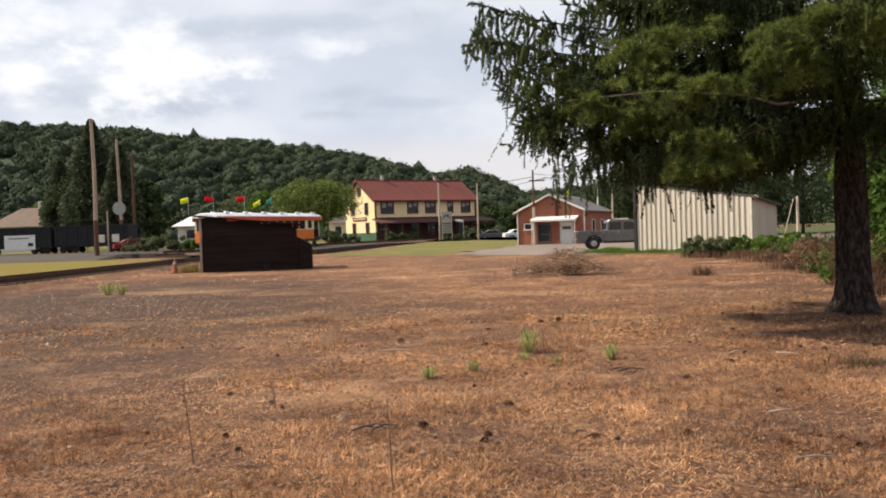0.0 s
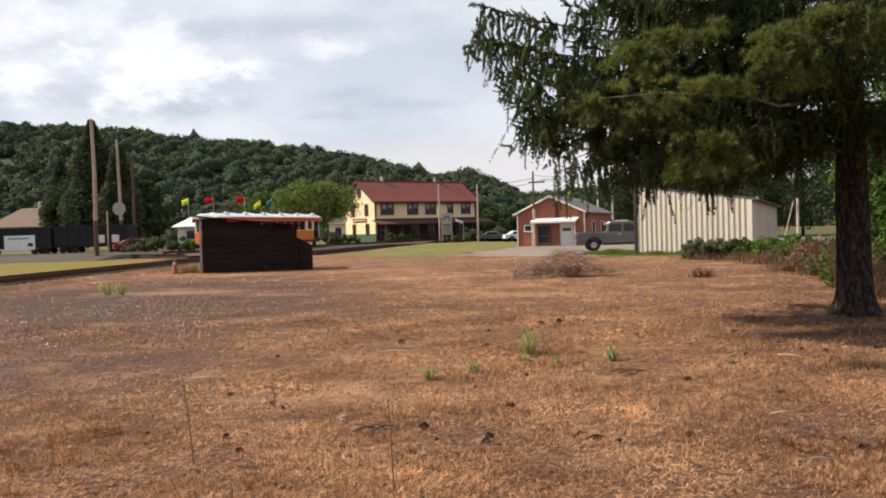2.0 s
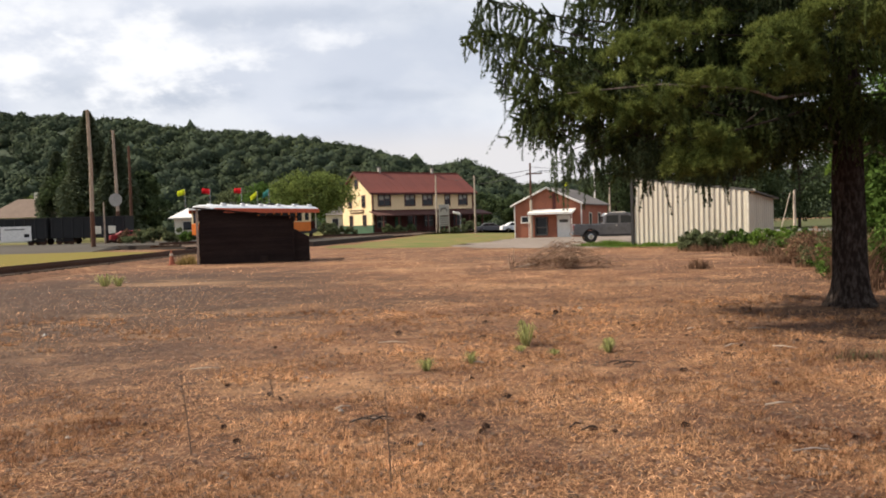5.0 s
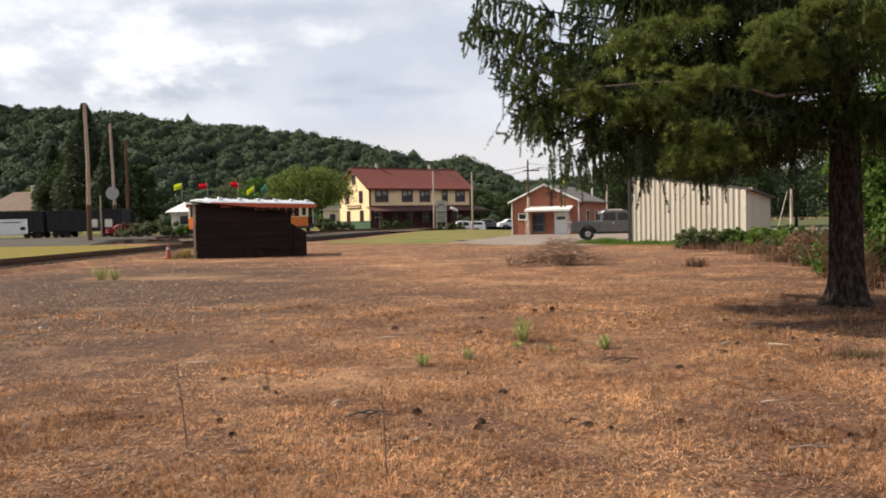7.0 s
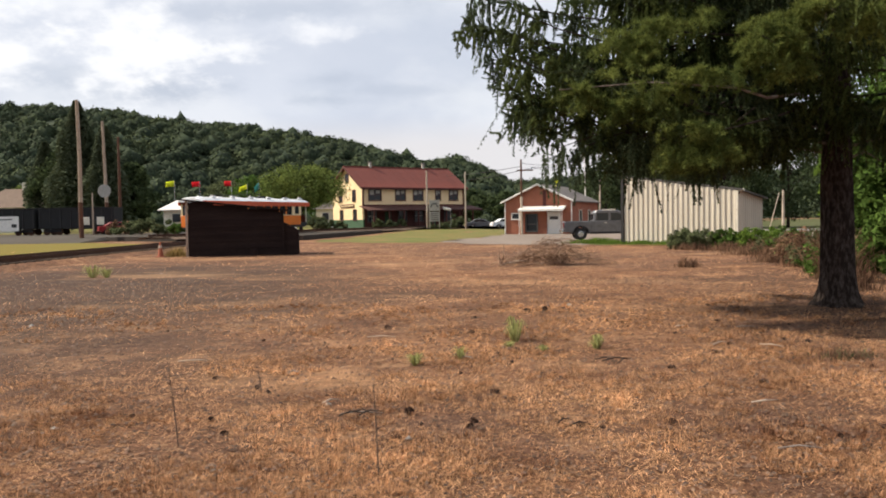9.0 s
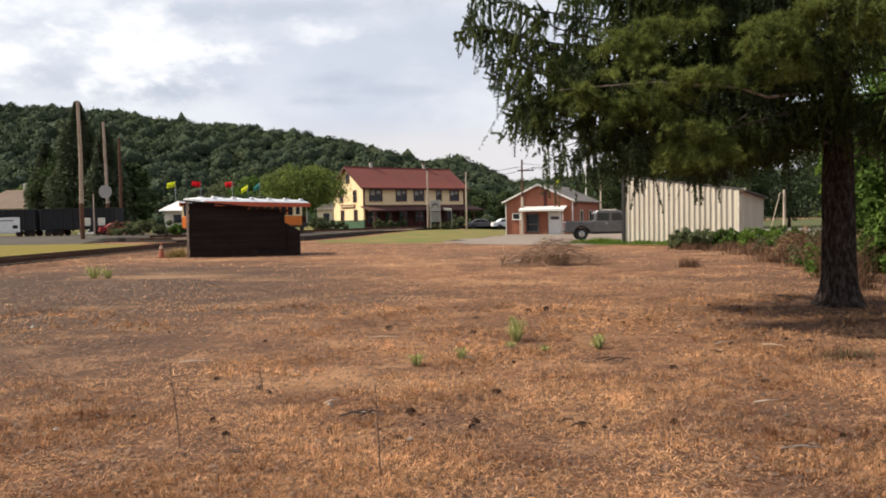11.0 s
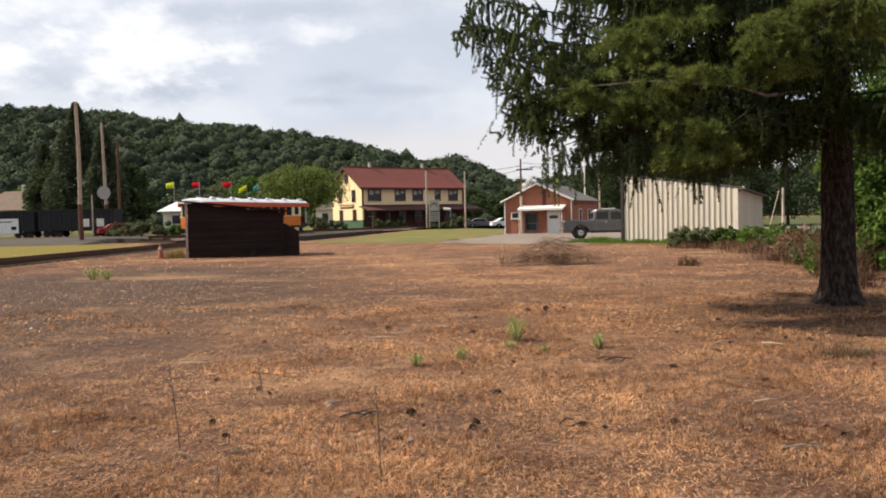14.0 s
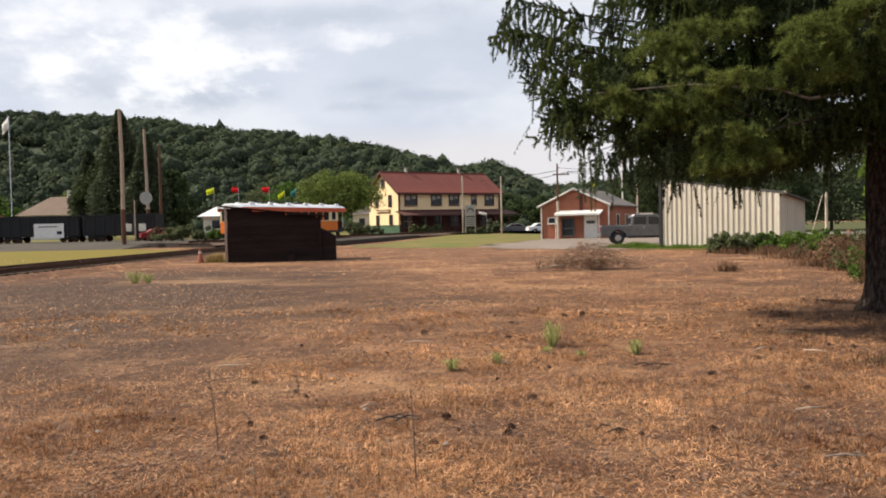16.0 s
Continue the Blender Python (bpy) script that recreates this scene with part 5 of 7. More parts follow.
        o = part("bough", np_mesh("bough", v, np.arange(len(v)).reshape(-1, 3), NEEDLE), NEEDLE, t)
        part("limb", Mesh().tube([(-0.15, -0.1, 3.6), ((cx - 6.82) * 0.5, (cy - 13.5) * 0.5, 3.45), (cx - 6.82, cy - 13.5, cz + 0.3)], [0.025, 0.015, 0.006], 5), LIMB, o)
    for z, az, ln in ((2.75, 196, 2.3), (2.6, 170, 1.6), (2.9, 215, 1.8), (2.5, 20, 1.2), (2.7, 330, 1.4), (3.2, 205, 2.6)):
        a = radians(az)
        part("dead_branch", Mesh().tube([(0.2 * math.cos(a), 0.2 * math.sin(a), z), (ln * 0.5 * math.cos(a), ln * 0.5 * math.sin(a), z + 0.12), (ln * math.cos(a + 0.12), ln * math.sin(a + 0.12), z - 0.05)], [0.026, 0.018, 0.005], 5), GREYLIMB, t)


build_spruce()


# ---- bushes and weeds along the lot ----
def bush(loc, sx, sy, h, mat, label, seed, leaf=0.07, n=26, per=140, name="bush"):
    rng = np.random.default_rng(seed)
    rnd = random.Random(seed)
    t = thing(name, pose(*loc), label, "bush")
    cs, st = [], Mesh()
    for i in range(n):
        x, y, z = rnd.uniform(-sx, sx), rnd.uniform(-sy, sy), h * rnd.uniform(0.2, 0.9)
        k = math.sqrt(max(0.05, 1 - (x / sx) ** 2 * 0.6))
        cs.append((x, y, z * k * rnd.uniform(0.7, 1.15), h * rnd.uniform(0.10, 0.24)))
        st.tube([(x * 0.6, y * 0.6, 0), (x, y, z * k)], [0.012, 0.005], 4, cap=False)
    tagged(part("stems", st, TWIG, t), kind="stuff")
    v, f = leaf_cloud(cs, 1, per, rng, leaf=leaf)
    part("leaves", np_mesh("leaves", v, f, mat), mat, t)
    return t


for i, (x, y, sx, h, mt) in enumerate([(11.3, 36.6, 0.55, 0.95, LEAF_D), (12.1, 36.0, 0.8, 1.0, LEAF_D), (13.0, 35.3, 0.8, 0.95, LEAF), (13.8, 34.4, 0.8, 1.05, LEAF_L), (14.3, 33.2, 0.8, 0.95, LEAF_L), (14.4, 31.8, 0.9, 1.0, LEAF)]):
    bush((x, y, 0), sx, 0.6, h, mt, "low green shrub in the row before the metal shed", 120 + i, leaf=0.06, n=58, per=90)
def dry_clump(loc, sx, sy, h, n, seed, label, mat=None, name="dry_weeds", w=0.011):
    """Upright dead stems and blades, leaning every way."""
    rng = np.random.default_rng(seed)
    mat = mat or FERN
    x, y = rng.normal(0, sx * 0.55, n), rng.normal(0, sy * 0.55, n)
    hh = h * rng.uniform(0.35, 1.0, n) * np.exp(-(x / (sx * 1.4)) ** 2)
    lx, ly = rng.normal(0, 0.28, n) * hh, rng.normal(0, 0.28, n) * hh
    a = rng.uniform(0, np.pi, n)
    s = np.stack([np.cos(a), np.sin(a), np.zeros(n)], 1) * (w * rng.uniform(0.5, 1.3, n))[:, None]
    p = np.stack([x, y, np.full(n, -0.02)], 1)
    m = p + np.stack([lx * 0.4, ly * 0.4, hh * 0.6], 1)
    e = p + np.stack([lx * 1.3, ly * 1.3, hh], 1)
    v = np.stack([p - s, p + s, m + s, m - s, e + s * 0.2, e - s * 0.2], 1).reshape(-1, 3)
    k = np.arange(n)[:, None] * 6
    f = np.concatenate([k + np.array([[0, 1, 2, 3]]), k + np.array([[3, 2, 4, 5]])])
    ob = new(name, np_mesh(name, v, f, mat))
    ob.matrix_basis = pose(*loc)
    return tagged(ob, label, "weeds", kind="stuff" if name == "verge_grass" else "")


for i, (x, y, sx, h, n) in enumerate([(11.4, 35.6, 0.9, 0.45, 500), (12.6, 34.3, 1.0, 0.5, 600), (13.3, 32.0, 0.9, 0.7, 700), (12.8, 29.0, 0.9, 0.8, 800), (12.0, 26.2, 0.8, 0.85, 800), (11.2, 23.4, 0.7, 1.15, 800), (10.4, 20.8, 0.5, 1.3, 700), (9.4, 18.4, 0.35, 0.95, 500), (8.6, 16.6, 0.3, 0.55, 300), (12.2, 31.0, 0.9, 0.5, 500), (10.9, 26.0, 0.6, 0.4, 300)]):
    dry_clump((x, y, 0), sx, 0.7, h, n, 140 + i, "brown dried weeds at the lot's edge")
for i, (x, y) in enumerate([(9.3, 45.6), (10.0, 44.6), (11.2, 43.4), (12.4, 42.4), (13.6, 41.4), (14.8, 40.4), (8.5, 46.6)]):
    dry_clump((x, y, 0.05), 0.9, 0.5, 0.26 if i else 0.4, 700, 180 + i, "green grass growing at the foot of the metal shed", LEAF_L, "verge_grass", 0.012)
for i, (x, y, sx, h) in enumerate([(11.9, 21.2, 0.9, 1.7), (12.4, 19.0, 0.8, 1.6), (10.9, 17.2, 0.7, 1.3), (11.6, 16.2, 0.8, 1.9)]):
    bush((x, y, 0), sx, 0.7, h, LEAF, "green leafy shrub behind the spruce trunk", 160 + i, leaf=0.06, n=34, per=190)
dry_clump((7.6, 24.1, 0), 0.35, 0.3, 0.45, 130, 170, "small dry weed clump on the lot")
dry_clump((4.4, 8.6, 0), 0.42, 0.26, 0.17, 220, 171, "small brown weed patch under the spruce", w=0.006)
dry_clump((4.5, 8.65, 0), 0.36, 0.2, 0.13, 140, 174, "thin green shoots among brown weeds", LEAF_D, w=0.007)


for i, (x, y, h) in enumerate([(13.0, 30.2, 0.9), (12.0, 27.0, 1.05), (11.3, 24.6, 1.2), (10.7, 22.0, 1.3), (9.7, 19.4, 0.9)]):
    bush((x, y, 0), 0.8, 0.6, h, (LEAF_D, LEAF, FERN)[i % 3], "ragged half-dry shrub at the lot's edge", 190 + i, leaf=0.05, n=30, per=45)


def weed(loc, h, r, seed):
    """A rosette of narrow bent leaves."""
    rnd = random.Random(seed)
    m = Mesh()
    for i in range(60):
        a = rnd.uniform(0, 6.283)
        l = r * rnd.uniform(0.3, 1.35)
        hh = h * rnd.uniform(0.35, 1.1)
        w = 0.0045 + 0.01 * r
        x, y = math.cos(a), math.sin(a)
        q = [(0.2 * l * x, 0.2 * l * y, 0), (0.6 * l * x, 0.6 * l * y, hh), (l * x, l * y, hh * rnd.uniform(0.4, 0.95))]
        m.add([(q[0][0] - y * w, q[0][1] + x * w, 0), (q[0][0] + y * w, q[0][1] - x * w, 0), (q[1][0] + y * w, q[1][1] - x * w, q[1][2]), (q[1][0] - y * w, q[1][1] + x * w, q[1][2]), q[2]], [(0, 1, 2, 3), (3, 2, 4)])
    single("weed", m, WEEDG, pose(*loc), "small bright green weed in dry grass", "weed", "green weeds on the lot")


for i, (x, y, h, r) in enumerate([(-0.25, 8.64, 0.13, 0.11), (0.26, 9.0, 0.14, 0.10), (0.99, 10.2, 0.30, 0.19), (1.9, 9.49, 0.17, 0.12), (0.87, 9.75, 0.08, 0.10), (1.25, 9.45, 0.07, 0.08), (-10.4, 24.2, 0.36, 0.40), (-9.9, 24.0, 0.30, 0.3)]):
    weed((x, y, 0.0), h, r, 200 + i)


STALK = material("dead_stalk", (0.16, 0.105, 0.075), (0.11, 0.075, 0.055), scale=8, rough=0.95)


def stalk(loc, h, arms, lean=0.0):
    m = Mesh().tube([(0, 0, 0), (lean * 0.4, 0, h * 0.5), (lean, 0, h)], [0.0055, 0.0045, 0.002], 5)
    rnd = random.Random(h)
    for z, l in arms:
        m.tube([(lean * z / h, 0, z), (l, rnd.uniform(-0.03, 0.03), z + 0.03)], [0.005, 0.002], 4)
    for i in range(14):
        z = h * rnd.uniform(0.25, 1.0)
        a = rnd.uniform(0, 6.28)
        m.tube([(lean * z / h, 0, z), (lean * z / h + 0.03 * math.cos(a), 0.03 * math.sin(a), z + 0.02)], [0.003, 0.001], 3)
    single("dead_stalk", m, STALK, pose(*loc), "thin dead weed stalk standing in dry grass", "weed", "dead stalks")


stalk((-1.85, 5.63, 0), 0.62, [(0.50, -0.14), (0.51, 0.12)], -0.06)
stalk((-0.38, 4.93, 0), 0.58, [], -0.02)
stalk((-1.66, 7.45, 0), 0.24, [], -0.03)


def cone_mesh(seed):
    rnd = random.Random(seed)
    m = Mesh()
    for k in range(7):
        x = -0.05 + 0.1 * k / 6
        r = 0.028 * math.sin(math.pi * (k + 0.8) / 7.6) + 0.004
        for j in range(7):
            a = 2 * math.pi * (j + 0.5 * (k % 2)) / 7
            c, s = math.cos(a), math.sin(a)
            m.add([(x, r * 0.5 * c, 0.028 + r * 0.5 * s), (x + 0.012, r * 1.25 * (c - 0.35 * s), 0.028 + r * 1.25 * (s + 0.35 * c)), (x + 0.02, r * 1.4 * c, 0.028 + r * 1.4 * s), (x + 0.012, r * 1.25 * (c + 0.35 * s), 0.028 + r * 1.25 * (s - 0.35 * c))], [(0, 1, 2, 3)])
    return m


CONE_DATA = cone_mesh(3).data("pine_cone", CONEB)
rnd = random.Random(77)
spots = [(-0.25, 6.47, 1.2), (0.26, 6.14, 1.0), (0.5, 7.15, 1.1), (-0.32, 5.73, 0.8), (1.5, 13.45, 1.3), (1.83, 13.56, 1.5), (0.48, 10.96, 1.1), (1.08, 5.96, 0.8), (2.42, 8.18, 1.0), (-0.72, 11.59, 1.2), (-1.72, 7.55, 0.8), (-1.59, 5.9, 0.9), (-1.81, 6.33, 0.8), (3.03, 7.41, 0.9)]
spots += [(rnd.uniform(0.2, 5.5), rnd.uniform(5.2, 14), rnd.uniform(0.5, 0.95)) for _ in range(30)] + [(rnd.uniform(-5, 0.5), rnd.uniform(5.0, 13), rnd.uniform(0.45, 0.8)) for _ in range(14)]
for x, y, s in spots:
    o = new("pine_cone", CONE_DATA)
    o.matrix_basis = pose(x, y, 0.012, 0, rnd.uniform(-15, 15), rnd.uniform(0, 360)) @ Matrix.Diagonal((s * 0.8, s * 0.72, s * 0.6, 1))
    tagged(o, "dark fallen cone lying in the dry grass", "pine cone", "fallen cones")
for i in range(13):
    x, y, l = rnd.uniform(-4, 4.5), rnd.uniform(5, 14), rnd.uniform(0.12, 0.4)
    if i < 3:
        x, y, l = ((-0.93, 6.86, 0.16), (-0.62, 6.4, 0.35), (-0.75, 10.6, 0.4))[i]
    m = Mesh().tube([(-l / 2, 0, 0.02), (0, rnd.uniform(-0.02, 0.02), 0.035), (l / 2, 0, 0.025)], [0.006, 0.007, 0.003], 5)
    single("stick", m, GREYLIMB if i % 2 else PALEPOLE, pose(x, y, 0.015, 0, 0, rnd.uniform(-50, 50)), "short dry stick on the grass", "stick", "fallen sticks")


for i, (x, y, l, a) in enumerate([(-0.70, 6.35, 0.22, 10), (-0.62, 6.42, 0.18, -35), (-0.55, 6.38, 0.2, 25), (1.92, 8.56, 0.3, 5), (2.0, 8.5, 0.22, 40), (1.8, 8.6, 0.2, -20), (1.05, 5.9, 0.16, 0), (0.95, 6.0, 0.14, 30)]):
    m = Mesh().tube([(-l / 2, 0, 0.02), (0, 0.01, 0.05), (l / 2, 0, 0.03)], [0.006, 0.007, 0.003], 5)
    single("stick", m, LIMB, pose(x, y, 0.015, 0, 0, a), "dark broken twig on the dry grass", "stick", "fallen sticks")
for i, (x, y, s) in enumerate([(-0.22, 5.72, 0.03), (-0.95, 6.85, 0.03), (-6.4, 12.6, 0.05), (2.35, 14.2, 0.05), (-3.0, 6.2, 0.025), (-0.4, 9.9, 0.03)]):
    m = Mesh().add([(-s, -s * 0.6, 0), (s * 0.9, -s * 0.5, 0), (s, s * 0.7, 0), (-s * 0.7, s * 0.6, 0), (0, 0, s * 0.8)], [(0, 1, 4), (1, 2, 4), (2, 3, 4), (3, 0, 4), (3, 2, 1, 0)])
    single("pale_stone", m, CONCRETE, pose(x, y, 0.01, 0, 0, 40 * i), "small pale stone lying in the dry grass", "stone", "pale stones")


def brush_pile():
    rnd = random.Random(8)
    t = thing("brush_pile", pose(3.75, 26.6, 0), "tangled heap of dry grey-brown branches on the lot", "brush pile")
    def branch(m, thick):
        x, y = rnd.gauss(0, 0.76), rnd.gauss(0, 0.38)
        top = 0.86 * math.exp(-(x / 1.2) ** 2)
        z = rnd.uniform(0.02, max(0.1, top))
        a = rnd.gauss(0.2, 0.8) if rnd.random() < 0.8 else rnd.uniform(0, 6.28)
        l, up = rnd.uniform(0.3, 0.85), rnd.uniform(-0.1, 0.28)
        r = rnd.uniform(0.004, 0.010) * thick
        p = Vector((x, y, z))
        q = p + Vector((math.cos(a) * l * 0.5, math.sin(a) * l * 0.3, up * l))
        e = q + Vector((math.cos(a + rnd.uniform(-0.6, 0.6)) * l * 0.5, math.sin(a) * l * 0.3, (up - 0.25) * l))
        e.z = max(0.01, e.z)
        return m.tube([p, q, e], [r, r * 0.8, r * 0.3], 4, cap=False)
    for k in range(70):
        part("branch", branch(Mesh(), 1.5), TWIG, t)
    m = Mesh()
    for k in range(420):
        branch(m, 1.1)
    tagged(part("brushwood", m, TWIG, t), kind="stuff")
    part("log", Mesh().tube([(-1.45, 0.2, 0.05), (-1.1, 0.1, 0.12), (-0.6, 0.0, 0.16)], [0.035, 0.04, 0.025], 7), PALEPOLE, t, "bleached pale branch")
    s = Mesh()
    for a, h, x in ((0.1, 0.72, 0), (-0.25, 0.55, 0.02), (0.3, 0.32, 0.05), (-0.1, 0.3, -0.06)):
        s.tube([(-1.55 + x, 0.2, 0), (-1.55 + x + a * 0.5, 0.2, h * 0.5), (-1.55 + x + a * h * 2 * 0.4, 0.25, h)], [0.03, 0.02, 0.006], 5)
    part("stump_shoot", s, TWIG, t, "upright broken twigs")
    part("bramble", np_mesh("bramble", *leaf_cloud([(rnd.gauss(0, 0.6), rnd.gauss(0, 0.25), 0.2, 0.22) for _ in range(26)], 1, 60, np.random.default_rng(5), leaf=0.03), FERN), FERN, t)


brush_pile()


# ---- poles, signs and yard things ----
def utility_pole(x, y, z, h, r, mat, label, lean=0.0, foot=None, kink=0.0, group=""):
    t = thing("utility_pole", pose(x, y, z), label, "pole", group)
    part("shaft", Mesh().tube([(0, 0, -0.2), (lean * 0.25, 0, h * 0.25), (lean * 0.55 + kink, 0, h * 0.6), (lean, 0, h)], [r, r * 0.95, r * 0.85, r * 0.72], 10), mat, t)
    if foot:
        part("foot", Mesh().tube([(0, 0, -0.15), (lean * 0.28, 0, h * 0.28)], [r * 1.03, r * 0.97], 10), foot, t, "dark creosoted foot")
    return t


p1 = utility_pole(-32.98, 74.62, 0.0, 13.13, 0.205, POLEWOOD, "tall leaning bare wooden utility pole beside the road", lean=-0.06, foot=TARRED, kink=0.08)
p2 = utility_pole(-40.9, 100, 0.4, 14.0, 0.22, POLEWOOD, "tall bare wooden utility pole carrying a round sign", lean=-0.3, foot=TARRED)
sg = part("round_sign", Mesh().tube([(-0.2, -0.3, 5.35), (-0.2, -0.27, 5.35)], [0.82, 0.82], 24), CONCRETE, p2, "round white sign")
part("bracket", Mesh().box((-0.1, -0.2, 5.35), (0.5, 0.1, 0.08)), DARKTRIM, p2)
utility_pole(-39.9, 101.5, 0.4, 12.2, 0.2, TARRED, "dark wooden pole behind the sign pole")
q1 = utility_pole(-1.15, 104, 0.36, 7.5, 0.14, PALEPOLE, "pale wooden pole before the station", foot=POLEWOOD, group="poles before the station")
q2 = utility_pole(3.85, 104, 0.36, 7.3, 0.13, PALEPOLE, "pale wooden pole before the station", foot=POLEWOOD, group="poles before the station")
p5 = utility_pole(7.95, 74.2, 0.0, 6.95, 0.11, TARRED, "dark utility pole with a crossarm beside the brick building")
part("lower_sleeve", Mesh().tube([(0, 0, 0), (0, 0, 3.5)], [0.125, 0.125], 10), PALEPOLE, p5, "pale lower half")
part("crossarm", Mesh().box((0.35, -0.08, 5.95), (1.5, 0.1, 0.12)), TARRED, p5)
part("insulator", Mesh().tube([(0.95, -0.08, 6.0), (0.95, -0.08, 6.2)], [0.05, 0.04], 8), CHROME, p5)
utility_pole(18.7, 100, 0.0, 9.2, 0.1, WHITEP, "slim white mast beyond the brick building")
utility_pole(19.5, 95, 0.0, 5.9, 0.12, PALEPOLE, "short pale pole beyond the brick building")
g1 = utility_pole(25.7, 59, 0.0, 3.3, 0.11, PALEPOLE, "short pale post with a guy wire beyond the metal shed")
part("guy", Mesh().tube([(-0.3, 0, 3.1), (-1.1, 0, 0.1)], [0.03, 0.03], 6), PALEPOLE, g1)


def wire(a, b, sag, r=0.02):
    a, b = Vector(a), Vector(b)
    pts = [a.lerp(b, i / 14) - Vector((0, 0, sag * 4 * (i / 14) * (1 - i / 14))) for i in range(15)]
    single("overhead_wire", Mesh().tube(pts, [r] * 15, 4), BLACKM, Matrix(), "thin black overhead wire between poles", "wire", "overhead wires")


wire((7.9, 74.1, 6.3), (-8, 190, 13.0), 1.0, 0.03)
wire((8.9, 74.1, 6.15), (-2, 190, 11.5), 1.0, 0.03)
wire((7.95, 74.1, 6.6), (18.7, 100, 9.0), 0.5, 0.025)
wire((8.9, 74.1, 6.15), (18.8, 100, 8.4), 0.5, 0.025)
wire((8.9, 74.1, 6.2), (40, 78, 7.6), 0.6, 0.025)


def flagpole(x, y, z, h, cloth, side, size, label, droop=0.0, r=0.03):
    t = thing("flag", pose(x, y, z), label, "flag", "coloured flags")
    part("pole", Mesh().tube([(0, 0, 0), (0, 0, h)], [r, r * 0.7], 6), CHROME, t)
    out = []
    n = 3
    for k in range(n):                     # the cloth hangs in three stiff strips
        w = size[0] / n
        m = Mesh()
        vs, fs = [], []
        for i in range(5):
            u = k * w + w * i / 4
            yy = 0.07 * math.sin(u * 7.0) * (0.3 + u)
            for zz in (0, -size[1]):
                vs.append((side * u, yy, zz * (1 - 0.12 * u / size[0]) - droop * u))
                vs.append((side * u, yy + 0.012, zz * (1 - 0.12 * u / size[0]) - droop * u))
        for i in range(4):
            o = i * 4
            fs += [(o, o + 4, o + 6, o + 2), (o + 1, o + 3, o + 7, o + 5), (o, o + 1, o + 5, o + 4), (o + 2, o + 6, o + 7, o + 3)]
        c = part("cloth", m.add(vs, fs), cloth, t, smooth=True)
        c.matrix_basis = pose(0, 0, h - 0.05)
        out.append(c)
    return out


FLAGS = [flagpole(-29.9, 92, 0.4, 6.1, FLAGY, -1, (0.9, 0.66), "yellow flag flying on a thin pole behind the trolley", 0.25),
         flagpole(-27.0, 92, 0.4, 6.0, FLAGR, -1, (0.95, 0.64), "red flag flying on a thin pole behind the trolley"),
         flagpole(-23.4, 92, 0.4, 6.0, FLAGR, -1, (0.95, 0.64), "red flag flying on a thin pole behind the trolley"),
         flagpole(-21.6, 92, 0.4, 5.6, FLAGY, -1, (0.85, 0.6), "yellow flag hanging on a thin pole behind the trolley", 0.6),
         flagpole(-20.7, 94, 0.4, 5.9, FLAGG, -1, (0.6, 0.75), "teal flag hanging on a thin pole behind the trolley", 0.9),
         flagpole(1.9, 102.5, 0.36, 2.6, FLAGW, -1, (1.0, 0.36), "white pennant flying on a short pole by the station", -0.25),
         flagpole(-58.6, 100, 0.4, 16.2, FLAGW, -1, (0.9, 1.5), "pale flag hanging on a tall flagpole", 1.2, r=0.08),
         flagpole(12.55, 81.5, 0.0, 5.55, FLAGY, -1, (0.45, 0.75), "small yellow pennant behind the brick building", 0.4)]


def railcar(x0, x1, y, label):
    t = thing("railcar", pose((x0 + x1) / 2, y, 0.4), label, "railcar", "black railcars")
    L = x1 - x0
    part("body", Mesh().box((0, 0, 1.95), (L, 2.8, 2.4), bev=0.04), BLACKF, t)
    for i in range(int(L / 1.2) + 1):
        part("rib", Mesh().box((-L / 2 + 0.2 + i * (L - 0.4) / int(L / 1.2), -1.44, 1.95), (0.12, 0.1, 2.35)), BLACKM, t)
    part("top_rail", Mesh().box((0, 0, 3.2), (L + 0.1, 2.95, 0.12)), BLACKM, t)
    for xb in (-L / 2 + 1.5, L / 2 - 1.5):
        tr = part("truck", Mesh().box((xb, -1.0, 0.55), (2.0, 0.15, 0.3)), BLACKM, t)
        part("truck", Mesh().box((xb, 1.0, 0.55), (2.0, 0.15, 0.3)), BLACKM, t)
        for dx in (-0.75, 0.75):
            part("wheel", Mesh().tube([(xb + dx, -0.95, 0.42), (xb + dx, -0.8, 0.42)], [0.42, 0.42], 14), RAIL, tr)
            part("wheel", Mesh().tube([(xb + dx, 0.8, 0.42), (xb + dx, 0.95, 0.42)], [0.42, 0.42], 14), RAIL, tr)
    return t


c1 = railcar(-57.5, -47.5, 96.5, "black freight railcar with a white banner on its side")
b = part("banner", Mesh().box((3.0, -1.52, 1.45), (3.7, 0.04, 1.75), bev=0.01), WHITEP, c1, "white banner with a dark picture")
b.matrix_basis = pose(-1.7, 0, 0)
part("picture", Mesh().box((4.3, -1.55, 1.2), (0.6, 0.02, 0.4)), BLACKF, b)
part("text_bar", Mesh().box((2.9, -1.55, 1.95), (2.4, 0.02, 0.12)), DARKTRIM, b)
railcar(-47.1, -38.2, 96.5, "black freight railcar on the yard track")
railcar(-68.0, -57.9, 96.5, "black freight railcar on the yard track")


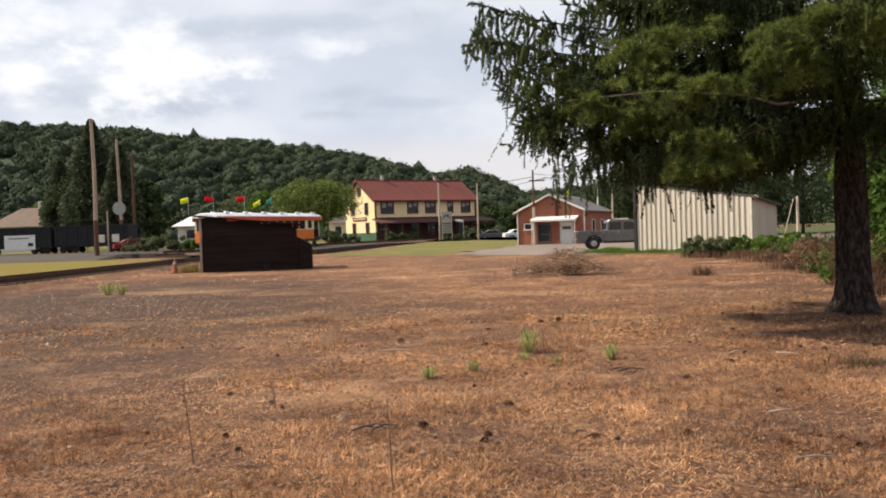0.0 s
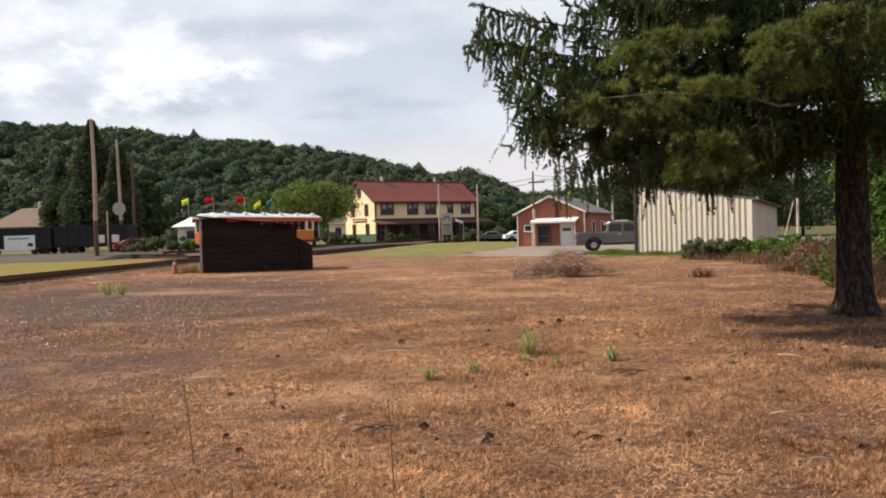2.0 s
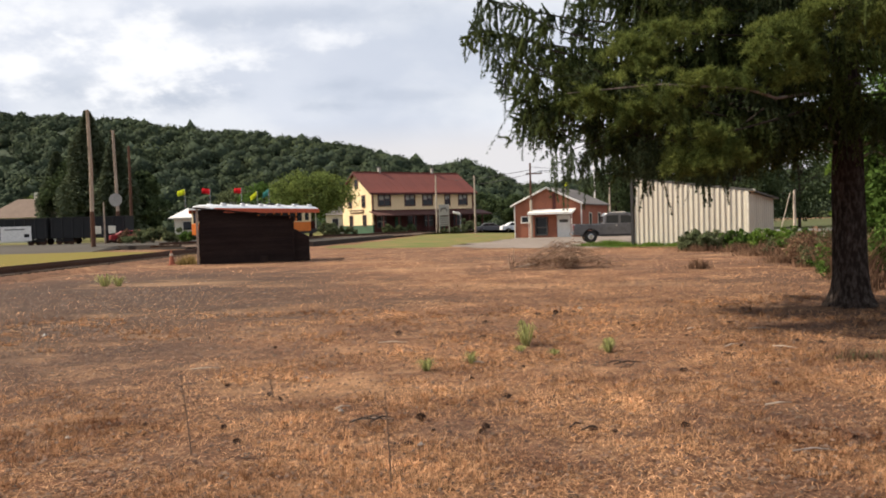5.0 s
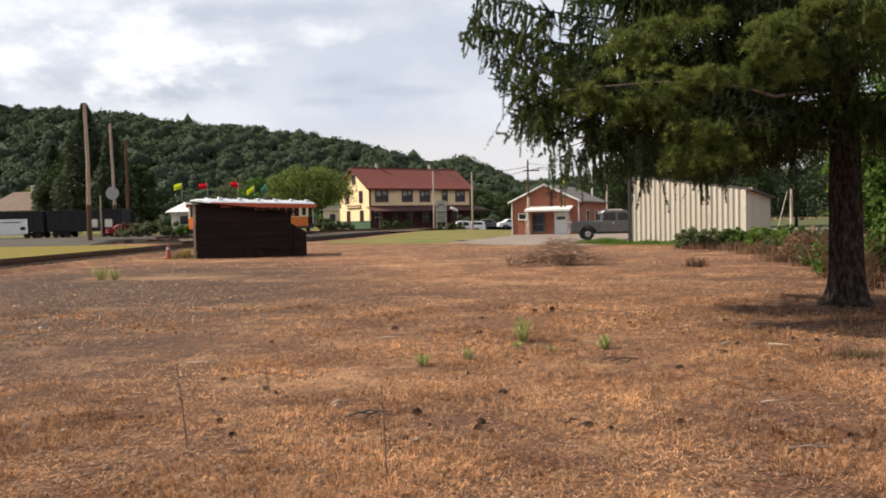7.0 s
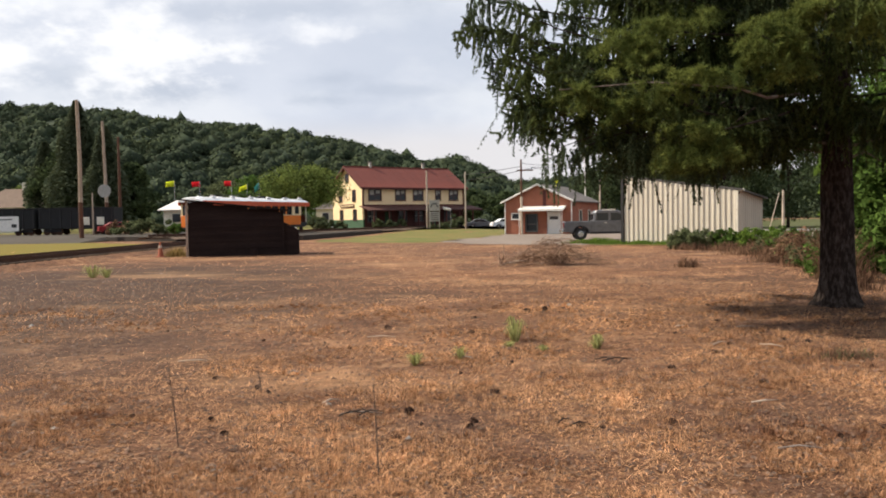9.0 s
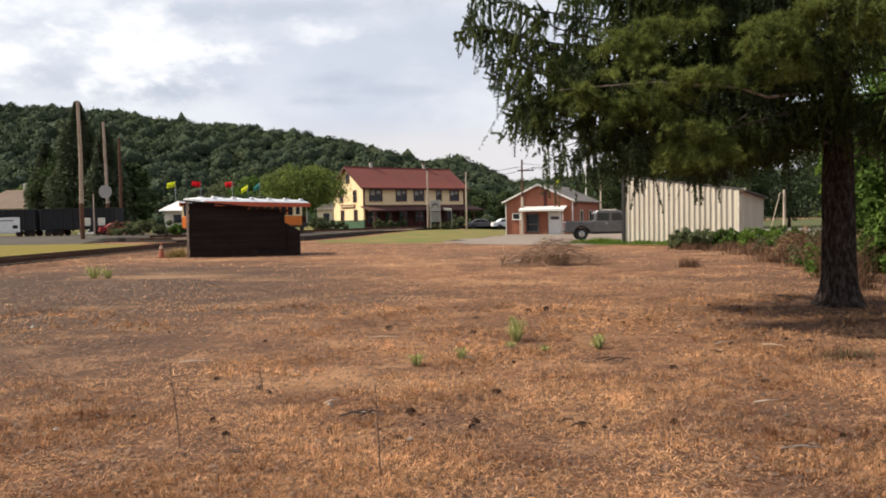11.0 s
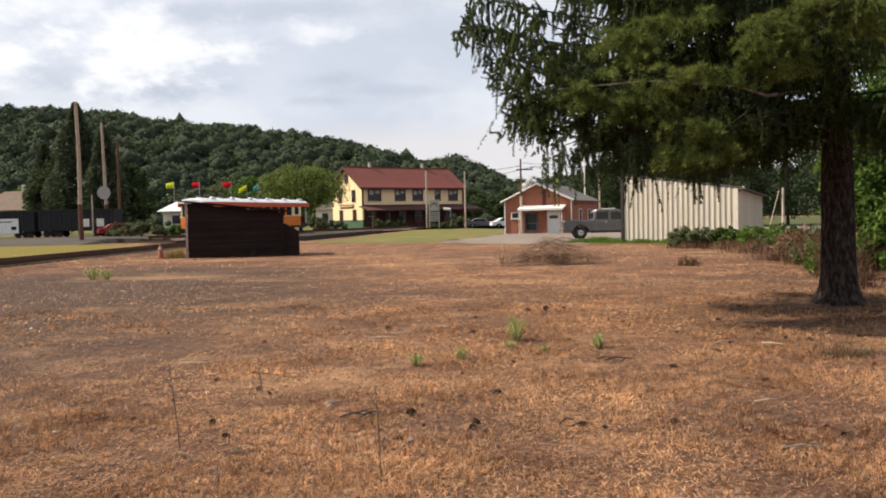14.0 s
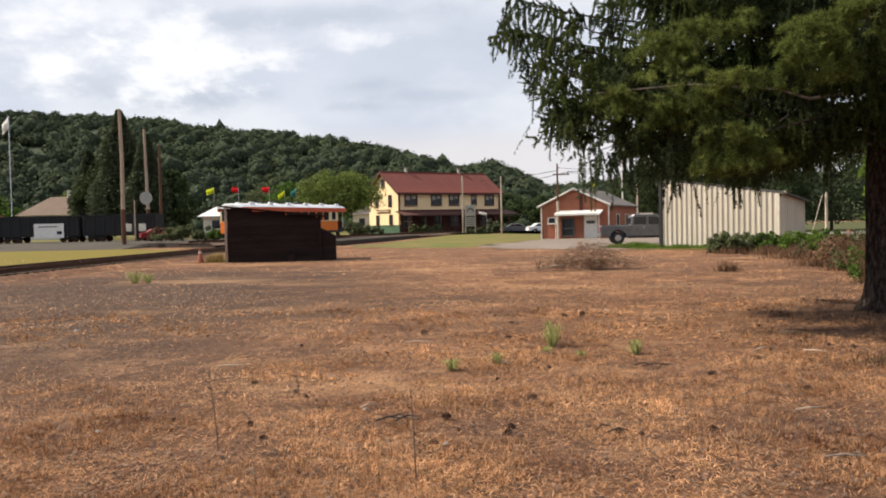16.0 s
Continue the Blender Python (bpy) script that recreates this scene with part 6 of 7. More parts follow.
def kiosk():
    t = thing("kiosk", pose(-28.0, 87, 0.4), "small cream kiosk with a white pyramid roof", "kiosk")
    part("walls", Mesh().box((0, 0, 1.3), (2.3, 2.3, 2.6)), OFFWHITE, t)
    part("roof", Mesh().add([(-1.65, -1.65, 2.65), (1.65, -1.65, 2.65), (1.65, 1.65, 2.65), (-1.65, 1.65, 2.65), (0, 0, 3.7), (-1.65, -1.65, 2.55), (1.65, -1.65, 2.55), (1.65, 1.65, 2.55), (-1.65, 1.65, 2.55)], [(0, 1, 4), (1, 2, 4), (2, 3, 4), (3, 0, 4), (0, 5, 6, 1), (1, 6, 7, 2), (2, 7, 8, 3), (3, 8, 5, 0), (8, 7, 6, 5)]), WHITEP, t, "white pyramid roof")
    w = part("window", Mesh().box((0.25, -1.17, 1.75), (0.9, 0.06, 0.9)), DARKTRIM, t)
    part("pane", Mesh().box((0.25, -1.2, 1.75), (0.76, 0.03, 0.76)), GLASS, w)
    part("door", Mesh().box((-1.17, 0, 1.05), (0.06, 0.9, 2.1)), GREENW, t)


kiosk()
for i, (x, y, sx, h, mt) in enumerate([(-33.0, 86.5, 1.6, 2.1, LEAF_D), (-30.4, 85.0, 1.5, 1.9, LEAF_D), (-28.4, 84.0, 1.2, 1.5, LEAF_D), (-26.3, 83, 1.2, 1.5, LEAF), (-35.4, 90, 1.3, 1.6, FERN), (-13.0, 88.5, 1.2, 1.6, LEAF_D), (-11.4, 92, 1.2, 1.3, LEAF_D)]):
    bush((x, y, 0.4), sx, 1.0, h, mt, "dark green shrub in the station yard", 300 + i, leaf=0.16, n=22, per=90)
for i, (x, y, s, h) in enumerate([(-7.6, 107.5, 0.9, 1.5), (-6.2, 107.6, 0.8, 1.2), (0.4, 103, 1.3, 0.7), (1.7, 103.4, 1.0, 0.8), (-5.0, 109, 0.8, 1.4), (3.0, 110, 1.0, 2.0)]):
    bush((x, y, 0.38), s, 0.6, h, LEAF_D, "dark shrub beside the station porch", 320 + i, leaf=0.15, n=18, per=80)


def board_sign():
    t = thing("sign_board", pose(-0.2, 102.5, 0.36), "tall two-panel white sign before the station", "sign")
    for x in (-0.62, 0.62):
        part("post", Mesh().box((x, 0.06, 1.85), (0.12, 0.1, 3.7)), PALEPOLE, t)
    u = part("panel", Mesh().box((0, 0, 2.95), (1.3, 0.08, 1.4), bev=0.02), CONCRETE, t, "upper panel with a dark emblem")
    part("emblem", Mesh().tube([(-0.5, -0.06, 2.75), (-0.25, -0.06, 3.15), (0.2, -0.06, 3.2), (0.45, -0.06, 2.75)], [0.09, 0.1, 0.1, 0.09], 5), DARKTRIM, u)
    l = part("panel", Mesh().box((0, 0, 1.5), (1.3, 0.08, 1.2), bev=0.02), CONCRETE, t, "lower grey panel")
    for i in range(4):
        part("text_bar", Mesh().box((0, -0.05, 1.9 - i * 0.26), (1.0, 0.02, 0.1)), DARKTRIM, l)


board_sign()
cs = thing("crossing_signal", pose(-37.6, 88, 0.35), "thin wooden post with white signal boxes beside the crossing", "signal")
part("post", Mesh().tube([(0, 0, 0), (0, 0, 4.7)], [0.1, 0.08], 8), POLEWOOD, cs)
for dx in (-0.75, 0.85):
    part("signal_box", Mesh().box((dx, -0.1, 1.65), (0.75, 0.2, 0.85), bev=0.03), OFFWHITE, cs)
part("bar", Mesh().box((0, -0.05, 1.65), (1.6, 0.06, 0.08)), DARKTRIM, cs)


def traffic_cone(loc):
    t = thing("traffic_cone", pose(*loc), "faded orange traffic cone with a pale band by the track", "traffic cone")
    part("base", Mesh().box((0, 0, 0.02), (0.38, 0.38, 0.04), bev=0.01), CONE, t)
    part("cone", Mesh().tube([(0, 0, 0.04), (0, 0, 0.72)], [0.14, 0.03], 16), CONE, t)
    part("band", Mesh().tube([(0, 0, 0.44), (0, 0, 0.56)], [0.092, 0.073], 16), PALEPOLE, t, "pale reflective band")


traffic_cone((-13.1, 38.0, 0))
dry_clump((-12.4, 38.3, 0), 0.6, 0.4, 0.55, 420, 172, "yellow dry grass tuft beside the traffic cone", DRYTUFT)


def house(x, y, L, W, e, a, wall, roofm, label):
    t = thing("house", pose(x, y, 0.4), label, "house")
    part("wall", Mesh().slab([(-L / 2, 0), (L / 2, 0), (L / 2, e), (-L / 2, e)], -W / 2, W / 2), wall, t)
    part("roof", Mesh().add([(-L / 2 - 0.5, -W / 2 - 0.5, e - 0.1), (L / 2 + 0.5, -W / 2 - 0.5, e - 0.1), (L / 2 + 0.5, W / 2 + 0.5, e - 0.1), (-L / 2 - 0.5, W / 2 + 0.5, e - 0.1), (-L / 2 + W / 2.2, 0, a), (L / 2 - 0.6, 0, a)], [(0, 1, 5, 4), (1, 2, 5), (2, 3, 4, 5), (3, 0, 4), (3, 2, 1, 0)]), roofm, t)
    for i in (-1, 1):
        o = part("window", Mesh().box((i * L / 4, -W / 2 - 0.02, e * 0.6), (1.1, 0.08, 1.3)), WHITEP, t)
        part("pane", Mesh().box((i * L / 4, -W / 2 - 0.05, e * 0.6), (0.9, 0.06, 1.1)), GLASS, o)
    return t


TANROOF = material("tan_shingle", (0.20, 0.145, 0.11), (0.16, 0.115, 0.09), scale=0.8, fine=12, rough=0.95)
hs = house(-73.5, 140, 10, 8, 4.4, 7.6, OFFWHITE, TANROOF, "low cream house with a tan hipped roof behind the railcars")
part("chimney", Mesh().box((2.0, 0, 8.0), (0.6, 0.6, 1.4)), OFFWHITE, hs)
house(-88, 135, 12, 8, 3.2, 5.4, OFFWHITE, REDROOF, "low house with a red-brown roof behind the railcars")
house(-14.9, 121, 5.5, 6, 3.0, 4.7, OFFWHITE, ROOFDARK, "small cream house with a grey roof beside the station")


# ---- vehicles ----
def wheel(parent, x, y, r, w=0.24):
    o = part("wheel", Mesh().tube([(x, y - w / 2, r), (x, y - w / 2 + 0.03, r), (x, y + w / 2 - 0.03, r), (x, y + w / 2, r)], [r * 0.93, r, r, r * 0.93], 22), RUBBER, parent)
    s = -1 if y < 0 else 1
    part("rim", Mesh().tube([(x, y + s * (w / 2 + 0.004), r), (x, y + s * (w / 2 + 0.02), r)], [r * 0.5, r * 0.42], 14), CHROME, o)
    return o


def body_mesh(outline, width, inset=0.06):
    """A side outline (x, z) given width, its rim drawn in for rounded shoulders."""
    m = Mesh()
    n = len(outline)
    cx = sum(p[0] for p in outline) / n
    cz = sum(p[1] for p in outline) / n
    vs = []
    for y, k in ((-width / 2, 1), (-width / 2 + inset, 0), (width / 2 - inset, 0), (width / 2, 1)):
        for x, z in outline:
            d = math.hypot(x - cx, z - cz)
            f = 1 - k * inset * 0.8 / d
            vs.append((cx + (x - cx) * f, y, cz + (z - cz) * f))
    fs = [tuple(range(n)), tuple(range(4 * n - 1, 3 * n - 1, -1))]
    for l in range(3):
        fs += [(l * n + (i + 1) % n, l * n + i, (l + 1) * n + i, (l + 1) * n + (i + 1) % n) for i in range(n)]
    return m.add(vs, fs)


def side_glass(parent, quads, y):
    for q in quads:
        for s in (-1, 1):
            vs = [(x, s * (y + 0.004), z) for x, z in q] + [(x, s * (y - 0.02), z) for x, z in q]
            n = len(q)
            part("window", Mesh().add(vs, [tuple(range(n)), tuple(range(2 * n - 1, n - 1, -1))] + [(i, (i + 1) % n, n + (i + 1) % n, n + i) for i in range(n)]), GLASS, parent)


def pickup(m, paint, label, cap=False, rack=False):
    """Nose towards +x, 5.7 m long; the origin lies under its middle."""
    t = thing("pickup_truck", m, label, "pickup truck")
    low = [(-2.8, 0.55), (-2.85, 0.75), (-2.83, 1.18), (-2.75, 1.22), (-0.55, 1.24), (1.35, 1.22), (2.3, 1.16), (2.68, 1.02), (2.75, 0.7), (2.7, 0.5), (2.35, 0.42), (2.25, 0.72), (1.98, 0.9), (1.6, 0.9), (1.35, 0.72), (1.25, 0.42), (-1.2, 0.42), (-1.3, 0.72), (-1.55, 0.9), (-1.93, 0.9), (-2.18, 0.72), (-2.28, 0.5)]
    part("body", body_mesh(low, 1.98), paint, t)
    cab = [(-0.92, 1.2), (-0.86, 1.78), (-0.72, 1.92), (0.7, 1.92), (0.9, 1.84), (1.5, 1.2)]
    part("cab", body_mesh(cab, 1.7, 0.1), paint, t)
    side_glass(t, [[(-0.72, 1.27), (-0.68, 1.75), (0.06, 1.77), (0.06, 1.27)], [(0.22, 1.27), (0.22, 1.76), (0.74, 1.75), (1.25, 1.27)]], 0.851)
    part("rear_window", Mesh().box((-0.90, 0, 1.5), (0.05, 1.3, 0.4)), GLASS, t)
    part("windscreen", Mesh().add([(0.98, -0.7, 1.8), (0.98, 0.7, 1.8), (1.55, 0.75, 1.25), (1.55, -0.75, 1.25), (0.9, 0, 1.5)], [(0, 3, 2, 1), (0, 1, 4), (1, 2, 4), (2, 3, 4), (3, 0, 4)]), GLASS, t)
    if cap:
        part("bed_cap", body_mesh([(-2.8, 1.2), (-2.7, 1.72), (-2.55, 1.8), (-1.0, 1.86), (-0.95, 1.2)], 1.75, 0.08), paint, t, "white canopy over the bed")
        side_glass(t, [[(-2.5, 1.38), (-2.45, 1.7), (-1.1, 1.74), (-1.1, 1.38)]], 0.876)
    else:
        part("bed", Mesh().box((-1.85, 0, 1.235), (1.75, 1.6, 0.03)), BLACKM, t)
    if rack:
        part("roof_rack", Mesh().box((0.1, -0.65, 1.96), (0.9, 0.05, 0.08)).box((0.1, 0.65, 1.96), (0.9, 0.05, 0.08)).box((-0.2, 0, 1.98), (0.08, 1.4, 0.06)).box((0.4, 0, 1.98), (0.08, 1.4, 0.06)), CHROME, t)
    part("rear_bumper", Mesh().box((-2.9, 0, 0.6), (0.16, 1.85, 0.2), bev=0.04), CHROME, t)
    part("front_bumper", Mesh().box((2.78, 0, 0.58), (0.14, 1.9, 0.24), bev=0.05), CHROME, t)
    for s in (-1, 1):
        part("tail_light", Mesh().box((-2.83, s * 0.88, 1.0), (0.08, 0.16, 0.36), bev=0.02), REDCAR, t)
        part("headlight", Mesh().box((2.68, s * 0.75, 0.92), (0.12, 0.32, 0.22), bev=0.03), WHITEP, t)
        part("mirror", Mesh().box((0.95, s * 1.0, 1.35), (0.12, 0.22, 0.18), bev=0.03), BLACKM, t)
        part("door_handle", Mesh().box((-0.1, s * 0.995, 1.1), (0.16, 0.02, 0.04)), CHROME, t)
        for x in (1.79, -1.74):
            wheel(t, x, s * 0.86, 0.4)
    for s in (-1, 1):
        part("rocker", Mesh().box((0.02, s * 0.985, 0.47), (2.3, 0.04, 0.14), bev=0.01), BLACKM, t)
        part("side_crease", Mesh().box((-0.2, s * 0.992, 1.0), (4.6, 0.02, 0.03)), paint, t)
        for x in (1.79, -1.74):
            arc = [(x + 0.5 * math.cos(a), s * 0.985, 0.42 + 0.5 * math.sin(a)) for a in [math.pi * j / 10 for j in range(11)]]
            part("arch_lip", Mesh().tube(arc, [0.045] * 11, 6), BLACKM, t)
    part("tailgate", Mesh().box((-2.86, 0, 0.96), (0.03, 1.5, 0.42), bev=0.01), paint, t)
    part("underside", Mesh().box((0, 0, 0.55), (4.6, 1.3, 0.25)), BLACKM, t)
    return t


def sedan(m, paint, label, group=""):
    """Nose towards +x, 4.6 m long."""
    t = thing("car", m, label, "car", group)
    low = [(-2.25, 0.4), (-2.3, 0.7), (-2.2, 0.95), (-1.6, 1.0), (1.0, 0.98), (2.0, 0.85), (2.28, 0.65), (2.25, 0.35), (1.82, 0.3), (1.75, 0.52), (1.5, 0.66), (1.2, 0.66), (0.95, 0.52), (0.88, 0.3), (-0.95, 0.3), (-1.02, 0.52), (-1.25, 0.66), (-1.55, 0.66), (-1.8, 0.52), (-1.87, 0.32)]
    part("body", body_mesh(low, 1.78), paint, t)
    part("cabin", body_mesh([(-1.75, 0.96), (-1.1, 1.38), (-0.8, 1.44), (0.1, 1.44), (0.35, 1.38), (1.1, 0.96)], 1.5, 0.12), paint, t)
    side_glass(t, [[(-1.35, 1.02), (-0.95, 1.34), (-0.45, 1.37), (-0.45, 1.02)], [(-0.37, 1.02), (-0.37, 1.37), (0.12, 1.36), (0.75, 1.02)]], 0.752)
    part("windscreen", Mesh().add([(0.4, -0.62, 1.36), (0.4, 0.62, 1.36), (1.1, 0.68, 1.0), (1.1, -0.68, 1.0), (0.5, 0, 1.1)], [(0, 3, 2, 1), (0, 1, 4), (1, 2, 4), (2, 3, 4), (3, 0, 4)]), GLASS, t)
    for s in (-1, 1):
        part("headlight", Mesh().box((2.15, s * 0.65, 0.68), (0.14, 0.32, 0.14), bev=0.03), WHITEP, t)
        part("tail_light", Mesh().box((-2.24, s * 0.68, 0.8), (0.08, 0.3, 0.16), bev=0.02), REDCAR, t)
        for x in (1.35, -1.41):
            wheel(t, x, s * 0.78, 0.32, 0.2)
    part("bumper", Mesh().box((-2.28, 0, 0.48), (0.1, 1.6, 0.2), bev=0.04), paint, t)
    return t


pickup(pose(11.25, 53.0, 0.04, 0, 0, -4), GREYCAR, "dark grey pickup truck parked on gravel beside the shed", rack=True)
for i, (x, y, p, l) in enumerate([(6.6, 115, GREYCAR, "grey parked car beyond the station lawn"), (10.0, 113, WHITECAR, "white parked car beyond the station lawn"), (12.6, 116.5, GREYCAR, "grey parked car beyond the station lawn"), (-37.4, 94.6, REDCAR, "red car parked by the crossing")]):
    sedan(pose(x, y, 0.42 if x < 0 else ground_z(x, y) + 0.04, 0, 0, 10 * i), p, l, "parked cars")
RED_CAR = sedan(pose(20, 102, -0.56), REDCAR, "red car driving along the road behind the shed")
WHITE_TRUCK = pickup(pose(60, 102, -0.56), WHITECAR, "white pickup with a bed canopy driving along the road", cap=True)


# ---- steam behind the brick building ----
def puff(seed, r):
    rng = np.random.default_rng(seed)
    cs = [(*(rng.normal(0, 0.4, 3) * r * np.array([0.45, 0.45, 1.3])), r * 0.4) for _ in range(9)]
    v, f = leaf_cloud(cs, 1, 26, rng, leaf=0.26)
    ob = new("steam_puff", np_mesh("steam_puff", v, f, STEAM))
    return tagged(ob, "white wisp of steam rising behind the brick building", "steam", "steam plume")


PUFFS = [puff(400 + i, 0.70 - 0.04 * i) for i in range(6)]


# ---- dry grass ----
def build_grass():
    rng = np.random.default_rng(9)
    def blades(n, y0, y1, lmin, lmax, w, name, mat, label, bias=1.0):
        y = y0 + (y1 - y0) * rng.random(n) ** bias
        x = rng.uniform(-0.66, 0.66, n) * y
        # tufted: keep more where a coarse field is high
        f = 0.7 * np.sin(x * 2.1 + 1.3 * np.sin(y * 1.7)) + 0.7 * np.sin(y * 2.9 + 1.1 * np.sin(x * 2.3)) + np.sin(x * 17.3 + 3 * np.sin(y * 9.1)) * np.sin(y * 21.7 + 3 * np.sin(x * 11.3)) * 1.6
        bare = np.exp(-(((x + 4.6) / 2.6) ** 2 + ((y - 9.8) / 1.8) ** 2))
        bare = np.maximum(bare, np.exp(-(((x + 11) / 6.0) ** 2 + ((y - 22) / 9.0) ** 2)))
        keep = rng.random(n) < (0.42 + 0.30 * f) * (1 - 0.9 * bare)
        x, y, f = x[keep], y[keep], f[keep]
        k = len(x)
        l = rng.uniform(lmin, lmax, k)
        a = rng.uniform(0, 2 * np.pi, k)
        el = np.abs(rng.normal(0.12, 0.30, k))
        d = np.stack([np.cos(a) * np.cos(el), np.sin(a) * np.cos(el), np.sin(el)], 1)
        sd = np.stack([-np.sin(a), np.cos(a), np.zeros(k)], 1) * (w * rng.uniform(0.6, 1.4, k))[:, None]
        p = np.stack([x, y, rng.uniform(-0.01, 0.02, k)], 1)
        mid = p + d * (l * 0.55)[:, None]
        tip = p + d * l[:, None] * np.array([1, 1, 0.75])
        v = np.stack([p - sd, p + sd, mid + sd * 0.8, mid - sd * 0.8, mid - sd * 0.8, mid + sd * 0.8, tip + sd * 0.1, tip - sd * 0.1], 1)[:, [0, 1, 2, 3, 6, 7]].reshape(-1, 3)
        b = np.arange(k)[:, None] * 6
        f1 = np.concatenate([b + np.array([[0, 1, 2, 3]]), b + np.array([[3, 2, 4, 5]])])
        if y0 >= 10:
            v = np.stack([p - sd, p + sd, tip], 1).reshape(-1, 3)
            f1 = np.arange(3 * k).reshape(-1, 3)
        tagged(new(name, np_mesh(name, v, f1, mat)), label, "grass", kind="stuff")
    blades(250000, 4.0, 10.0, 0.02, 0.075, 0.0021, "dry_grass", BLADE, "short dry straw-coloured mown grass", 0.8)
    blades(200000, 10.0, 24.0, 0.04, 0.11, 0.0055, "dry_grass", BLADE, "short dry straw-coloured mown grass", 0.8)
    blades(70000, 24.0, 48.0, 0.06, 0.16, 0.012, "dry_grass", BLADE, "short dry straw-coloured mown grass", 0.8)
    # small upright tufts that the mower left
    n = 8500
    cy = 4.2 + 11.0 * rng.random(n) ** 1.35
    cx = rng.uniform(-0.62, 0.62, n) * cy
    patch = np.array([noise.noise((a * 0.7, b * 0.7, 2.0)) + 0.5 * noise.noise((a * 2.3, b * 2.3, 6.0)) for a, b in zip(cx, cy)])
    bare = np.exp(-(((cx + 4.6) / 2.6) ** 2 + ((cy - 9.8) / 2.2) ** 2))
    keep = patch - bare > -0.12
    cx, cy = cx[keep], cy[keep]
    per = 30
    i = np.repeat(np.arange(len(cx)), per)
    k = len(i)
    wide = rng.uniform(0.02, 0.06, len(cx))[i]
    a, r = rng.uniform(0, 2 * np.pi, k), np.sqrt(rng.random(k))
    p = np.stack([cx[i] + wide * r * np.cos(a), cy[i] + wide * r * np.sin(a), np.full(k, -0.005)], 1)
    l = rng.uniform(0.03, 0.085, k) * rng.uniform(0.6, 1.3, len(cx))[i]
    lean = rng.uniform(0.2, 1.25, k)
    d = np.stack([np.cos(a) * np.sin(lean), np.sin(a) * np.sin(lean), np.cos(lean)], 1)
    sd = np.stack([-np.sin(a), np.cos(a), np.zeros(k)], 1) * (rng.uniform(0.0011, 0.0026, k) * (0.6 + cy[i] / 11))[:, None]
    v = np.stack([p - sd, p + sd, p + d * l[:, None]], 1).reshape(-1, 3)
    tagged(new("grass_tufts", np_mesh("grass_tufts", v, np.arange(len(v)).reshape(-1, 3), BLADE)), "ragged tufts of dry straw-coloured grass", "grass", kind="stuff")
    # pale gravel showing on the bare patch
    n = 2600
    y = np.abs(rng.normal(11.5, 5.0, n)) + 4.5
    x = -3.2 - 0.36 * (y - 6) + rng.normal(0, 2.6, n)
    s = rng.uniform(0.005, 0.016, n) * (0.6 + y / 16)
    o = np.array([[-1, -0.6, 0], [0.8, -0.8, 0.1], [1, 0.7, 0], [-0.6, 0.9, 0.1], [0.1, 0, 0.6]])
    v = (np.stack([x, y, np.full(n, 0.018)], 1)[:, None, :] + o[None] * s[:, None, None] * rng.uniform(0.6, 1.4, (n, 5, 3))).reshape(-1, 3)
    b = np.arange(n)[:, None] * 5
    f = np.concatenate([b + np.array([[i, (i + 1) % 4, 4]]) for i in range(4)])
    tagged(new("loose_gravel", np_mesh("loose_gravel", v, f, PEBBLE)), "pale pebbles scattered over bare soil", "gravel", kind="stuff")
    # chips, pebbles and dead leaves
    n = 15000
    y = 4.2 + 16 * rng.random(n) ** 1.3
    x = rng.uniform(-0.62, 0.62, n) * y
    s = rng.uniform(0.003, 0.015, n) * (0.7 + y / 12)
    c = np.stack([x, y, s * 0.4 + 0.012], 1)
    o = np.array([[-1, -0.6, 0], [0.8, -0.8, 0.2], [1, 0.7, 0], [-0.6, 0.9, 0.2], [0.1, 0, 0.9]])
    v = (c[:, None, :] + o[None] * s[:, None, None] * rng.uniform(0.6, 1.4, (n, 5, 3))).reshape(-1, 3)
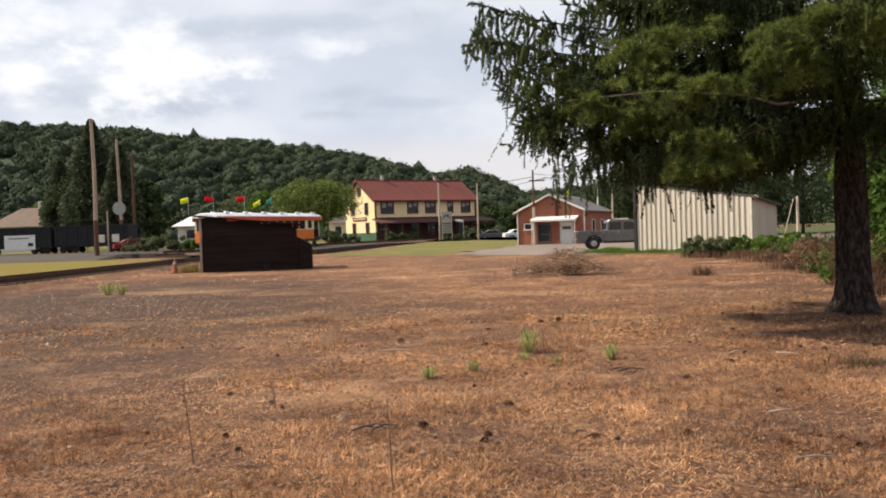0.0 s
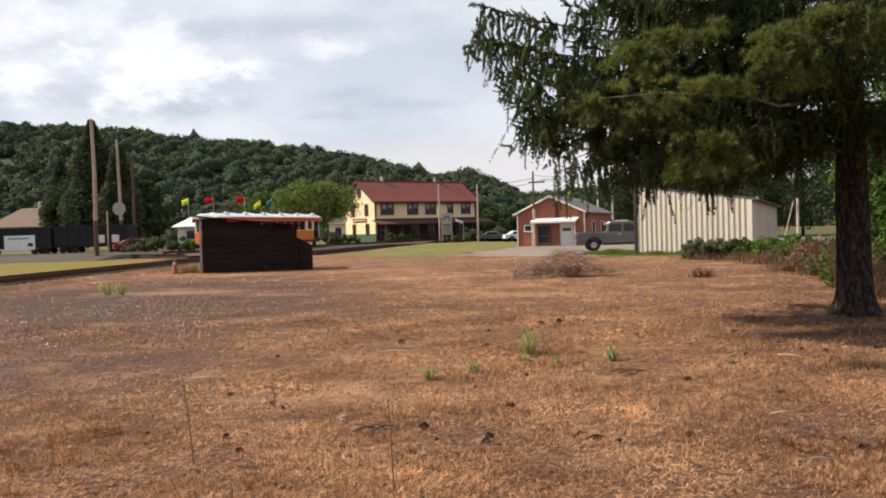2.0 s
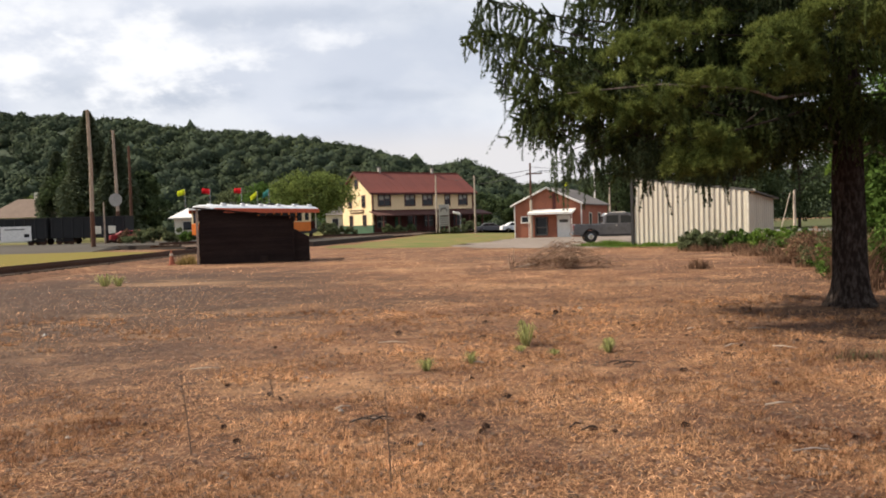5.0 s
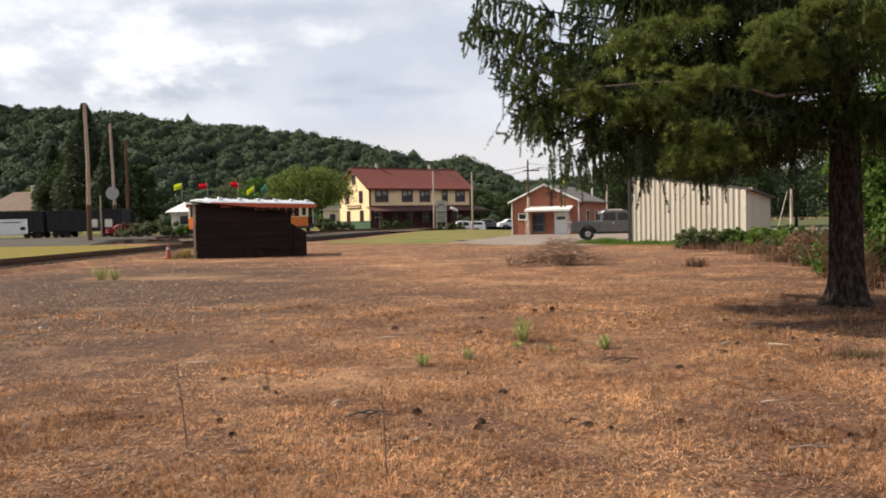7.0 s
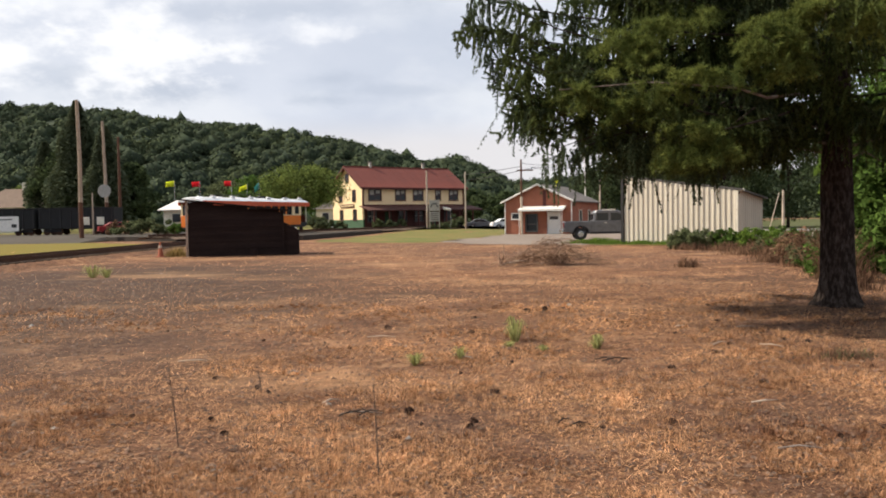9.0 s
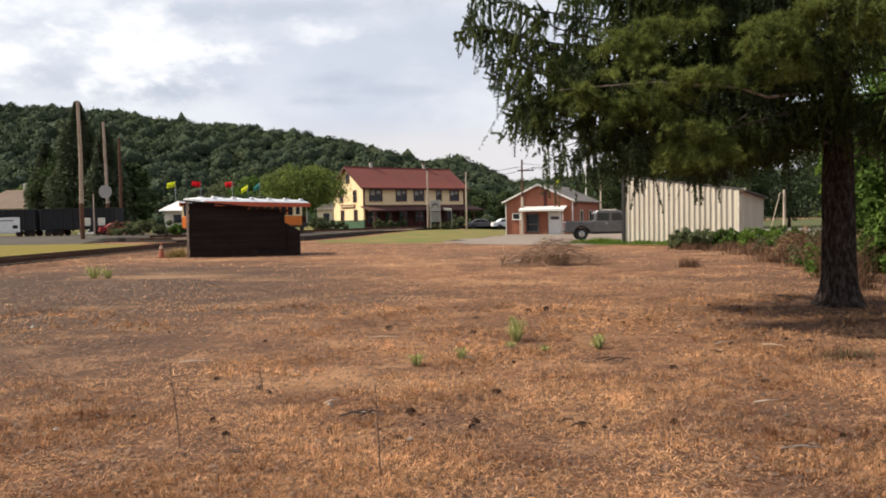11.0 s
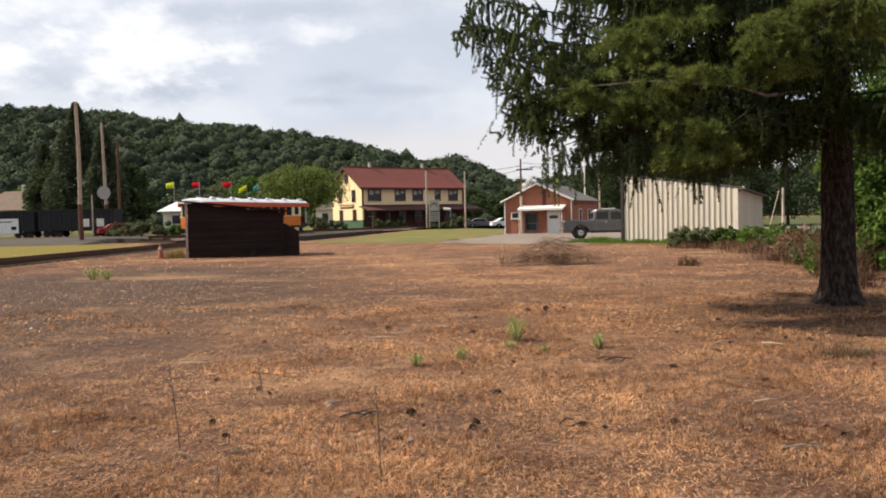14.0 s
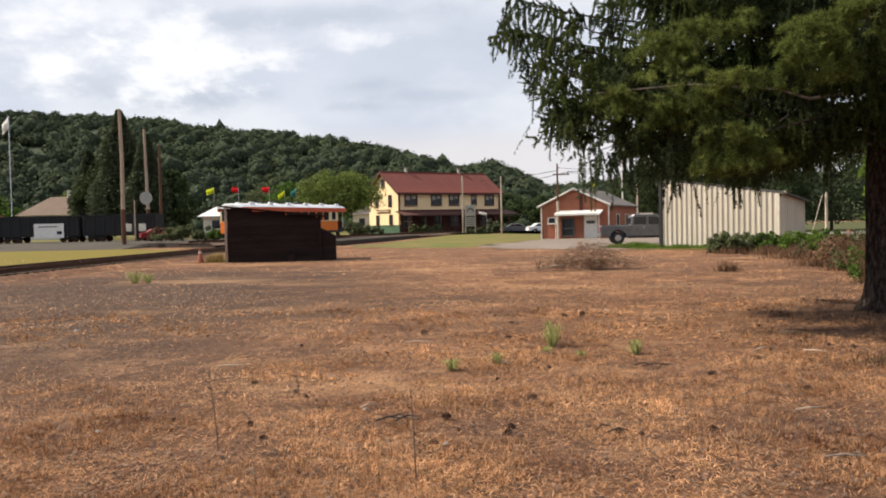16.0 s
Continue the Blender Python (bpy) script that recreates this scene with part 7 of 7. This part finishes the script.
    b = np.arange(n)[:, None] * 5
    f = np.concatenate([b + np.array([[i, (i + 1) % 4, 4]]) for i in range(4)])
    tagged(new("ground_litter", np_mesh("ground_litter", v, f, LITTER)), "scattered dark chips, pebbles and dead leaves", "litter", kind="stuff")


PEBBLE = material("pebbles", (0.24, 0.19, 0.155), (0.12, 0.09, 0.072), scale=2, island=0.5, rough=0.95)
LITTER = material("litter", (0.13, 0.075, 0.05), (0.06, 0.038, 0.03), scale=2, fine=8, c3=(0.16, 0.105, 0.07), island=0.6, rough=0.95)
build_grass()


# ---- what moves ----
def motions():
    # the red car comes from behind the shed and passes to the far side
    walk(RED_CAR, [(t, pose(41.0 + 10.6 * (t - 0.9), 101.5 - 0.75 * (t - 0.9), -0.56, 0, 0, -4)) for t in (0, 0.5, 1, 1.5, 2, 4, 6, 9, 12, 16)])
    walk(WHITE_TRUCK, [(t, pose(47.9 - 12.2 * (t - 3.3), 102.5 + 0.87 * (t - 3.3), -0.56, 0, 0, 176)) for t in (0, 1, 2, 3, 3.5, 4, 4.5, 5, 5.5, 8, 12, 16)])
    for k, strips in enumerate(FLAGS):
        for j, c in enumerate(strips):
            rows = []
            base = c.matrix_basis.copy()
            for i in range(33):
                t = i * 0.5
                a = 16 * math.sin(2.9 * t + 1.7 * k) + 7 * math.sin(5.3 * t + k)
                b = 7 * math.sin(2.3 * t + 2.1 * k)
                if k == 6:
                    a, b = a * 0.4, b * 0.3
                rows.append((t, base @ pose(0, 0, 0, 0, b, a)))
            walk(c, rows)
    for i, p in enumerate(PUFFS):
        t0 = 10.9 + 0.42 * i
        def path(t):
            u = min(max((t - t0) / 1.5, 0), 1)
            w = min(max((t - t0 - 1.5) / 1.1, 0), 1)
            return pose(9.9 + 0.25 * math.sin(i * 2.1) + 0.25 * u + 2.8 * w, 89, 2.6 + 3.1 * u - 3.6 * w * w, 0, 0, 30 * u + 40 * w)
        walk(p, [(t, path(t)) for t in [0] + [10.5 + 0.25 * j for j in range(22)] + [16]])


motions()
